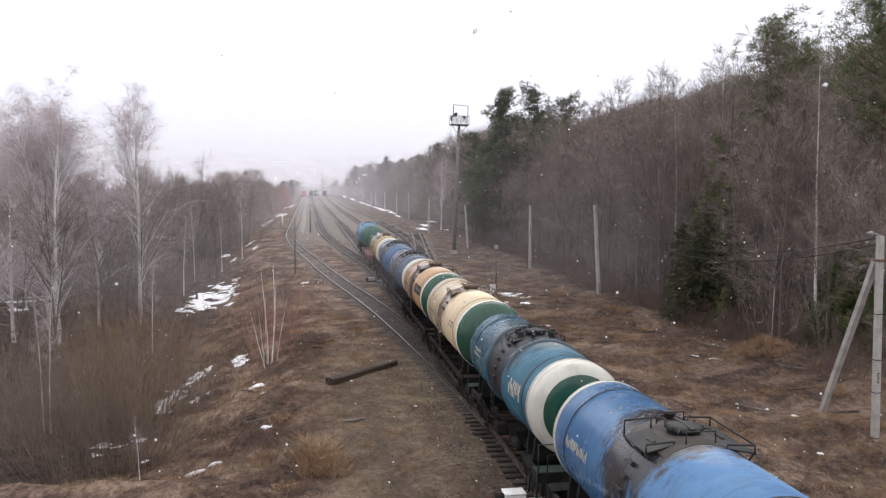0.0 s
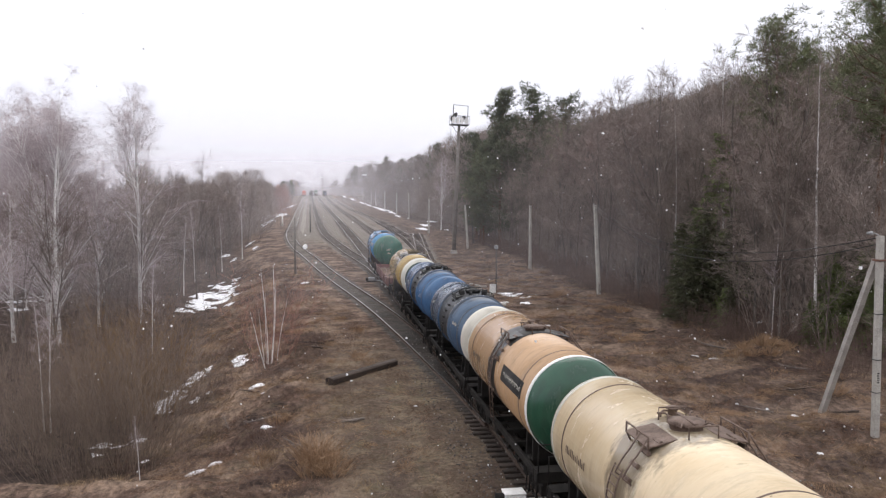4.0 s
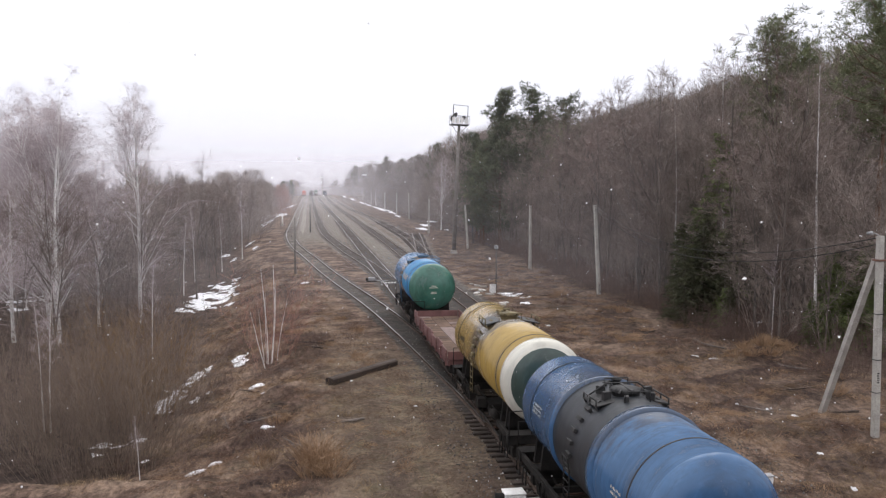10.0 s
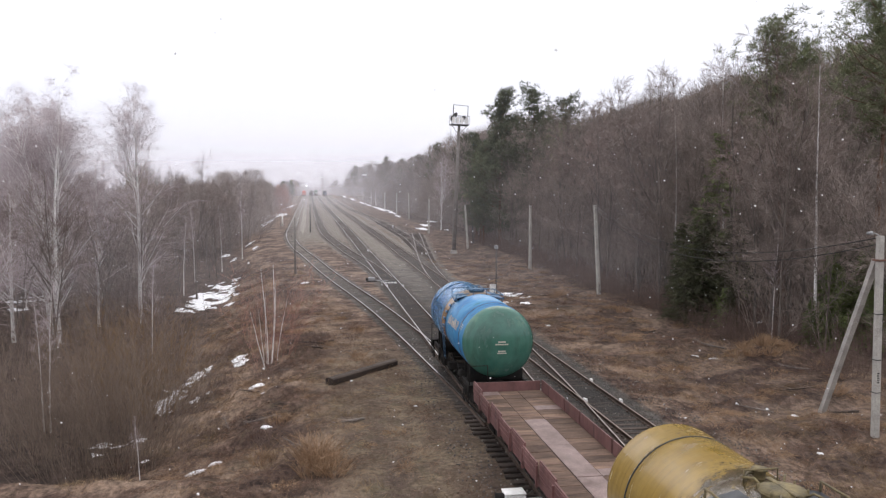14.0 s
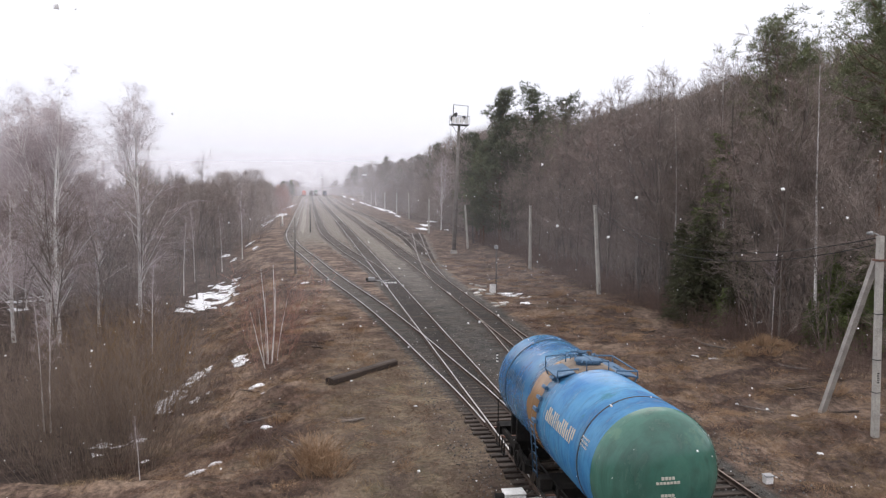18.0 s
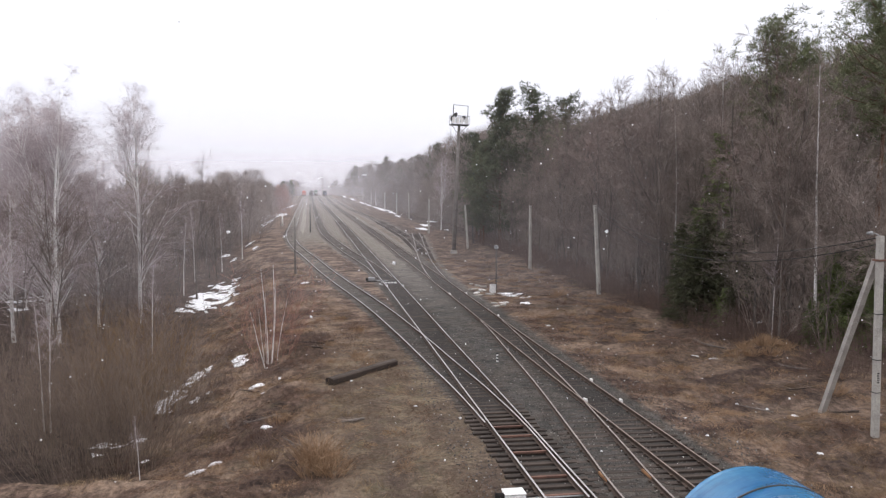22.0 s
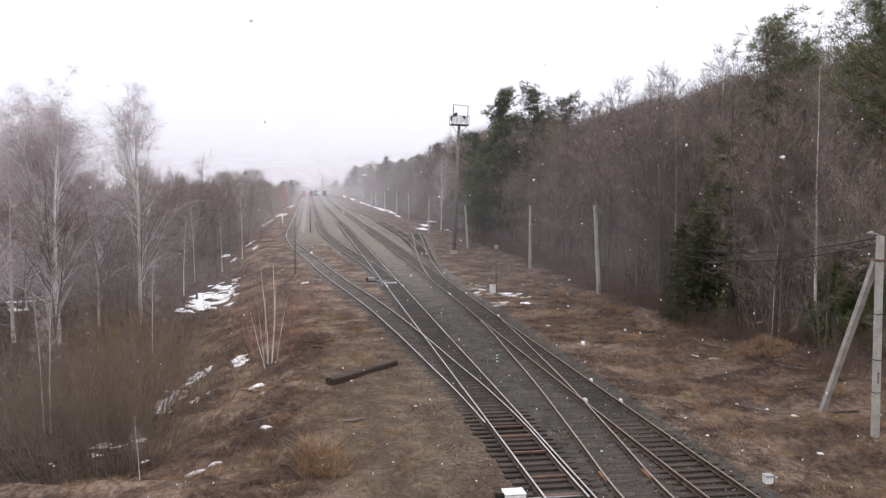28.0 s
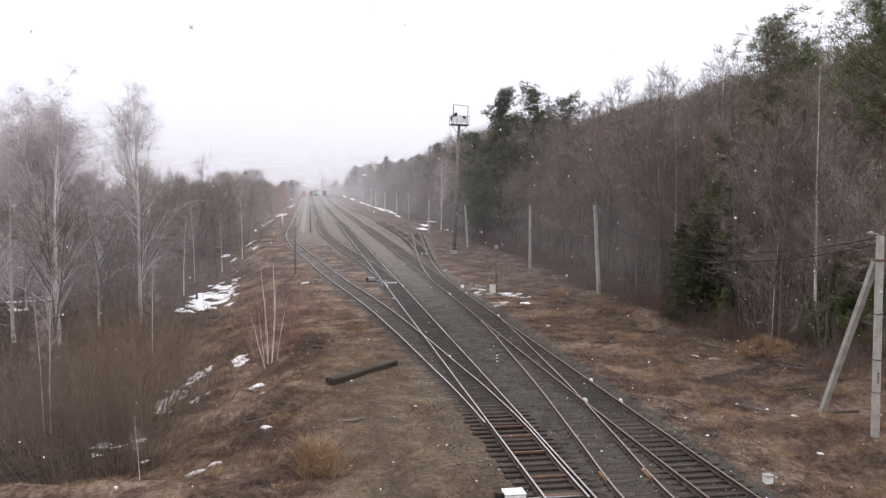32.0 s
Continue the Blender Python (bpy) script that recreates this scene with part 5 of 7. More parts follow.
SLIM = Kind("young_birch", "slender young birch with a pale bare trunk", BARK_BIRCH, TWIG_BIRCH, [
    bare_tree(s, 12, 0.075, 0.42, 24, 0.15, (22, 45), 0.08, -0.04, 4, 6, 0.018, 0.6, pale_stem=True) for s in (21, 22)])
ASPEN = Kind("bare_tree", "leafless grey-brown forest tree with dense twigs", BARK_WOOD, TWIG_BROWN, [
    bare_tree(s, 19, 0.125, 0.10, 56, 0.25, (34, 78), 0.05, -0.02, 6, 11, 0.019, 1.15, leaders=5, wander=0.18, fan=(18, 42)) for s in (31, 32, 33, 34)])
LOWER = Kind("bare_tree", "smaller leafless tree with brown branches", BARK_WOOD, TWIG_BROWN, [
    bare_tree(s, 12, 0.07, 0.04, 48, 0.30, (34, 80), 0.04, -0.02, 5, 11, 0.018, 1.0, leaders=4, wander=0.18, fan=(18, 45)) for s in (41, 42, 43)])
WEST = Kind("bare_tree", "low leafless tree with pale grey-brown branches", BARK_PALE, TWIG_WEST, [
    bare_tree(s, 12, 0.07, 0.08, 40, 0.29, (32, 74), 0.05, -0.02, 5, 11, 0.019, 1.05, leaders=4, wander=0.24, fan=(16, 38)) for s in (45, 46, 47)])
EAST_BIRCH = Kind("birch_tree", "tall leafless birch with a white trunk in the wood", BARK_BIRCH, TWIG_BROWN, [
    bare_tree(s, 20, 0.14, 0.24, 50, 0.24, (26, 60), 0.05, -0.08, 6, 13, 0.0155, 1.0, pale_stem=True, wander=0.12) for s in (14, 15)])
PINE = Kind("pine_tree", "tall pine with a reddish trunk and dark green crown", BARK_PINE, NEEDLE_PINE, [
    pine_tree(51, 23, 0.24, 0.46, 54, 0.19, 34, 0.036), pine_tree(52, 22, 0.22, 0.56, 46, 0.19, 44, 0.038), pine_tree(53, 21, 0.22, 0.30, 60, 0.19, 24, 0.05), pine_tree(65, 24, 0.26, 0.14, 112, 0.22, 22, 0.06, True)])
DARK_PINE = Kind("pine_tree", "dense dark green pine beside the floodlight mast", BARK_PINE, NEEDLE_FIR, [
    pine_tree(71, 24, 0.26, 0.12, 100, 0.20, 16, 0.085, True), pine_tree(72, 23, 0.24, 0.42, 44, 0.20, 18, 0.08)])
SPRUCE = Kind("spruce_tree", "dark green spruce with drooping branches", BARK_GREY, NEEDLE_SPRUCE, [
    spruce_tree(61, 13, 0.14), spruce_tree(62, 9, 0.1), spruce_tree(63, 18, 0.18, 0.08, 36, 0.17), spruce_tree(64, 9.5, 0.12, 0.03, 24, 0.32, 0.09, 8)])


NEEDLE_YOUNG = surface("young_needles", (0.078, 0.100, 0.036), (0.165, 0.195, 0.072), 0.7, 0.75, 0, vary=0.3)
YOUNG = Kind("young_spruce", "bushy olive-green young spruce at the wood's edge", BARK_GREY, NEEDLE_YOUNG, [
    spruce_tree(66, 13, 0.14), spruce_tree(67, 9, 0.1, 0.04, 22, 0.26), spruce_tree(68, 9.5, 0.12, 0.03, 24, 0.32, 0.09, 8)])


def tree_rows():
    """The wood in the east behind its edge, and the lower wood in the west."""
    rnd = random.Random(77)

    def scatter(x0, x1, y0, y1, step, jitter=0.45):
        y = y0
        while y < y1:
            x, end = x0(y), x1(y)
            while x < end:
                yield x + rnd.uniform(-jitter, jitter) * step, y + rnd.uniform(-jitter, jitter) * step
                x += step
            y += step

    def east_edge(y):
        return 28.3 if y < 75 else 28.3 + 0.055 * (y - 75)

    for x, y in scatter(east_edge, lambda y: min(0.84 * y + 4, east_edge(y) + 13.5), 38, 152, 4.5):
        k = rnd.random()
        deep = x - east_edge(y)
        if deep > 7 and k < 0.55:
            continue
        if deep < 3.5 and k < 0.6:
            LOWER.plant(x, y, size=rnd.uniform(0.7, 1.2), group="east wood")
        elif k < 0.86:
            ASPEN.plant(x, y, size=rnd.uniform(0.85, 1.06) + 0.012 * deep, group="east wood")
        elif k < 0.92 and deep > 6:
            EAST_BIRCH.plant(x, y, size=rnd.uniform(0.9, 1.05), group="east wood")
        else:
            (PINE if y > 100 and k > 0.92 else ASPEN).plant(x, y, size=rnd.uniform(0.7, 0.85), group="east wood")
    for x, y in scatter(lambda y: -0.33 * y - 6, lambda y: min(-14.0, along(SIDING, y) - 9.0), 60, 170, 5.5):
        k = rnd.random()
        if k < 0.62:
            WEST.plant(x, y, size=rnd.uniform(0.85, 1.22), group="west wood")
        elif k < 0.88:
            ASPEN.plant(x, y, size=rnd.uniform(0.6, 0.82), group="west wood")
        elif k < 0.95:
            SLIM.plant(x, y, size=rnd.uniform(0.9, 1.2), group="west wood")
        else:
            (SPRUCE if y > 115 else WEST).plant(x, y, size=rnd.uniform(0.6, 0.85), group="west wood")


tree_rows()

# single trees that stand out
for x, y, which, size in ((-19.7, 66.4, 0, 1.12), (-21.6, 72.0, 1, 1.1), (-23.5, 68.0, 2, 0.98), (-16.4, 80.5, 2, 1.18), (-24.0, 60.0, 1, 0.72), (-20.8, 70.5, 2, 1.02), (-23.0, 75.0, 0, 1.0), (-18.6, 74.0, 1, 0.8), (-27.5, 70.0, 2, 0.8), (-17.6, 45.0, 1, 0.85)):
    BIRCH.plant(x, y, which, size, group="birches in the west")
for x, y, size in ((-15.1, 107.7, 0.8), (-14.6, 95.0, 0.75), (-10.8, 128.0, 0.9), (-15.5, 76.0, 0.8), (-11.5, 60.0, 0.62), (-12.8, 118.0, 0.8)):
    SLIM.plant(x, y, None, size)
for x, y, which, size in ((35.6, 57.0, 1, 0.98), (36.9, 59.0, 1, 0.9), (34.9, 45.4, 1, 0.98), (37.0, 47.0, 0, 1.0)):
    PINE.plant(x, y, which, size)
for x, y, which, size in ((30.7, 131.0, 0, 1.06), (35.2, 128.0, 1, 1.08), (38.6, 121.0, 1, 0.99), (29.2, 137.0, 0, 0.74), (30.6, 150.0, 0, 0.82), (32.4, 135.0, 0, 0.7)):
    DARK_PINE.plant(x, y, which, size)
for x, y, which, size in ((26.3, 54.2, 3, 0.62), (27.5, 53.9, 3, 0.74), (26.9, 56.2, 1, 0.8), (28.4, 55.0, 3, 0.88), (28.6, 52.3, 1, 0.55), (28.9, 58.3, 0, 0.7), (28.1, 51.0, 1, 0.4), (30.2, 54.6, 3, 0.8), (31.9, 44.4, 0, 0.6)):
    SPRUCE.plant(x, y, which, size)
for x, y, which, size in ((29.7, 42.0, 2, 0.55), (30.8, 41.4, 1, 0.6), (31.6, 41.9, 2, 0.62), (30.4, 43.6, 2, 0.6), (32.6, 43.4, 1, 0.7), (28.6, 42.6, 2, 0.3), (28.0, 51.6, 2, 0.3), (30.4, 57.2, 0, 1.1), (28.3, 56.4, 0, 0.64), (28.0, 52.6, 2, 0.24)):
    YOUNG.plant(x, y, which, size)
# bare trees that stand before the spruces
for x, y, size in ((28.6, 50.6, 0.8), (27.6, 60.4, 0.8), (29.4, 58.4, 1.15), (30.4, 57.2, 1.2), (28.8, 41.6, 0.8), (29.6, 45.0, 0.95), (28.2, 44.6, 0.6), (31.2, 44.8, 0.9), (29.8, 49.4, 1.0)):
    LOWER.plant(x, y, None, size, group="east wood")
EAST_BIRCH.plant(28.95, 43.0, 1, 0.82, 40)
EAST_BIRCH.plant(30.2, 64.0, 1, 0.8)
for x, y, size in ((27.9, 47.5, 1.2), (29.0, 62.5, 1.45), (27.8, 66.0, 1.3), (29.6, 70.0, 1.5), (28.6, 77.0, 1.4), (30.2, 84.0, 1.5), (29.2, 91.0, 1.35), (31.0, 99.0, 1.45), (30.0, 47.2, 1.35)):
    WEST.plant(x, y, None, size, None, "taller leafless tree with pale branches at the wood's edge", "east wood")
LOWER.plant(29.6, 36.4, 0, 0.95, group="east wood")
BIRCH.plant(30.0, 189.0, 1, 0.95, 0, "white leafless birch standing before the far wood")
SLIM.plant(27.7, 45.2, 0, 0.62)


def birch_clump():
    t = thing("birch_clump", (-2.7, 49.6, ground_z(-2.7, 49.6)), "clump of thin young birches with white stems", "tree")
    rnd = random.Random(5)
    for x, y, lean_x, high, thick in ((-0.22, -0.5, -0.30, 3.6, 0.7), (-0.08, 0.1, -0.02, 6.0, 0.85), (0.12, 0.0, 0.05, 6.3, 1.15), (0.16, 0.16, 0.03, 5.4, 0.8), (0.42, 0.1, 0.09, 4.3, 0.6), (-0.3, 0.2, -0.08, 3.9, 0.4), (-0.16, 0.3, -0.05, 4.6, 0.4)):
        d = Vector((lean_x, rnd.uniform(-0.04, 0.04), 1)).normalized()
        b = Build().tube(bent(Vector((x, y, -0.2)), d, high, 6, rnd, 0.04, 0.01), [thick * q for q in (0.042, 0.039, 0.034, 0.029, 0.023, 0.016, 0.006)], 6, False)
        part("stem", b, BARK_BIRCH, t)
    part("crown", thicket(9, 60, 6.6, 1.2, 0.014, 16, 17, 0.007), TWIG_OSIER, t, "reddish bare twigs")


birch_clump()


def willow(x, y, seed, clusters, shoots, h, radius, label, bark=TWIG_WILLOW):
    """A bush in clusters of shoots."""
    t = thing("willow_bush", (x, y, ground_z(x, y)), label, "bush")
    rnd = random.Random(seed)
    for i in range(clusters):
        a, q = 2.4 * i, radius * math.sqrt((i + 0.5) / clusters)
        ob = part("shoot", thicket(seed * 31 + i, shoots, h * rnd.uniform(0.8, 1.05), radius * 0.5, 0.011, 15, 26, 0.010), bark, t)
        px, py = q * math.cos(a), q * math.sin(a) * 0.7
        ob.location = (px, py, ground_z(x + px, y + py) - ground_z(x, y))
        ob.rotation_euler = (radians(-4 * py), radians(4 * px), 0)


willow(-8.9, 36.4, 71, 14, 32, 7.0, 2.7, "large leafless willow bush of upright brown shoots")
willow(-12.5, 39.0, 72, 10, 30, 6.6, 2.9, "leafless willow bush of upright brown shoots")
willow(-9.3, 44.0, 73, 8, 32, 6.8, 2.1, "leafless willow bush of olive-yellow shoots", TWIG_OLIVE)
for x, y, size in ((-7.0, 33.4, 0.22), (-13.6, 43.0, 0.6), (-13.1, 42.4, 0.66)):
    SLIM.plant(x, y, None, size)


# ---------------------------------------------------------------- far woods, joined
def joined(name, sources, places, label):
    """Many trees too far to tell apart, in one mesh: sources are (verts, faces) arrays."""
    vs, fs, n = [], [], 0
    for k, (x, y, size, turn) in enumerate(places):
        v, f = sources[k % len(sources)]
        c, s = math.cos(turn) * size, math.sin(turn) * size
        w = np.empty_like(v)
        w[:, 0] = v[:, 0] * c - v[:, 1] * s + x
        w[:, 1] = v[:, 0] * s + v[:, 1] * c + y
        w[:, 2] = v[:, 2] * size + ground_z(x, y)
        vs.append(w)
        fs.append(f + n)
        n += len(v)
    v, f = np.concatenate(vs), np.concatenate(fs)
    me = bpy.data.meshes.new(name)
    me.vertices.add(len(v))
    me.vertices.foreach_set("co", v.ravel())
    me.loops.add(f.size)
    me.loops.foreach_set("vertex_index", f.ravel())
    me.polygons.add(len(f))
    me.polygons.foreach_set("loop_start", np.arange(0, f.size, 3))
    me.polygons.foreach_set("loop_total", np.full(len(f), 3))
    me.update(calc_edges=True)
    return me


def as_triangles(*builds):
    vs, fs, n = [], [], 0
    for b in builds:
        vs += b.v
        for q in b.f:
            fs += [(q[0] + n, q[i] + n, q[i + 1] + n) for i in range(1, len(q) - 1)]
        n += len(b.v)
    return np.array(vs, dtype=np.float32), np.array(fs, dtype=np.int32)


def haze_tree(seed, h, n, w, slim=0.2):
    """A far leafless tree: a trunk and a loose oval crown of upward twigs."""
    rnd = random.Random(seed)
    b = Build()
    ribbon(b, bent(Vector((0, 0, -0.3)), Vector((0, 0, 1)), h * 0.92, 4, rnd, 0.05, 0.02), w * 2.2, w * 0.6, rnd)
    for i in range(n):
        f = 0.06 + 0.9 * rnd.random() ** 0.85
        wide = h * slim * (0.55 + 0.75 * math.sin(math.pi * min(1.0, 0.2 + 0.8 * f))) * (1.0 if f < 0.66 else math.sqrt((1.0 - f) / 0.34))
        a, q = rnd.uniform(0, 6.28), wide * math.sqrt(rnd.random())
        c = Vector((q * math.cos(a), q * math.sin(a), f * h))
        d = Vector((math.cos(a) * 0.55 + rnd.gauss(0, 0.35), math.sin(a) * 0.55 + rnd.gauss(0, 0.35), rnd.uniform(0.3, 1.2))).normalized()
        sliver(b, c - d * h * 0.03, c + d * h * rnd.uniform(0.05, 0.11), w * rnd.uniform(0.6, 1.3), rnd)
    return as_triangles(b)


def far_woods():
    rnd = random.Random(99)
    light = [haze_tree(q, 18, 900, 0.07, 0.21) for q in (81, 82, 83, 87)]
    coarse = [haze_tree(q, 18, 460, 0.16, 0.23) for q in (88, 89, 90)]
    dark = [as_triangles(*pine_tree(s, 18, 0.2, 0.25, 18, 0.2, 6, 0.22, True)) for s in (84, 85)]
    fine = [haze_tree(q, 18, 1300, 0.050, 0.2) for q in (84, 85, 86)]
    east, east_far, east_dark, west, west_far, west_dark, behind = [], [], [], [], [], [], []
    y = 150.0
    while y < 1500:
        step = 5.0 + (y - 150) * 0.034
        tall = 1.30 + 0.14 * smooth01(300, 900, y)
        (near_e, near_w) = (east, west) if y < 290 else (east_far, west_far)
        for k in range(4):
            x = 34.0 + 4.0 * smooth01(160, 400, y) - 20.0 * smooth01(400, 950, y) + k * step * 0.9 + rnd.uniform(-2, 2)
            (east_dark if rnd.random() < 0.06 and k else near_e).append((x, y + rnd.uniform(-2, 2), tall * rnd.uniform(0.9, 1.1) + 0.02 * k if k else rnd.uniform(0.5, 0.9), rnd.uniform(0, 6.28)))
        if y < 520:
            near_e.append((33.0 + rnd.uniform(-0.8, 0.8), y + rnd.uniform(-2, 2), rnd.uniform(0.28, 0.5), rnd.uniform(0, 6.28)))
            near_e.append((34.5 + rnd.uniform(-0.8, 0.8), y + rnd.uniform(-2, 2), rnd.uniform(0.4, 0.7), rnd.uniform(0, 6.28)))
        for k in range(4):
            x = min(-14.0, along(SIDING, y) - 8.5) - k * step * 1.1 + rnd.uniform(-2, 2)
            (west_dark if rnd.random() < 0.06 else near_w).append((x, y + rnd.uniform(-2, 2), rnd.uniform(0.62, 0.84) * (1.08 - 0.20 * smooth01(185, 225, y) + 0.25 * smooth01(500, 1200, y)), rnd.uniform(0, 6.28)))
        y += step
    for xx, yy, size in ((-15.0, 186.0, 0.84), (-17.0, 189.0, 0.88)):
        west.append((xx, yy, size, rnd.uniform(0, 6.28)))
    osier = [(rnd.uniform(-14.5, -9.5), rnd.uniform(272, 318), rnd.uniform(0.52, 0.64), rnd.uniform(0, 6.28)) for i in range(9)]
    # deeper rows behind the near wood's edge close the view between its trunks
    for i in range(150):
        yy = rnd.uniform(50, 165)
        xx = rnd.uniform(38, 66)
        behind.append((xx, yy, rnd.uniform(0.98, 1.12) + 0.012 * (xx - 38), rnd.uniform(0, 6.28)))
    for i in range(60):
        yy = rnd.uniform(80, 175)
        west.append((-0.33 * yy - rnd.uniform(-14, 18), yy, rnd.uniform(0.62, 0.86), rnd.uniform(0, 6.28)))
    for name, src, spots, mat, label in (
            ("far_woods", light, east, TWIG_BROWN, "leafless brown wood in the mist beyond the tracks"),
            ("far_woods", fine, behind, TWIG_BROWN, "tall leafless brown trees deeper in the wood"),
            ("far_woods", light, west, TWIG_BROWN, "low leafless brown wood in the mist"),
            ("far_shrubs", light, osier, TWIG_OSIER, "reddish leafless shrubs beside the far siding"),
            ("far_woods", coarse, east_far, TWIG_BROWN, "tall leafless wood fading into the mist"),
            ("far_woods", coarse, west_far, TWIG_BROWN, "low leafless wood fading into the mist"),
            ("far_spruces", dark, east_dark, NEEDLE_SPRUCE, "dark spruces standing in the far wood"),
            ("far_spruces", dark, west_dark, NEEDLE_SPRUCE, "dark spruces standing in the low wood")):
        me = joined(name, src, spots, label)
        me.materials.append(mat)
        tagged(new(name, me), label, "woods", kind="stuff")


far_woods()


# ---------------------------------------------------------------- mist: thin hanging sheets of snowy air far down the line
def footpath():
    """A trodden sandy path between the siding and the loop."""
    vs, fs = [], []
    ys = [168 + 4 * i for i in range(92)]
    for i, y in enumerate(ys):
        c = along(SIDING, y) + 2.5 + 0.3 * noise.noise((y * 0.03, 0, 0))
        w = (0.85 + 0.3 * noise.noise((y * 0.15, 3, 0))) * (0.05 + 0.95 * smooth01(165, 215, y))
        for k in (-1.0, -0.4, 0.4, 1.0):
            vs.append((c + k * w, y, ground_z(c + k * w, y) + (0.035 if abs(k) < 0.9 else -0.02)))
    for i in range(len(ys) - 1):
        fs += [(4 * i + k, 4 * i + k + 1, 4 * i + k + 5, 4 * i + k + 4) for k in range(3)]
    solid("footpath", Build().face_set(vs, fs, True), SAND, "trodden sandy grey path between two tracks", "path", kind="structure")


footpath()


def mist():
    for y, density, high in ((60, 0.10, 38), (150, 0.12, 46), (260, 0.22, 54), (380, 0.29, 60), (660, 0.38, 80), (900, 0.7, 130)):
        top = 30 + 0.3 * y
        b = Build().face_set([(-900, 0, -4), (900, 0, -4), (900, 0, top), (-900, 0, top)], [(0, 1, 2, 3)])
        ob = solid("mist_bank", b, mist_material("mist", density, 0.0, high), "thin white mist of falling snow over the tracks", "mist", "mist", "stuff")
        ob.location = (0, y, 0)


mist()


# ---------------------------------------------------------------- undergrowth and dry grass, too dense to count
def undergrowth():
    rnd = random.Random(123)
    brush = [as_triangles(thicket(200 + i, 26, 2.6, 1.0, 0.018, 9, 26, 0.010)) for i in range(3)]
    tall = [as_triangles(thicket(210 + i, 20, 5.0, 1.3, 0.034, 7, 16, 0.018)) for i in range(3)]
    edge, inner, west = [], [], []
    for i in range(430):
        y = rnd.uniform(36, 150)
        lo = 25.6 if y < 75 else 25.6 + 0.06 * (y - 75)
        x = lo + abs(rnd.gauss(0, 2.2))
        if (x - 25.0) ** 2 + (y - 41.5) ** 2 < 6.5:
            continue
        edge.append((x, y, rnd.uniform(0.35, 0.8) + 0.12 * min(3.0, x - lo), rnd.uniform(0, 6.28)))
    for i in range(220):
        y = rnd.uniform(38, 150)
        inner.append((rnd.uniform(28.5, 46) + 0.05 * max(0, y - 75), y, rnd.uniform(0.7, 1.4), rnd.uniform(0, 6.28)))
    for i in range(230):
        y = rnd.uniform(42, 170)
        shoulder = min(1.0, along(SIDING, y) - 3.2)
        x = shoulder - 7.5 - abs(rnd.gauss(0, 8.0))
        if -0.175 < x / y < -0.05 and y > 46:
            continue
        west.append((x, y, rnd.uniform(0.5, 1.15), rnd.uniform(0, 6.28)))
    low = []
    for i in range(90):
        y = rnd.uniform(30, 120)
        shoulder = min(1.0, along(SIDING, y) - 3.2)
        low.append((shoulder - rnd.uniform(1.5, 7.5), y, rnd.uniform(0.25, 0.55), rnd.uniform(0, 6.28)))
    for name, src, spots, mat, label in (
            ("undergrowth", brush, edge, TWIG_RED, "reddish brown brush along the wood's edge"),
            ("undergrowth", tall, inner, TWIG_BROWN, "tall bare brown brush between the trees"),
            ("undergrowth", tall, west, TWIG_WEST, "bare brown brush at the foot of the bank"),
            ("undergrowth", brush, low, TWIG_RED, "low reddish shrubs on the grassy bank")):
        me = joined(name, src, spots, label)
        me.materials.append(mat)
        tagged(new(name, me), label, "undergrowth", kind="stuff")


def tuft(seed, blades, h, spread_r, w):
    rnd = random.Random(seed)
    b = Build()
    for i in range(blades):
        a, q = rnd.uniform(0, 6.28), spread_r * math.sqrt(rnd.random())
        p = Vector((q * math.cos(a), q * math.sin(a), -0.04))
        d = Vector((rnd.gauss(0.25, 0.75), rnd.gauss(-0.35, 0.75), rnd.uniform(0.05, 0.6))).normalized()
        sliver(b, p, p + d * h * rnd.uniform(0.5, 1.2), w, rnd)
    return as_triangles(b)


def dry_grass():
    rnd = random.Random(321)
    tufts = [tuft(300 + i, 34, 0.36, 0.42, 0.015) for i in range(4)]
    for side, (x0, x1), n in (("west", (-9.0, 6.0), 4300), ("east", (15.4, 28.0), 4300)):
        spots = []
        while len(spots) < n:
            y = 21 + 90 * rnd.random() ** 1.6
            x = rnd.uniform(x0, x1)
            if side == "west" and x > along(SIDING, y) - 2.4:
                continue
            if noise.noise((x * 0.22, y * 0.2, 9.0)) + rnd.uniform(-0.45, 0.45) < -0.08:
                continue
            spots.append((x, y, rnd.uniform(0.5, 1.25), rnd.uniform(0, 6.28)))
        me = joined("dry_grass", tufts, spots, "")
        me.materials.append(DRY_GRASS)
        tagged(new("dry_grass", me), "flattened tufts of straw-coloured dry grass", "grass", kind="stuff")


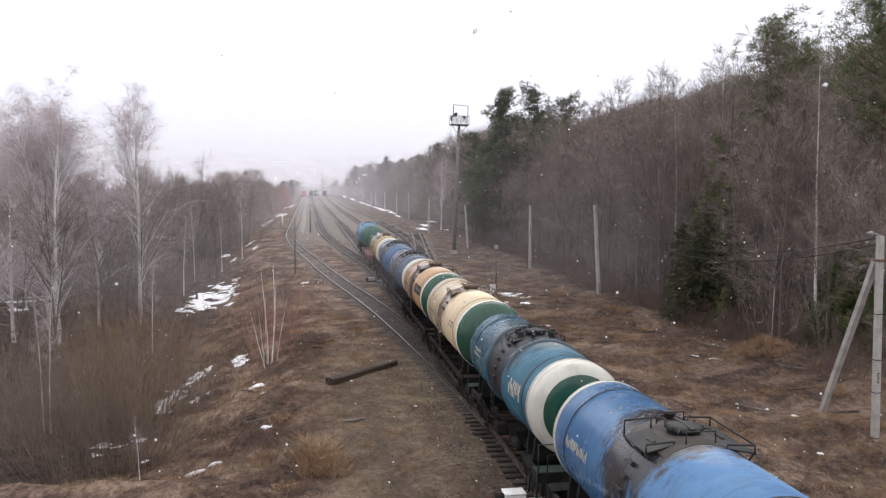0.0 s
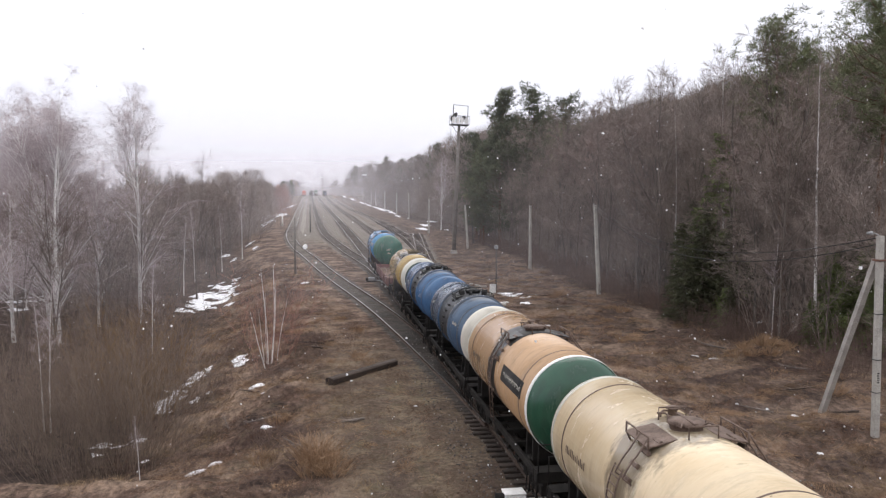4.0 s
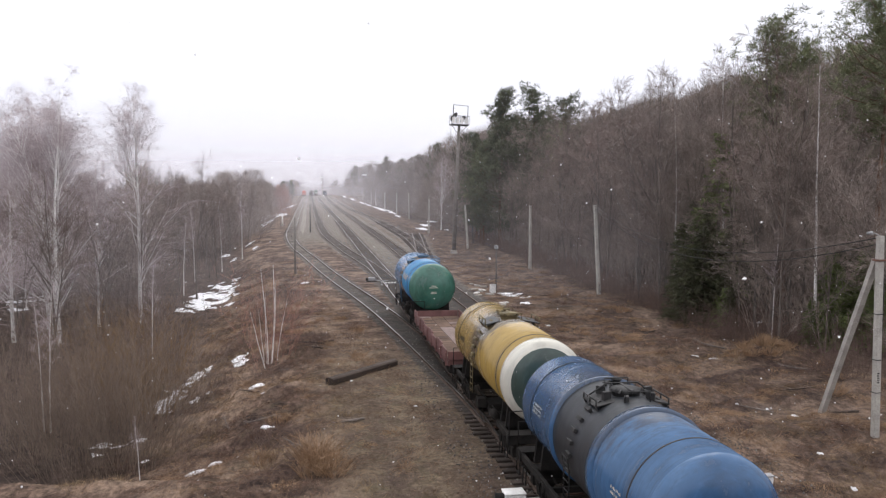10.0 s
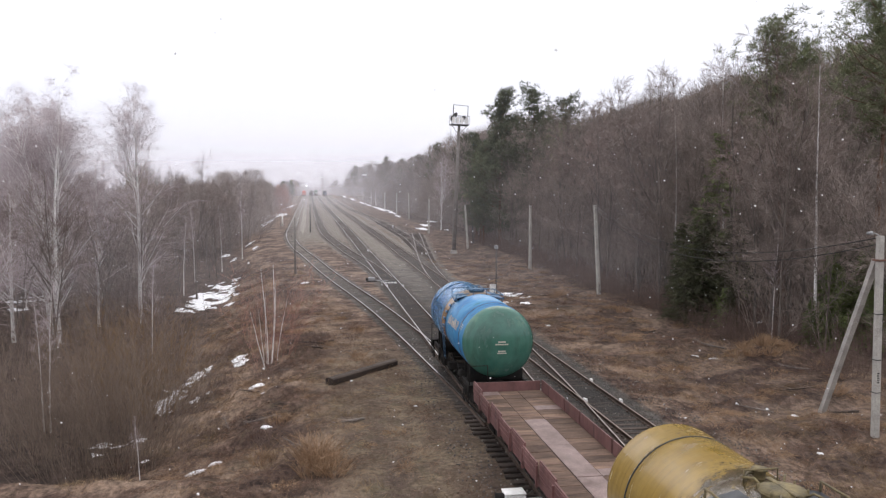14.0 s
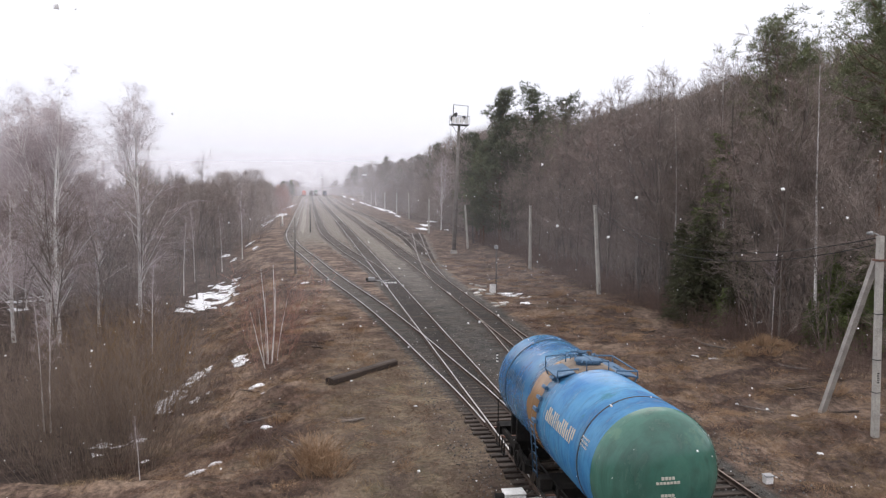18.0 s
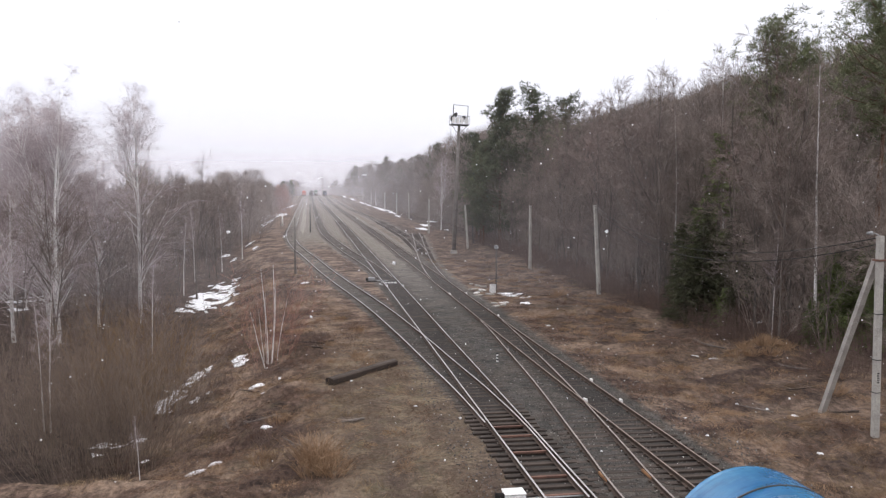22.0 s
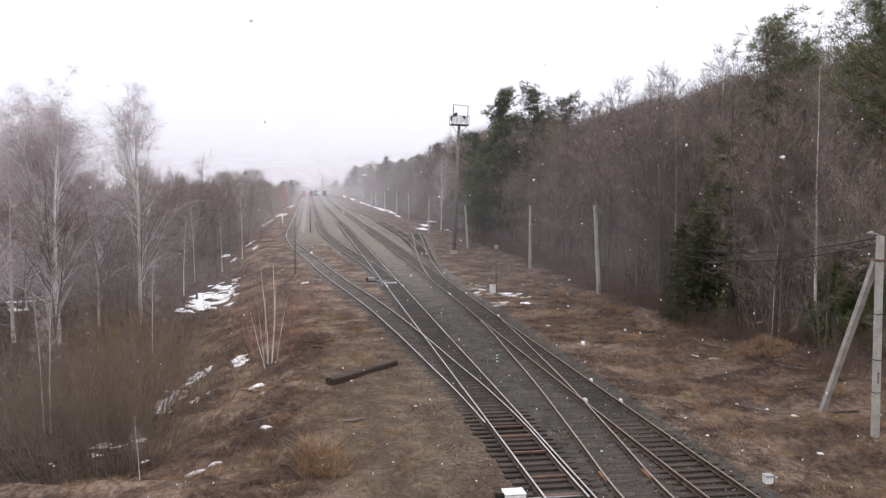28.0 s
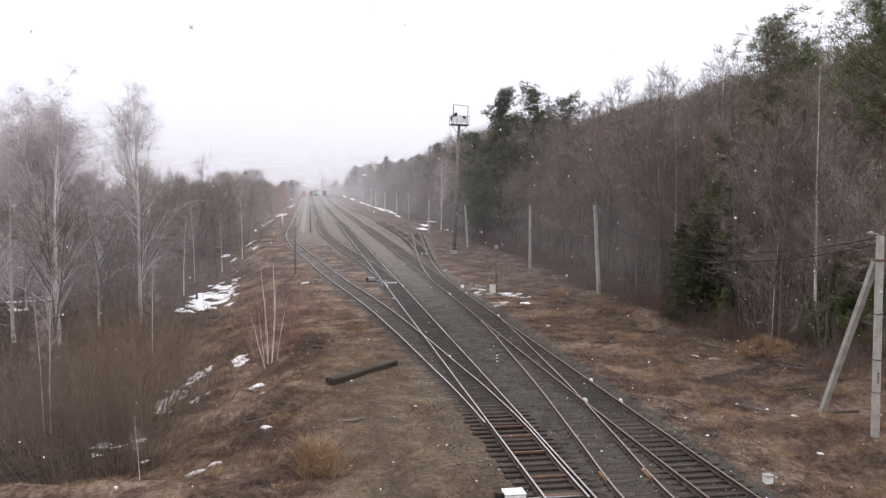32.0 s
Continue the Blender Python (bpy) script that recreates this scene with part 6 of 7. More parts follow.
def stones():
    """Loose ballast and clods by the near tracks."""
    rnd = random.Random(808)
    vs, fs = [], []
    while len(vs) < 6 * 5200:
        y = 21.5 + 34 * rnd.random() ** 1.5
        x = rnd.uniform(5.0, 16.8)
        if abs(x - along(MAIN, y)) < 0.75 and rnd.random() < 0.7:
            continue
        s = rnd.uniform(0.025, 0.06)
        n = len(vs)
        m = Euler((rnd.uniform(0, 6), rnd.uniform(0, 6), rnd.uniform(0, 6))).to_matrix()
        c = Vector((x, y, ground_z(x, y) + s * 0.3))
        for v in ((1, 0, 0), (-0.8, 0, 0), (0, 0.9, 0), (0, -1, 0), (0, 0, 0.7), (0, 0, -0.7)):
            vs.append(tuple(c + m @ Vector(v) * s))
        fs += [tuple(n + k for k in q) for q in ((4, 0, 2), (4, 2, 1), (4, 1, 3), (4, 3, 0), (5, 2, 0), (5, 1, 2), (5, 3, 1), (5, 0, 3))]
    me = bpy.data.meshes.new("ballast_stones")
    me.from_pydata(vs, [], fs)
    me.materials.append(BALLAST)
    tagged(new("ballast_stones", me), "loose grey-brown ballast stones round the tracks", "stones", kind="stuff")


def straw_clump(x, y, h, n, seed):
    b = Build()
    rnd = random.Random(seed)
    for i in range(n):
        a, q = rnd.uniform(0, 6.28), 0.45 * math.sqrt(rnd.random())
        p = Vector((q * math.cos(a), q * math.sin(a), -0.05))
        d = Vector((math.cos(a) * q * 1.4 + rnd.gauss(0, 0.3), math.sin(a) * q * 1.4 + rnd.gauss(0, 0.3), 1)).normalized()
        mid = p + d * h * rnd.uniform(0.4, 0.7)
        e = (d + Vector((rnd.gauss(0, 0.5), rnd.gauss(0, 0.5), -0.5))).normalized()
        ribbon(b, [p, mid, mid + e * h * rnd.uniform(0.2, 0.5)], 0.022, 0.006, rnd)
    ob = solid("straw_clump", b, STRAW, "clump of tall rust-coloured dead grass", "grass", "straw clumps")
    ob.location = (x, y, ground_z(x, y))


def tussocks():
    """Humps of matted grass and low dark shrubs in the verge."""
    rnd = random.Random(555)
    humps = []
    for k in range(4):
        b = Build()
        for i in range(90):
            a, q = rnd.uniform(0, 6.28), 0.5 * math.sqrt(rnd.random())
            p = Vector((q * math.cos(a), q * math.sin(a), -0.05))
            d = Vector((math.cos(a) * q * 1.6 + rnd.gauss(0.25, 0.35), math.sin(a) * q * 1.6 + rnd.gauss(0, 0.35), 1)).normalized()
            mid = p + d * rnd.uniform(0.12, 0.26)
            e = (d + Vector((rnd.gauss(0.5, 0.6), rnd.gauss(0, 0.6), -0.9))).normalized()
            ribbon(b, [p, mid, mid + e * rnd.uniform(0.15, 0.35)], 0.018, 0.006, rnd)
        humps.append(as_triangles(b))
    shrubs = [as_triangles(thicket(230 + i, 16, 0.9, 0.5, 0.016, 5, 38, 0.009)) for i in range(3)]
    pale, dark = [], []
    for i in range(430):
        y = 24 + 70 * rnd.random() ** 1.4
        x = rnd.uniform(16.6, 27.2) if rnd.random() < 0.68 else min(3.4, along(SIDING, y) - 3.4) - abs(rnd.gauss(0, 4.0))
        n = noise.noise((x * 0.3, y * 0.25, 5.5)) + rnd.uniform(-0.2, 0.2)
        if n > (0.0 if x > 10 else -0.1):
            pale.append((x, y, rnd.uniform(0.5, 1.1), rnd.uniform(0, 6.28)))
        elif rnd.random() < 0.6:
            dark.append((x, y, rnd.uniform(0.35, 0.75), rnd.uniform(0, 6.28)))
    for i in range(46):
        dark.append((rnd.gauss(-0.2, 1.3), rnd.gauss(51.5, 1.6), rnd.uniform(0.6, 1.3), rnd.uniform(0, 6.28)))
    for name, src, spots, mat, label in (("grass_tussocks", humps, pale, STRAW, "humps of matted straw-brown dead grass"), ("low_shrubs", shrubs, dark, TWIG_RED, "low dark reddish leafless shrubs in the grass")):
        me = joined(name, src, spots, label)
        me.materials.append(mat)
        tagged(new(name, me), label, "grass" if mat is STRAW else "shrubs", kind="stuff")


undergrowth()
dry_grass()
tussocks()
for i, (x, y, h, n) in enumerate(((-0.1, 29.6, 1.5, 200), (0.25, 28.8, 1.3, 170), (0.6, 28.1, 0.9, 120), (-0.1, 28.2, 0.9, 100), (25.2, 41.7, 0.7, 200), (25.9, 42.6, 0.7, 160), (24.5, 42.4, 0.6, 140), (24.2, 41.3, 0.6, 160), (25.0, 40.7, 0.6, 160), (26.0, 41.2, 0.6, 160), (23.6, 42.0, 0.5, 120), (26.6, 42.0, 0.5, 120), (21.2, 68.8, 0.8, 150), (22.0, 70.0, 0.8, 150), (23.3, 58.2, 0.7, 120), (-1.6, 36.0, 0.6, 90), (2.6, 47.5, 0.5, 80), (24.3, 34.2, 0.7, 130), (3.0, 56.0, 0.6, 90), (-2.0, 31.0, 0.7, 110))):
    straw_clump(x, y, h, n, 900 + i)
stones()


# ---------------------------------------------------------------- snow left on the ground
def snow_patch(x, y, rx, ry, seed, streak=0.0):
    """A thin ragged crust of old snow lying on the ground."""
    n, m = 46, 5
    b = Build()
    rim = []
    for k in range(n):
        w = 2 * math.pi * k / n
        f = 1 + 0.7 * noise.noise((math.cos(w) * 1.3 + seed * 7.1, math.sin(w) * 1.3, seed)) + 0.65 * noise.noise((math.cos(w) * 4 + seed, math.sin(w) * 4, 2.0)) + 0.4 * noise.noise((math.cos(w) * 11 + seed, math.sin(w) * 11, 5.0))
        rim.append((rx * f * math.cos(w) + streak * ry * f * math.sin(w), ry * f * math.sin(w)))
    crust = min(0.09, 0.03 + 0.06 * min(rx, ry))
    vs = [(x, y, ground_z(x, y) + crust)]
    for j in range(1, m + 1):
        g = j / m
        for px, py in rim:
            hx, hy = x + px * g, y + py * g
            vs.append((hx, hy, ground_z(hx, hy) + (crust * (1 - g ** 3) if j < m else -0.05) + 0.015 * noise.noise((hx * 3, hy * 3, 1))))
    fs = [(0, 1 + k, 1 + (k + 1) % n) for k in range(n)]
    for j in range(m - 1):
        o = 1 + j * n
        fs += [(o + k, o + n + k, o + n + (k + 1) % n, o + (k + 1) % n) for k in range(n)]
    b.face_set(vs, fs, True)
    solid("snow_patch", b, SNOW, "small ragged patch of old white snow on brown grass", "snow", "snow patches")


rnd = random.Random(17)
for i, (x, y, rx, ry) in enumerate((
        (-10.6, 90.0, 1.0, 3.4), (-11.9, 86.5, 0.9, 2.6), (-12.6, 93.0, 0.7, 2.6), (-9.7, 97.5, 0.55, 3.4), (-11.2, 100.0, 0.6, 2.0), (-9.6, 104.0, 0.4, 2.6), (-13.4, 84.0, 0.35, 1.2), (-10.2, 85.0, 0.3, 0.8), (-12.2, 81.5, 0.5, 0.5),
        (-4.9, 54.0, 0.32, 1.3), (-4.6, 52.0, 0.3, 0.6), (-7.9, 48.8, 0.42, 1.8), (-8.3, 46.2, 0.4, 1.1), (-7.7, 50.4, 0.35, 0.8), (-8.0, 45.0, 0.35, 0.35), (-3.1, 45.0, 0.33, 0.35), (-2.6, 42.3, 0.2, 0.25), (-2.1, 35.4, 0.2, 0.22), (-4.7, 32.0, 0.3, 0.22), (-3.9, 32.5, 0.2, 0.18), (-7.3, 52.2, 0.4, 0.9), (-7.2, 51.0, 0.15, 0.4), (-6.8, 53.7, 0.18, 0.8),
        (-0.9, 86.0, 0.3, 0.5), (-10.0, 142.5, 0.4, 3.0), (-15.0, 145.0, 0.8, 3.0), (-12.5, 132.0, 0.4, 3.0), (-12.0, 160.0, 0.5, 4.0), (-7.5, 36.8, 0.18, 0.2), (-9.8, 38.0, 0.2, 0.2), (-10.0, 39.6, 0.35, 0.3), (-9.1, 39.2, 0.3, 0.25), (-8.3, 39.4, 0.3, 0.2), (-12.3, 34.4, 0.4, 0.2), (-11.7, 34.0, 0.3, 0.15), (-6.6, 45.6, 0.25, 0.5), (-6.0, 47.0, 0.2, 0.4),
        (18.7, 74.2, 0.85, 1.1), (19.3, 71.5, 0.5, 0.8), (18.2, 67.4, 0.45, 0.5), (16.9, 56.6, 0.12, 0.15), (22.7, 43.0, 0.2, 0.16), (22.3, 44.2, 0.16, 0.1), (20.5, 31.5, 0.12, 0.12), (19.0, 27.5, 0.1, 0.1), (31.0, 52.0, 0.35, 0.3),
        (-17.0, 330.0, 3.2, 26.0), (-14.0, 262.0, 1.2, 16.0), (-11.0, 300.0, 1.4, 10.0), (-12.0, 400.0, 2.0, 20.0), (30.6, 318.0, 0.8, 11.0), (30.2, 352.0, 1.2, 18.0), (29.4, 380.0, 0.9, 15.0), (28.4, 416.0, 0.7, 13.0), (27.4, 452.0, 0.9, 17.0), (25.4, 522.0, 0.9, 20.0), (23.0, 604.0, 0.9, 28.0), (28.9, 275.0, 0.6, 5.0), (29.2, 211.0, 0.7, 5.0), (26.4, 195.0, 0.9, 3.0), (33.6, 228.0, 0.9, 2.5), (30.9, 186.0, 0.4, 2.0))):
    if rx * ry > 0.5 and y < 170:
        for k in range(6):
            snow_patch(x + rnd.uniform(-1, 1) * rx * 0.9, y + rnd.uniform(-1, 1) * ry * 0.9, rx * rnd.uniform(0.5, 1.0), min(ry * 0.35, rx * 1.2) * rnd.uniform(0.4, 0.9), 60 + 7 * i + k)
    else:
        snow_patch(x, y, rx * 1.35, ry * 1.3, i + 1)


# thin snow among the trunks in the west
rnd = random.Random(19)
for i in range(9):
    snow_patch(rnd.uniform(-32.8, -28.6), rnd.uniform(84.0, 95.0), rnd.uniform(0.4, 1.2), rnd.uniform(0.25, 0.7), 500 + i)

# the melting field at the foot of the bank, in many thin streaks
rnd = random.Random(18)
for i in range(46):
    u = rnd.gauss(0, 1)
    snow_patch(-11.2 + 1.25 * u - 0.03 * rnd.gauss(0, 1), 90.5 + 4.2 * rnd.gauss(0, 1), rnd.uniform(0.25, 0.95), rnd.uniform(0.25, 0.8), 400 + i)


def snow_crumbs():
    """Small last bits of snow in the grass and between the tracks."""
    rnd = random.Random(61)
    b = Build()
    for i in range(80):
        y = 23 + 75 * rnd.random() ** 1.5
        x = rnd.uniform(-6, 5.5) if rnd.random() < 0.45 else rnd.uniform(9.3, 26)
        if any(abs(abs(x - along(tb, y)) - GAUGE) < 0.2 for tb in (MAIN, EAST, LINK)):
            continue
        s = rnd.choice((0.03, 0.04, 0.05, 0.08))
        m = Matrix.Translation((x, y, ground_z(x, y) + s * 0.2)) @ pose(0, 0, 0, 0, 0, rnd.uniform(0, 360))
        vs = [tuple(m @ Vector((s * k[0] * rnd.uniform(0.7, 1.4), s * k[1] * rnd.uniform(0.7, 1.4), s * k[2]))) for k in ((1.3, 0, 0), (0.3, 0.9, 0), (-0.9, 0.6, 0), (-1.0, -0.5, 0), (0.4, -0.9, 0), (0, 0, 0.6))]
        b.face_set(vs, [(0, 1, 5), (1, 2, 5), (2, 3, 5), (3, 4, 5), (4, 0, 5), (4, 3, 2, 1, 0)])
    solid("snow_crumbs", b, SNOW, "small crumbs of old snow scattered in the grass", "snow", kind="stuff")


snow_crumbs()


# ---------------------------------------------------------------- poles, mast and wires
def concrete_pole(base, top, wide, thin, label):
    """A tapered square concrete pole with cut corners and a steel cap."""
    x, y, z = base
    lean = Vector((top[0] - x, 0, top[2] - z))
    h = lean.length
    t = thing("concrete_pole", Matrix.Translation(base) @ Vector((0, 0, 1)).rotation_difference(lean).to_matrix().to_4x4(), label, "pole", "concrete poles")
    prof = []
    for s, w in ((-0.4, wide), (h, thin)):
        c = w * 0.18
        a = w / 2
        prof.append([(-a + c, -a, s), (a - c, -a, s), (a, -a + c, s), (a, a - c, s), (a - c, a, s), (-a + c, a, s), (-a, a - c, s), (-a, -a + c, s)])
    vs = prof[0] + prof[1]
    fs = [tuple(range(8))[::-1], tuple(range(8, 16))] + [(k, (k + 1) % 8, 8 + (k + 1) % 8, 8 + k) for k in range(8)]
    part("shaft", Build().face_set(vs, fs), CONCRETE, t)
    return t, h


POLES = {}
for key, base, top in (
        ("a", (25.31, 68.95, 0.13), (24.8, 0, 8.24)), ("b", (25.37, 92.56, 0.02), (25.33, 0, 7.65)), ("lean", (24.92, 129.1, -0.28), (24.42, 0, 6.9)),
        ("e", (25.22, 176.1, -0.37), (25.22, 0, 7.21)), ("f", (29.9, 252.7, -0.31), (29.75, 0, 7.85)), ("g", (30.7, 298.8, -0.25), (30.76, 0, 7.48)), ("h", (30.8, 349.0, -0.25), (30.8, 0, 7.2)), ("i", (30.0, 390.0, rise(390) - 0.3), (30.06, 0, 7.0)), ("j", (31.5, 440.0, rise(440) - 0.3), (31.5, 0, 7.0)), ("k", (30.5, 500.0, rise(500) - 0.3), (30.5, 0, 7.2))):
    POLES[key] = concrete_pole(base, top, 0.34 if base[1] < 140 else 0.42, 0.27 if base[1] < 140 else 0.36, "bare grey concrete line pole beside the wood")


def corner_pole():
    """The strutted pole with its lamp bracket and cable."""
    base, top = (21.81, 28.14, -0.1), (21.67, 28.14, 7.96)
    t, h = concrete_pole(base, top, 0.27, 0.25, "pale concrete pole with a leaning concrete strut")
    b = Build()
    foot, head_at = Vector((0.25, 3.9, -0.3)), Vector((-0.02, 0.17, h - 0.95))
    d = (head_at - foot).normalized()
    side = Vector((1, 0, 0))
    up = d.cross(side).normalized()
    vs = []
    for p in (foot, head_at):
        for a, c in ((-1, -1), (1, -1), (1, 1), (-1, 1)):
            vs.append(tuple(p + side * a * 0.115 + up * c * 0.105))
    part("strut", b.face_set(vs, [(3, 2, 1, 0), (4, 5, 6, 7), (0, 1, 5, 4), (1, 2, 6, 5), (2, 3, 7, 6), (3, 0, 4, 7)]), CONCRETE, t, "pale concrete strut")
    part("clamp", Build().box(-0.17, 0.17, -0.17, 0.2, h - 0.98, h - 0.90, 0.01), SLEEPER_RED, t, "rusty red steel clamp")
    lamp = Build().tube([(0, 0, h - 0.05), (-0.12, 0, h + 0.06), (-0.32, -0.05, h + 0.12)], 0.025, 6)
    part("lamp_arm", lamp, GALVANISED, t)
    part("lamp_head", Build().lathe([(-0.28, 0.0), (-0.26, 0.05), (-0.05, 0.08), (0.02, 0.0)], "x", (-0.34, -0.05, h + 0.12), 10), GALVANISED, t, "small pale lamp head")
    part("cable", Build().tube([(0.15, -0.02, h - 0.9), (0.2, -0.02, h - 2.2), (0.16, -0.02, h - 4.0), (0.15, -0.02, 1.0), (0.15, -0.02, 0.0)], 0.02, 5), BLACK_PAINT, t)
    for z in (1.9, 3.2, 5.0):
        part("band", Build().box(-0.145, 0.145, -0.145, 0.145, z, z + 0.03), BLACK_PAINT, t)
    bars = 5
    for k in range(bars):
        part("painted_mark", Build().box(-0.08, 0.02, -0.142, -0.138, 2.3 + 0.09 * k, 2.35 + 0.09 * k), BLACK_PAINT, t)


corner_pole()


def sagging(p, q, drop, n=16):
    return [(p[0] + (q[0] - p[0]) * i / n, p[1] + (q[1] - p[1]) * i / n, p[2] + (q[2] - p[2]) * i / n - drop * 4 * (i / n) * (1 - i / n)) for i in range(n + 1)]


for dz, drop in ((0.0, 2.0), (-0.25, 2.25)):
    solid("overhead_wire", Build().tube(sagging((24.82, 68.95, 8.15 + dz), (21.7, 28.2, 7.9 + dz), drop), 0.022, 4), BLACK_PAINT, "thin dark sagging wire between two concrete poles", "wire", "wires")

# floodlight mast
def mast(base, top, label):
    t = thing("floodlight_mast", Matrix.Translation(base) @ Vector((0, 0, 1)).rotation_difference(top - base).to_matrix().to_4x4(), label, "light mast")
    h = (top - base).length
    part("footing", Build().box(-0.42, 0.42, -0.42, 0.42, -0.4, 0.6, 0.04), CONCRETE, t, "pale concrete footing")
    part("shaft", Build().tube([(0, 0, -0.3), (0, 0, h * 0.5), (0, 0, h)], [0.33, 0.26, 0.2], 12), MAST_GREY, t)
    part("platform", Build().box(-1.35, 1.35, -1.0, 1.0, h - 0.08, h + 0.06, 0.02), TOWER_STEEL, t)
    for sx in (-1, 1):
        part("brace", Build().tube([(sx * 0.15, 0, h - 1.3), (sx * 1.1, 0, h - 0.08)], 0.04, 5), TOWER_STEEL, t)
    for x in (-1.32, -0.66, 0.0, 0.66, 1.32):
        for y in (-0.97, 0.97):
            part("rail_post", Build().tube([(x, y, h), (x, y, h + 1.3)], 0.03, 5), TOWER_STEEL, t)
    for y in (-0.97, 0.97):
        for z in (0.65, 1.3):
            part("rail_bar", Build().tube([(-1.32, y, h + z), (1.32, y, h + z)], 0.03, 5), TOWER_STEEL, t)
    for x in (-1.32, 1.32):
        for z in (0.65, 1.3):
            part("rail_bar", Build().tube([(x, -0.97, h + z), (x, 0.97, h + z)], 0.03, 5), TOWER_STEEL, t)
    part("top_frame", Build().tube([(-0.95, 0, h), (-0.95, 0, h + 2.95), (1.25, 0, h + 2.85), (1.25, 0, h)], 0.075, 6), TOWER_STEEL, t, "thin steel frame over the platform")
    for x, y, r in ((-0.72, -0.75, 30), (0.5, -0.9, -25), (-1.0, 0.5, 10)):
        lampb = Build().lathe([(-0.32, 0.0), (-0.30, 0.12), (0.0, 0.3), (0.05, 0.34), (0.05, 0.0)], "y", (0, 0, 0), 14)
        ob = part("floodlight", lampb, TOWER_STEEL, t)
        ob.matrix_basis = pose(x, y, h + (1.45 if r == 30 else 1.0), -25, 0, 180 + r)
    for k in range(4):
        part("panel", Build().box(-1.25 + 0.62 * k, -0.78 + 0.62 * k, -1.0, -0.985, h + 0.15, h + 1.05), WHITE_PAINT, t, "pale panel on the railing")
    for x in (-1.2, 1.2):
        part("hanging_cable", Build().tube([(x, 0.2, h - 0.05), (x + 0.04, 0.2, h - 2.2), (x * 0.3, 0.1, h - 5.5)], 0.02, 4), BLACK_PAINT, t)


mast(Vector((20.9, 119.5, -0.27)), Vector((21.66, 119.5, 19.0)), "tall slightly leaning floodlight mast with a railed platform")
mast(Vector((27.9, 440.0, rise(440) - 0.3)), Vector((27.9, 440.0, 15.6)), "floodlight mast standing far off in the mist")
mast(Vector((7.6, 640.0, rise(640) - 0.3)), Vector((7.6, 640.0, 16.2)), "floodlight mast hardly showing in the mist")


def thin_post(name, x, y, h, r, mat, label, tilt=0.0, cap=None):
    z = ground_z(x, y)
    t = thing(name, Matrix.Translation((x, y, z)) @ pose(0, 0, 0, 0, tilt, 0), label, "post")
    part("shaft", Build().tube([(0, 0, -0.3), (0, 0, h)], [r, r * 0.75], 8), mat, t)
    if cap:
        part("lamp_head", Build().box(-0.16, 0.16, -0.14, 0.14, h - 0.25, h + 0.15, 0.04), cap, t, "small pale signal head")
    return t


thin_post("dark_pole", -2.04, 94.7, 6.5, 0.13, MAST_GREY, "dark wooden line pole beside the siding")
thin_post("dark_pole", -0.55, 180.0, 6.2, 0.14, TOWER_STEEL, "dark pole between the tracks")
thin_post("dark_pole", 28.9, 144.7, 5.6, 0.11, TOWER_STEEL, "dark leaning pole at the wood's edge", -2)
thin_post("marker_post", -7.7, 212.0, 2.6, 0.2, WHITE_PAINT, "white painted marker post beside the siding")
thin_post("signal_post", 17.67, 76.9, 4.35, 0.06, TOWER_STEEL, "thin dark signal post with a small pale head", 0, GALVANISED)


def clearance_post(x, y):
    z = ground_z(x, y)
    t = thing("clearance_post", (x, y, z), "short black and white striped clearance post", "post")
    for k in range(6):
        part("stripe", Build().lathe([(0.09 * k, 0.0), (0.09 * k, 0.06), (0.09 * k + 0.09, 0.06), (0.09 * k + 0.09, 0.0)], "z", (0, 0, 0), 10), BLACK_PAINT if k % 2 else WHITE_PAINT, t)


clearance_post(10.38, 44.75)
clearance_post(6.9, 82.0)


# ---------------------------------------------------------------- lineside boxes and litter
def switch_machine(x, y, label, lid_mat, reach):
    z = ground_z(x, y)
    t = thing("switch_machine", (x, y, z), label, "switch machine")
    part("base", Build().box(-0.55, 0.55, -0.32, 0.32, -0.05, 0.14, 0.02), STEEL_DARK, t)
    part("case", Build().box(-0.36, 0.3, -0.26, 0.26, 0.14, 0.42, 0.05), lid_mat, t)
    part("lid", Build().box(-0.38, 0.32, -0.28, 0.28, 0.42, 0.47, 0.02), lid_mat, t)
    part("motor", Build().lathe([(-0.42, 0.0), (-0.42, 0.15), (0.0, 0.15), (0.0, 0.0)], "x", (-0.2, 0.0, 0.28), 12), STEEL_DARK, t)
    for dy in (-0.16, 0.14):
        part("rod", Build().tube([(0.3, dy, 0.14), (reach, dy, 0.12)], 0.03, 6), GALVANISED, t)


switch_machine(6.25, 24.35, "switch machine with a white lid beside the main track", WHITE_PAINT, 2.6)
switch_machine(6.1, 85.2, "grey and black switch machine between two tracks", GALVANISED, 1.7)


def cabinet(x, y, w, h, label):
    z = ground_z(x, y)
    t = thing("relay_box", (x, y, z), label, "box")
    part("body", Build().box(-w / 2, w / 2, -w / 2, w / 2, -0.05, h, 0.03), WHITE_PAINT, t)
    part("lid", Build().box(-w / 2 - 0.03, w / 2 + 0.03, -w / 2 - 0.03, w / 2 + 0.03, h, h + 0.05, 0.015), GALVANISED, t)


cabinet(15.3, 24.9, 0.26, 0.24, "small white metal box standing in the grass")
cabinet(16.97, 75.3, 0.5, 0.75, "white relay box among broken slabs")
for k in range(4):
    x = 7.45 + 0.32 * k
    solid("white_block", Build().box(x - 0.1, x + 0.1, 83.3, 83.6, -0.2, -0.06, 0.02), WHITE_PAINT, "small white block lying between the rails", "block", "white blocks")

rnd = random.Random(31)
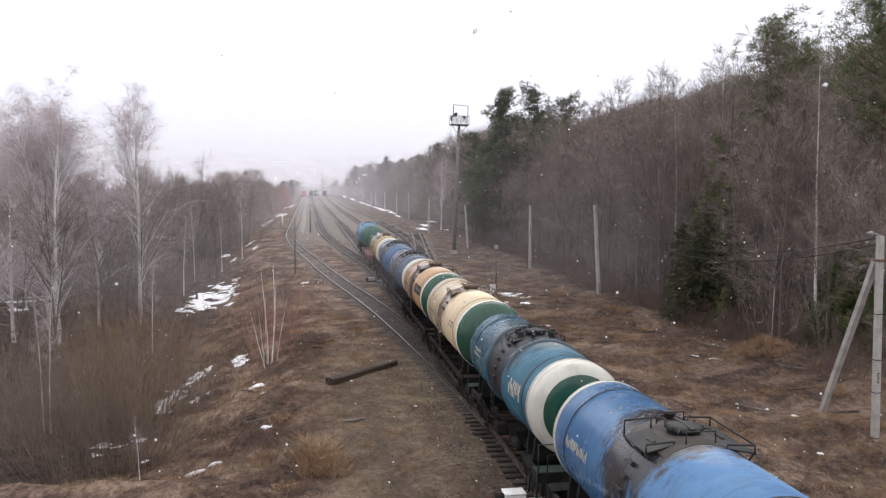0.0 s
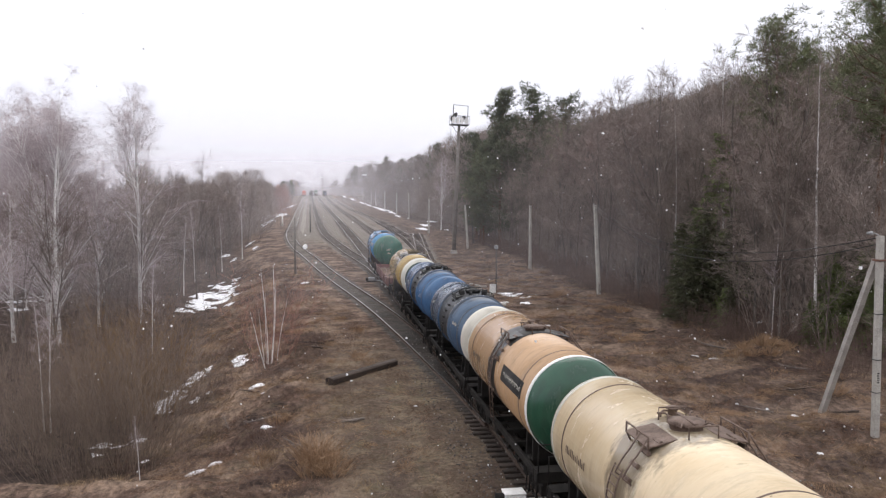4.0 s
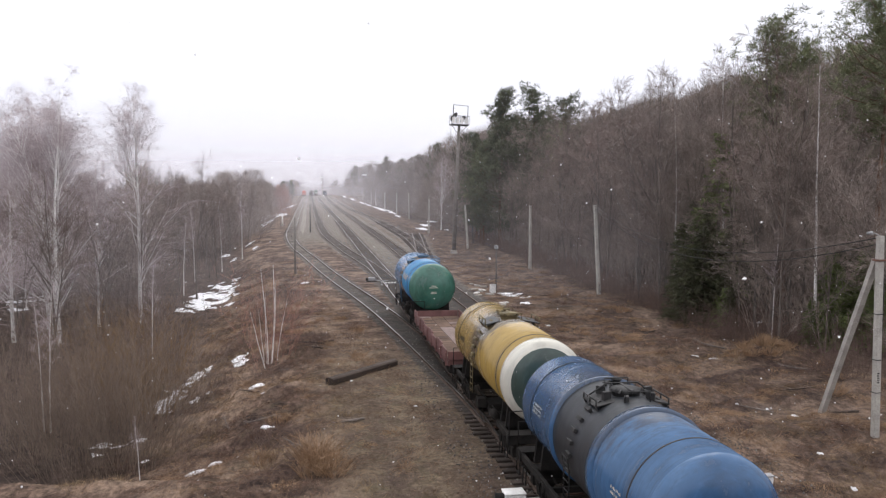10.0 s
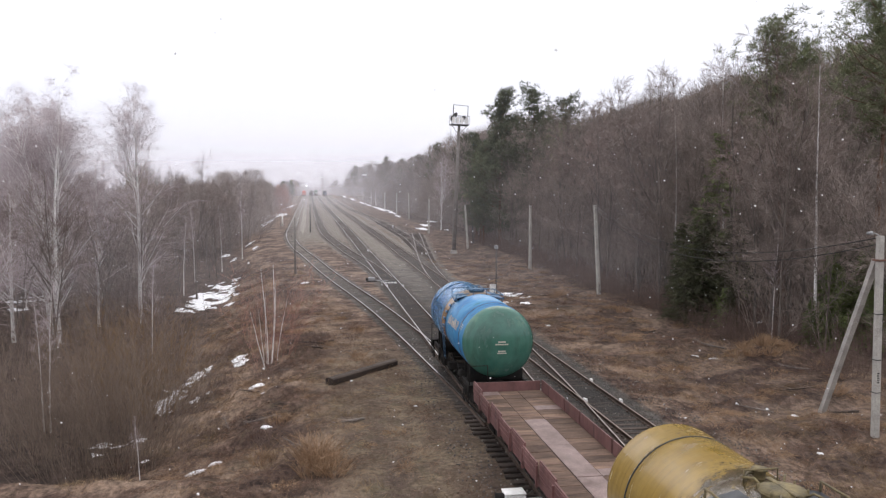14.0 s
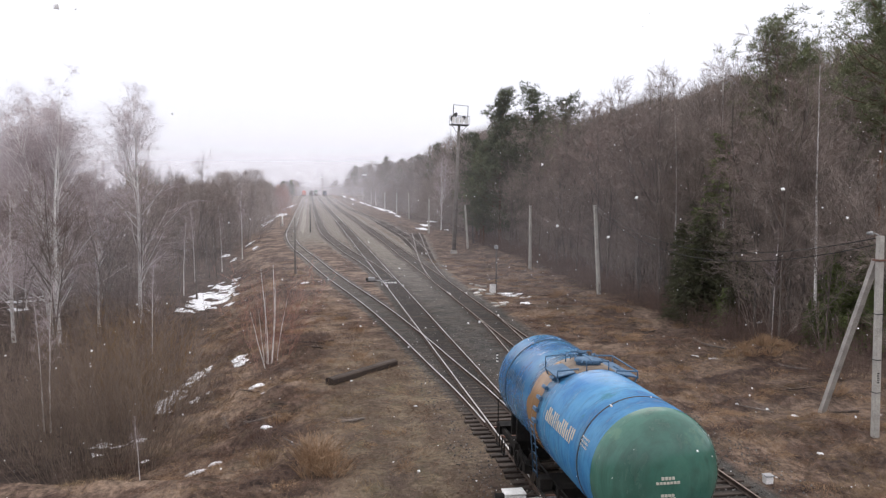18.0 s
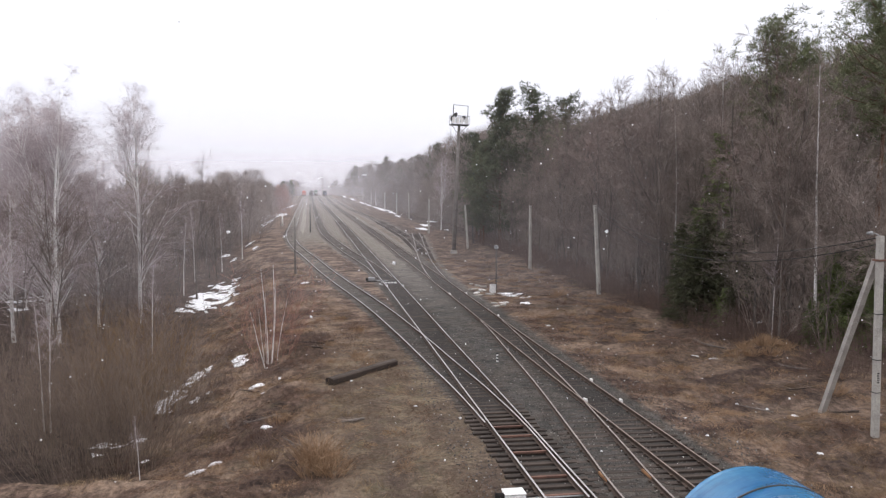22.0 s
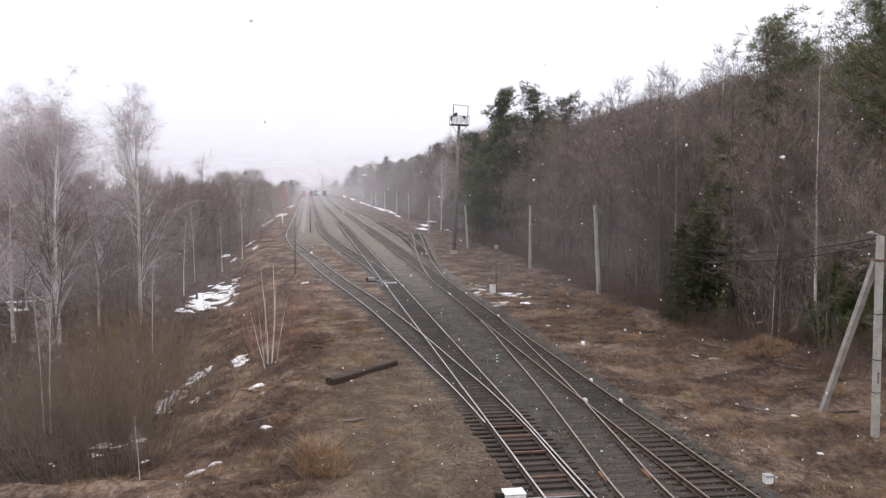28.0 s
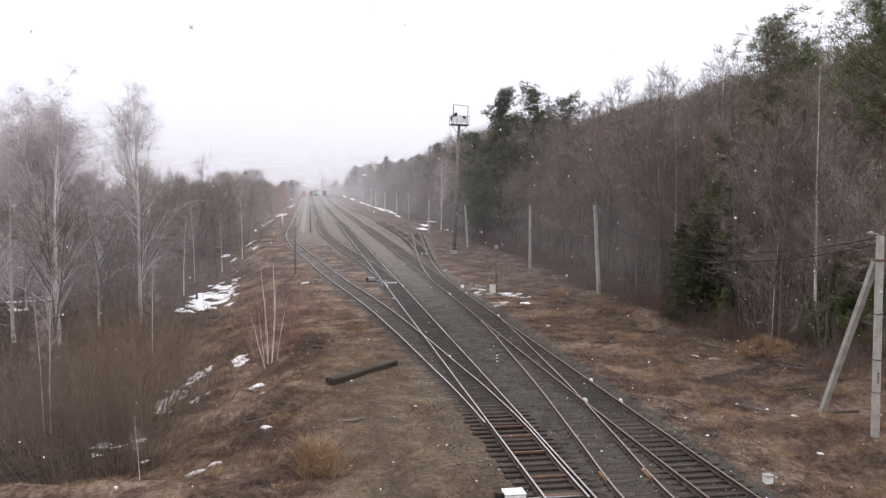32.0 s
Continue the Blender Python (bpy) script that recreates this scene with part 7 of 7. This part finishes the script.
for x, y in ((16.1, 81.5), (16.5, 80.3), (16.9, 79.4), (15.4, 77.0), (15.8, 75.6), (15.2, 74.3), (16.3, 73.6), (15.0, 72.6), (16.2, 76.6), (15.3, 67.3), (15.9, 66.4), (16.3, 67.9), (15.1, 65.6), (17.8, 79.0)):
    w, d = rnd.uniform(0.4, 0.85), rnd.uniform(0.2, 0.38)
    ob = solid("concrete_slab", Build().box(-w / 2, w / 2, -d / 2, d / 2, 0, 0.12, 0.015), CONCRETE if rnd.random() < 0.75 else WHITE_PAINT, "broken pale concrete slab lying by the track", "slab", "broken slabs")
    ob.matrix_basis = pose(x, y, ground_z(x, y), rnd.uniform(-5, 5), rnd.uniform(-8, 8), rnd.uniform(-30, 30))


def baulk():
    """The old timber lying in the grass."""
    p, q = Vector((0.75, 40.9, -0.05)), Vector((4.45, 44.9, -0.05))
    b = Build()
    n = 14
    rings = []
    for i in range(n + 1):
        c = Vector((0, -2.73 + 5.46 * i / n, 0))
        w = 0.25 + 0.02 * noise.noise((i * 0.7, 1, 1))
        h = 0.17 + 0.03 * noise.noise((i * 0.9, 5, 1))
        rings += [tuple(c + Vector(v)) for v in ((-w, 0, -h), (w, 0, -h), (w + 0.01, 0, h * 0.6), (w * 0.7, 0, h), (-w * 0.6, 0, h * 1.05), (-w, 0, h * 0.7))]
    fs = [tuple(range(6)), tuple(range(6 * n, 6 * n + 6))[::-1]]
    for i in range(n):
        fs += [(i * 6 + k, (i + 1) * 6 + k, (i + 1) * 6 + (k + 1) % 6, i * 6 + (k + 1) % 6) for k in range(6)]
    ob = solid("timber_baulk", b.face_set(rings, fs), MUD, "old dark rotten timber lying in dry grass", "timber")
    mid = (p + q) / 2
    d = q - p
    ob.matrix_basis = Matrix.Translation((mid.x, mid.y, ground_z(mid.x, mid.y) + 0.14)) @ pose(0, 0, 0, 0, 0, -math.degrees(math.atan2(d.x, d.y)))


baulk()


def branch(x, y, length, turn, seed, dark=False):
    rnd = random.Random(seed)
    pts = bent(Vector((0, -length / 2, 0.05)), Vector((0, 1, 0.02)), length, 6, rnd, 0.1, 0.0)
    b = Build().tube(pts, [0.06, 0.055, 0.05, 0.042, 0.032, 0.022, 0.01], 5)
    t = thing("fallen_branch", Matrix.Translation((x, y, ground_z(x, y) + 0.02)) @ pose(0, 0, 0, 0, 0, turn), "fallen bare branch lying in dry grass", "branch", "fallen branches")
    part("limb", b, MUD if dark else BARK_GREY, t)
    tw = Build()
    for i in range(26):
        k = rnd.randrange(1, 6)
        d = turned((pts[k + 1] - pts[k]).normalized(), rnd, 20, 60)
        d.z = abs(d.z) * 0.6
        q = pts[k] + d * rnd.uniform(0.3, 0.9)
        sliver(tw, pts[k], q, 0.02, rnd)
    part("twig", tw, TWIG_BROWN, t)


rnd = random.Random(44)
for i, (x, y, l, a, dk) in enumerate(((-0.6, 51.0, 2.6, 70, True), (0.3, 52.0, 2.0, 100, True), (-0.2, 50.0, 2.2, 40, True), (-1.0, 46.3, 2.0, 75, False), (-2.4, 36.5, 1.8, 140, False), (-4.0, 38.0, 2.0, 20, False), (1.4, 34.0, 1.5, 110, False), (-0.5, 31.0, 1.8, 60, False), (-3.4, 44.0, 1.8, 50, True), (19.6, 73.0, 2.4, 80, True), (20.6, 70.5, 2.2, 110, True), (20.0, 64.0, 2.4, 60, False), (22.5, 52.0, 2.0, 120, True), (24.0, 46.0, 2.2, 30, False), (23.0, 35.0, 2.0, 80, True), (22.4, 31.0, 1.8, 100, True), (19.5, 33.0, 1.6, 40, False), (25.5, 39.0, 2.2, 70, False), (24.6, 95.5, 3.0, 85, True), (21.0, 97.0, 2.5, 60, False))):
    branch(x, y, l, a, 500 + i, dk)


# ---------------------------------------------------------------- rolling stock far down the line
def far_vehicle(name, label, category, table, y, body, roof, cab=False):
    t = thing(name, (along(table, y), y, rise(y)), label, category)
    part("body", Build().box(-1.45, 1.45, 0, 15.5, 1.25, 3.3, 0.12), body, t)
    part("roof", Build().box(-1.15, 1.15, 0.2, 15.3, 3.3, 4.05, 0.35), roof, t)
    part("underframe", Build().box(-1.4, 1.4, -0.1, 15.6, 0.85, 1.25, 0.04), STEEL_DARK, t)
    for yy in (2.2, 13.0):
        b = part("bogie", SIDE_FRAME_MESH, None, t)
        b.location = (0, yy, 0)
        for k in (-0.925, 0.925):
            w = part("wheelset", WHEELSET_MESH, None, b)
            w.location = (0, k, 0.475)
    part("coupler", Build().box(-0.2, 0.2, -0.6, 0.0, 0.9, 1.2, 0.03), STEEL_DARK, t)
    if cab:
        for x in (-0.72, 0.72):
            part("cab_window", Build().box(x - 0.5, x + 0.5, -0.02, 0.02, 2.35, 3.05, 0.01), GLASS_DARK, t)
            part("headlight", Build().lathe([(-0.06, 0.0), (-0.06, 0.16), (0.02, 0.16)], "y", (x, 0.0, 1.7), 12), WHITE_PAINT, t)
        part("white_stripe", Build().box(-1.46, 1.46, -0.012, 0.3, 1.9, 2.1), WHITE_PAINT, t)
    else:
        for x in (-0.9, 0.9):
            part("end_post", Build().box(x - 0.06, x + 0.06, -0.08, 0.0, 1.25, 3.3), roof, t)


far_vehicle("locomotive", "red diesel locomotive standing far off in the mist", "locomotive", SIDING, 585, LOCO_RED, LOCO_RED, True)
far_vehicle("freight_car", "dark freight car standing far off in the mist", "freight car", LOOP, 600, STEEL_DARK, STEEL_DARK)
far_vehicle("locomotive", "dark green locomotive standing far off in the mist", "locomotive", MAIN, 640, LOCO_GREEN, LOCO_GREEN, True)
far_vehicle("freight_car", "blue freight car standing far off in the mist", "freight car", EAST, 600, BLUE_LIGHT, BLUE_STEEL)


# ---------------------------------------------------------------- falling snow
def snowfall():
    rnd = random.Random(2024)
    vs, fs = [], []
    for i in range(6500):
        y = 3.0 + 45 * rnd.random()
        x = rnd.uniform(-16, 50)
        z = rnd.uniform(-4.0, 62.0)
        s = rnd.choice((0.009, 0.011, 0.013, 0.016, 0.022, 0.022, 0.03))
        n = len(vs)
        a = Vector((rnd.gauss(0, 1), rnd.gauss(0, 1), rnd.gauss(0, 1))).normalized()
        u = a.orthogonal().normalized()
        v = a.cross(u)
        c = Vector((x, y, z))
        vs += [tuple(c + a * s), tuple(c - a * s * 0.7), tuple(c + u * s), tuple(c - u * s), tuple(c + v * s * 1.3), tuple(c - v * s)]
        fs += [tuple(n + k for k in q) for q in ((0, 2, 4), (0, 4, 3), (0, 3, 5), (0, 5, 2), (1, 4, 2), (1, 3, 4), (1, 5, 3), (1, 2, 5))]
    me = bpy.data.meshes.new("snowflakes")
    me.from_pydata(vs, [], fs)
    me.materials.append(FLAKE)
    return tagged(new("snowfall", me), "loose wet snowflakes falling through the air", "snow", kind="stuff")


SNOWFALL = snowfall()


# ---------------------------------------------------------------- what moves
# (seconds, y of the last car's middle): the train rolls towards the camera and slows down
RUN = [(0.0, 116.1), (1.0, 109.8), (2.0, 103.6), (3.0, 97.6), (4.0, 91.7), (5.0, 85.9), (6.0, 80.2), (7.0, 74.7), (8.0, 69.4), (9.0, 64.2), (10.0, 59.0), (11.0, 53.8), (12.0, 48.75), (13.0, 43.8), (14.0, 39.15), (15.0, 34.75), (16.0, 30.5), (17.0, 26.4), (18.0, 22.6), (19.0, 18.93), (20.0, 15.42), (21.0, 12.1), (22.0, 8.9), (23.0, 5.8), (24.0, 2.8), (26.0, -3.1), (28.0, -8.8), (30.0, -14.2), (32.0, -19.8)]


def run_at(t):
    return along(RUN, t)


def motions():
    times = [0.5 * i for i in range(65)]
    for car, ahead in CARS:
        walk(car, [(t, pose(8.0, run_at(t) - ahead, 0)) for t in times])
    ticks = [0.1 * i for i in range(321)]
    turns = [(t, math.degrees((RUN[0][1] - run_at(t)) / 0.475)) for t in ticks]
    for w, k in WHEELS:
        walk(w, [(t, pose(0, k, 0.475, a)) for t, a in turns])

    # the snow sinks and drifts at an even pace
    walk(SNOWFALL, [(float(t), pose(-0.45 * t, 0.1 * t, -1.45 * t)) for t in range(0, 33, 2)])


motions()
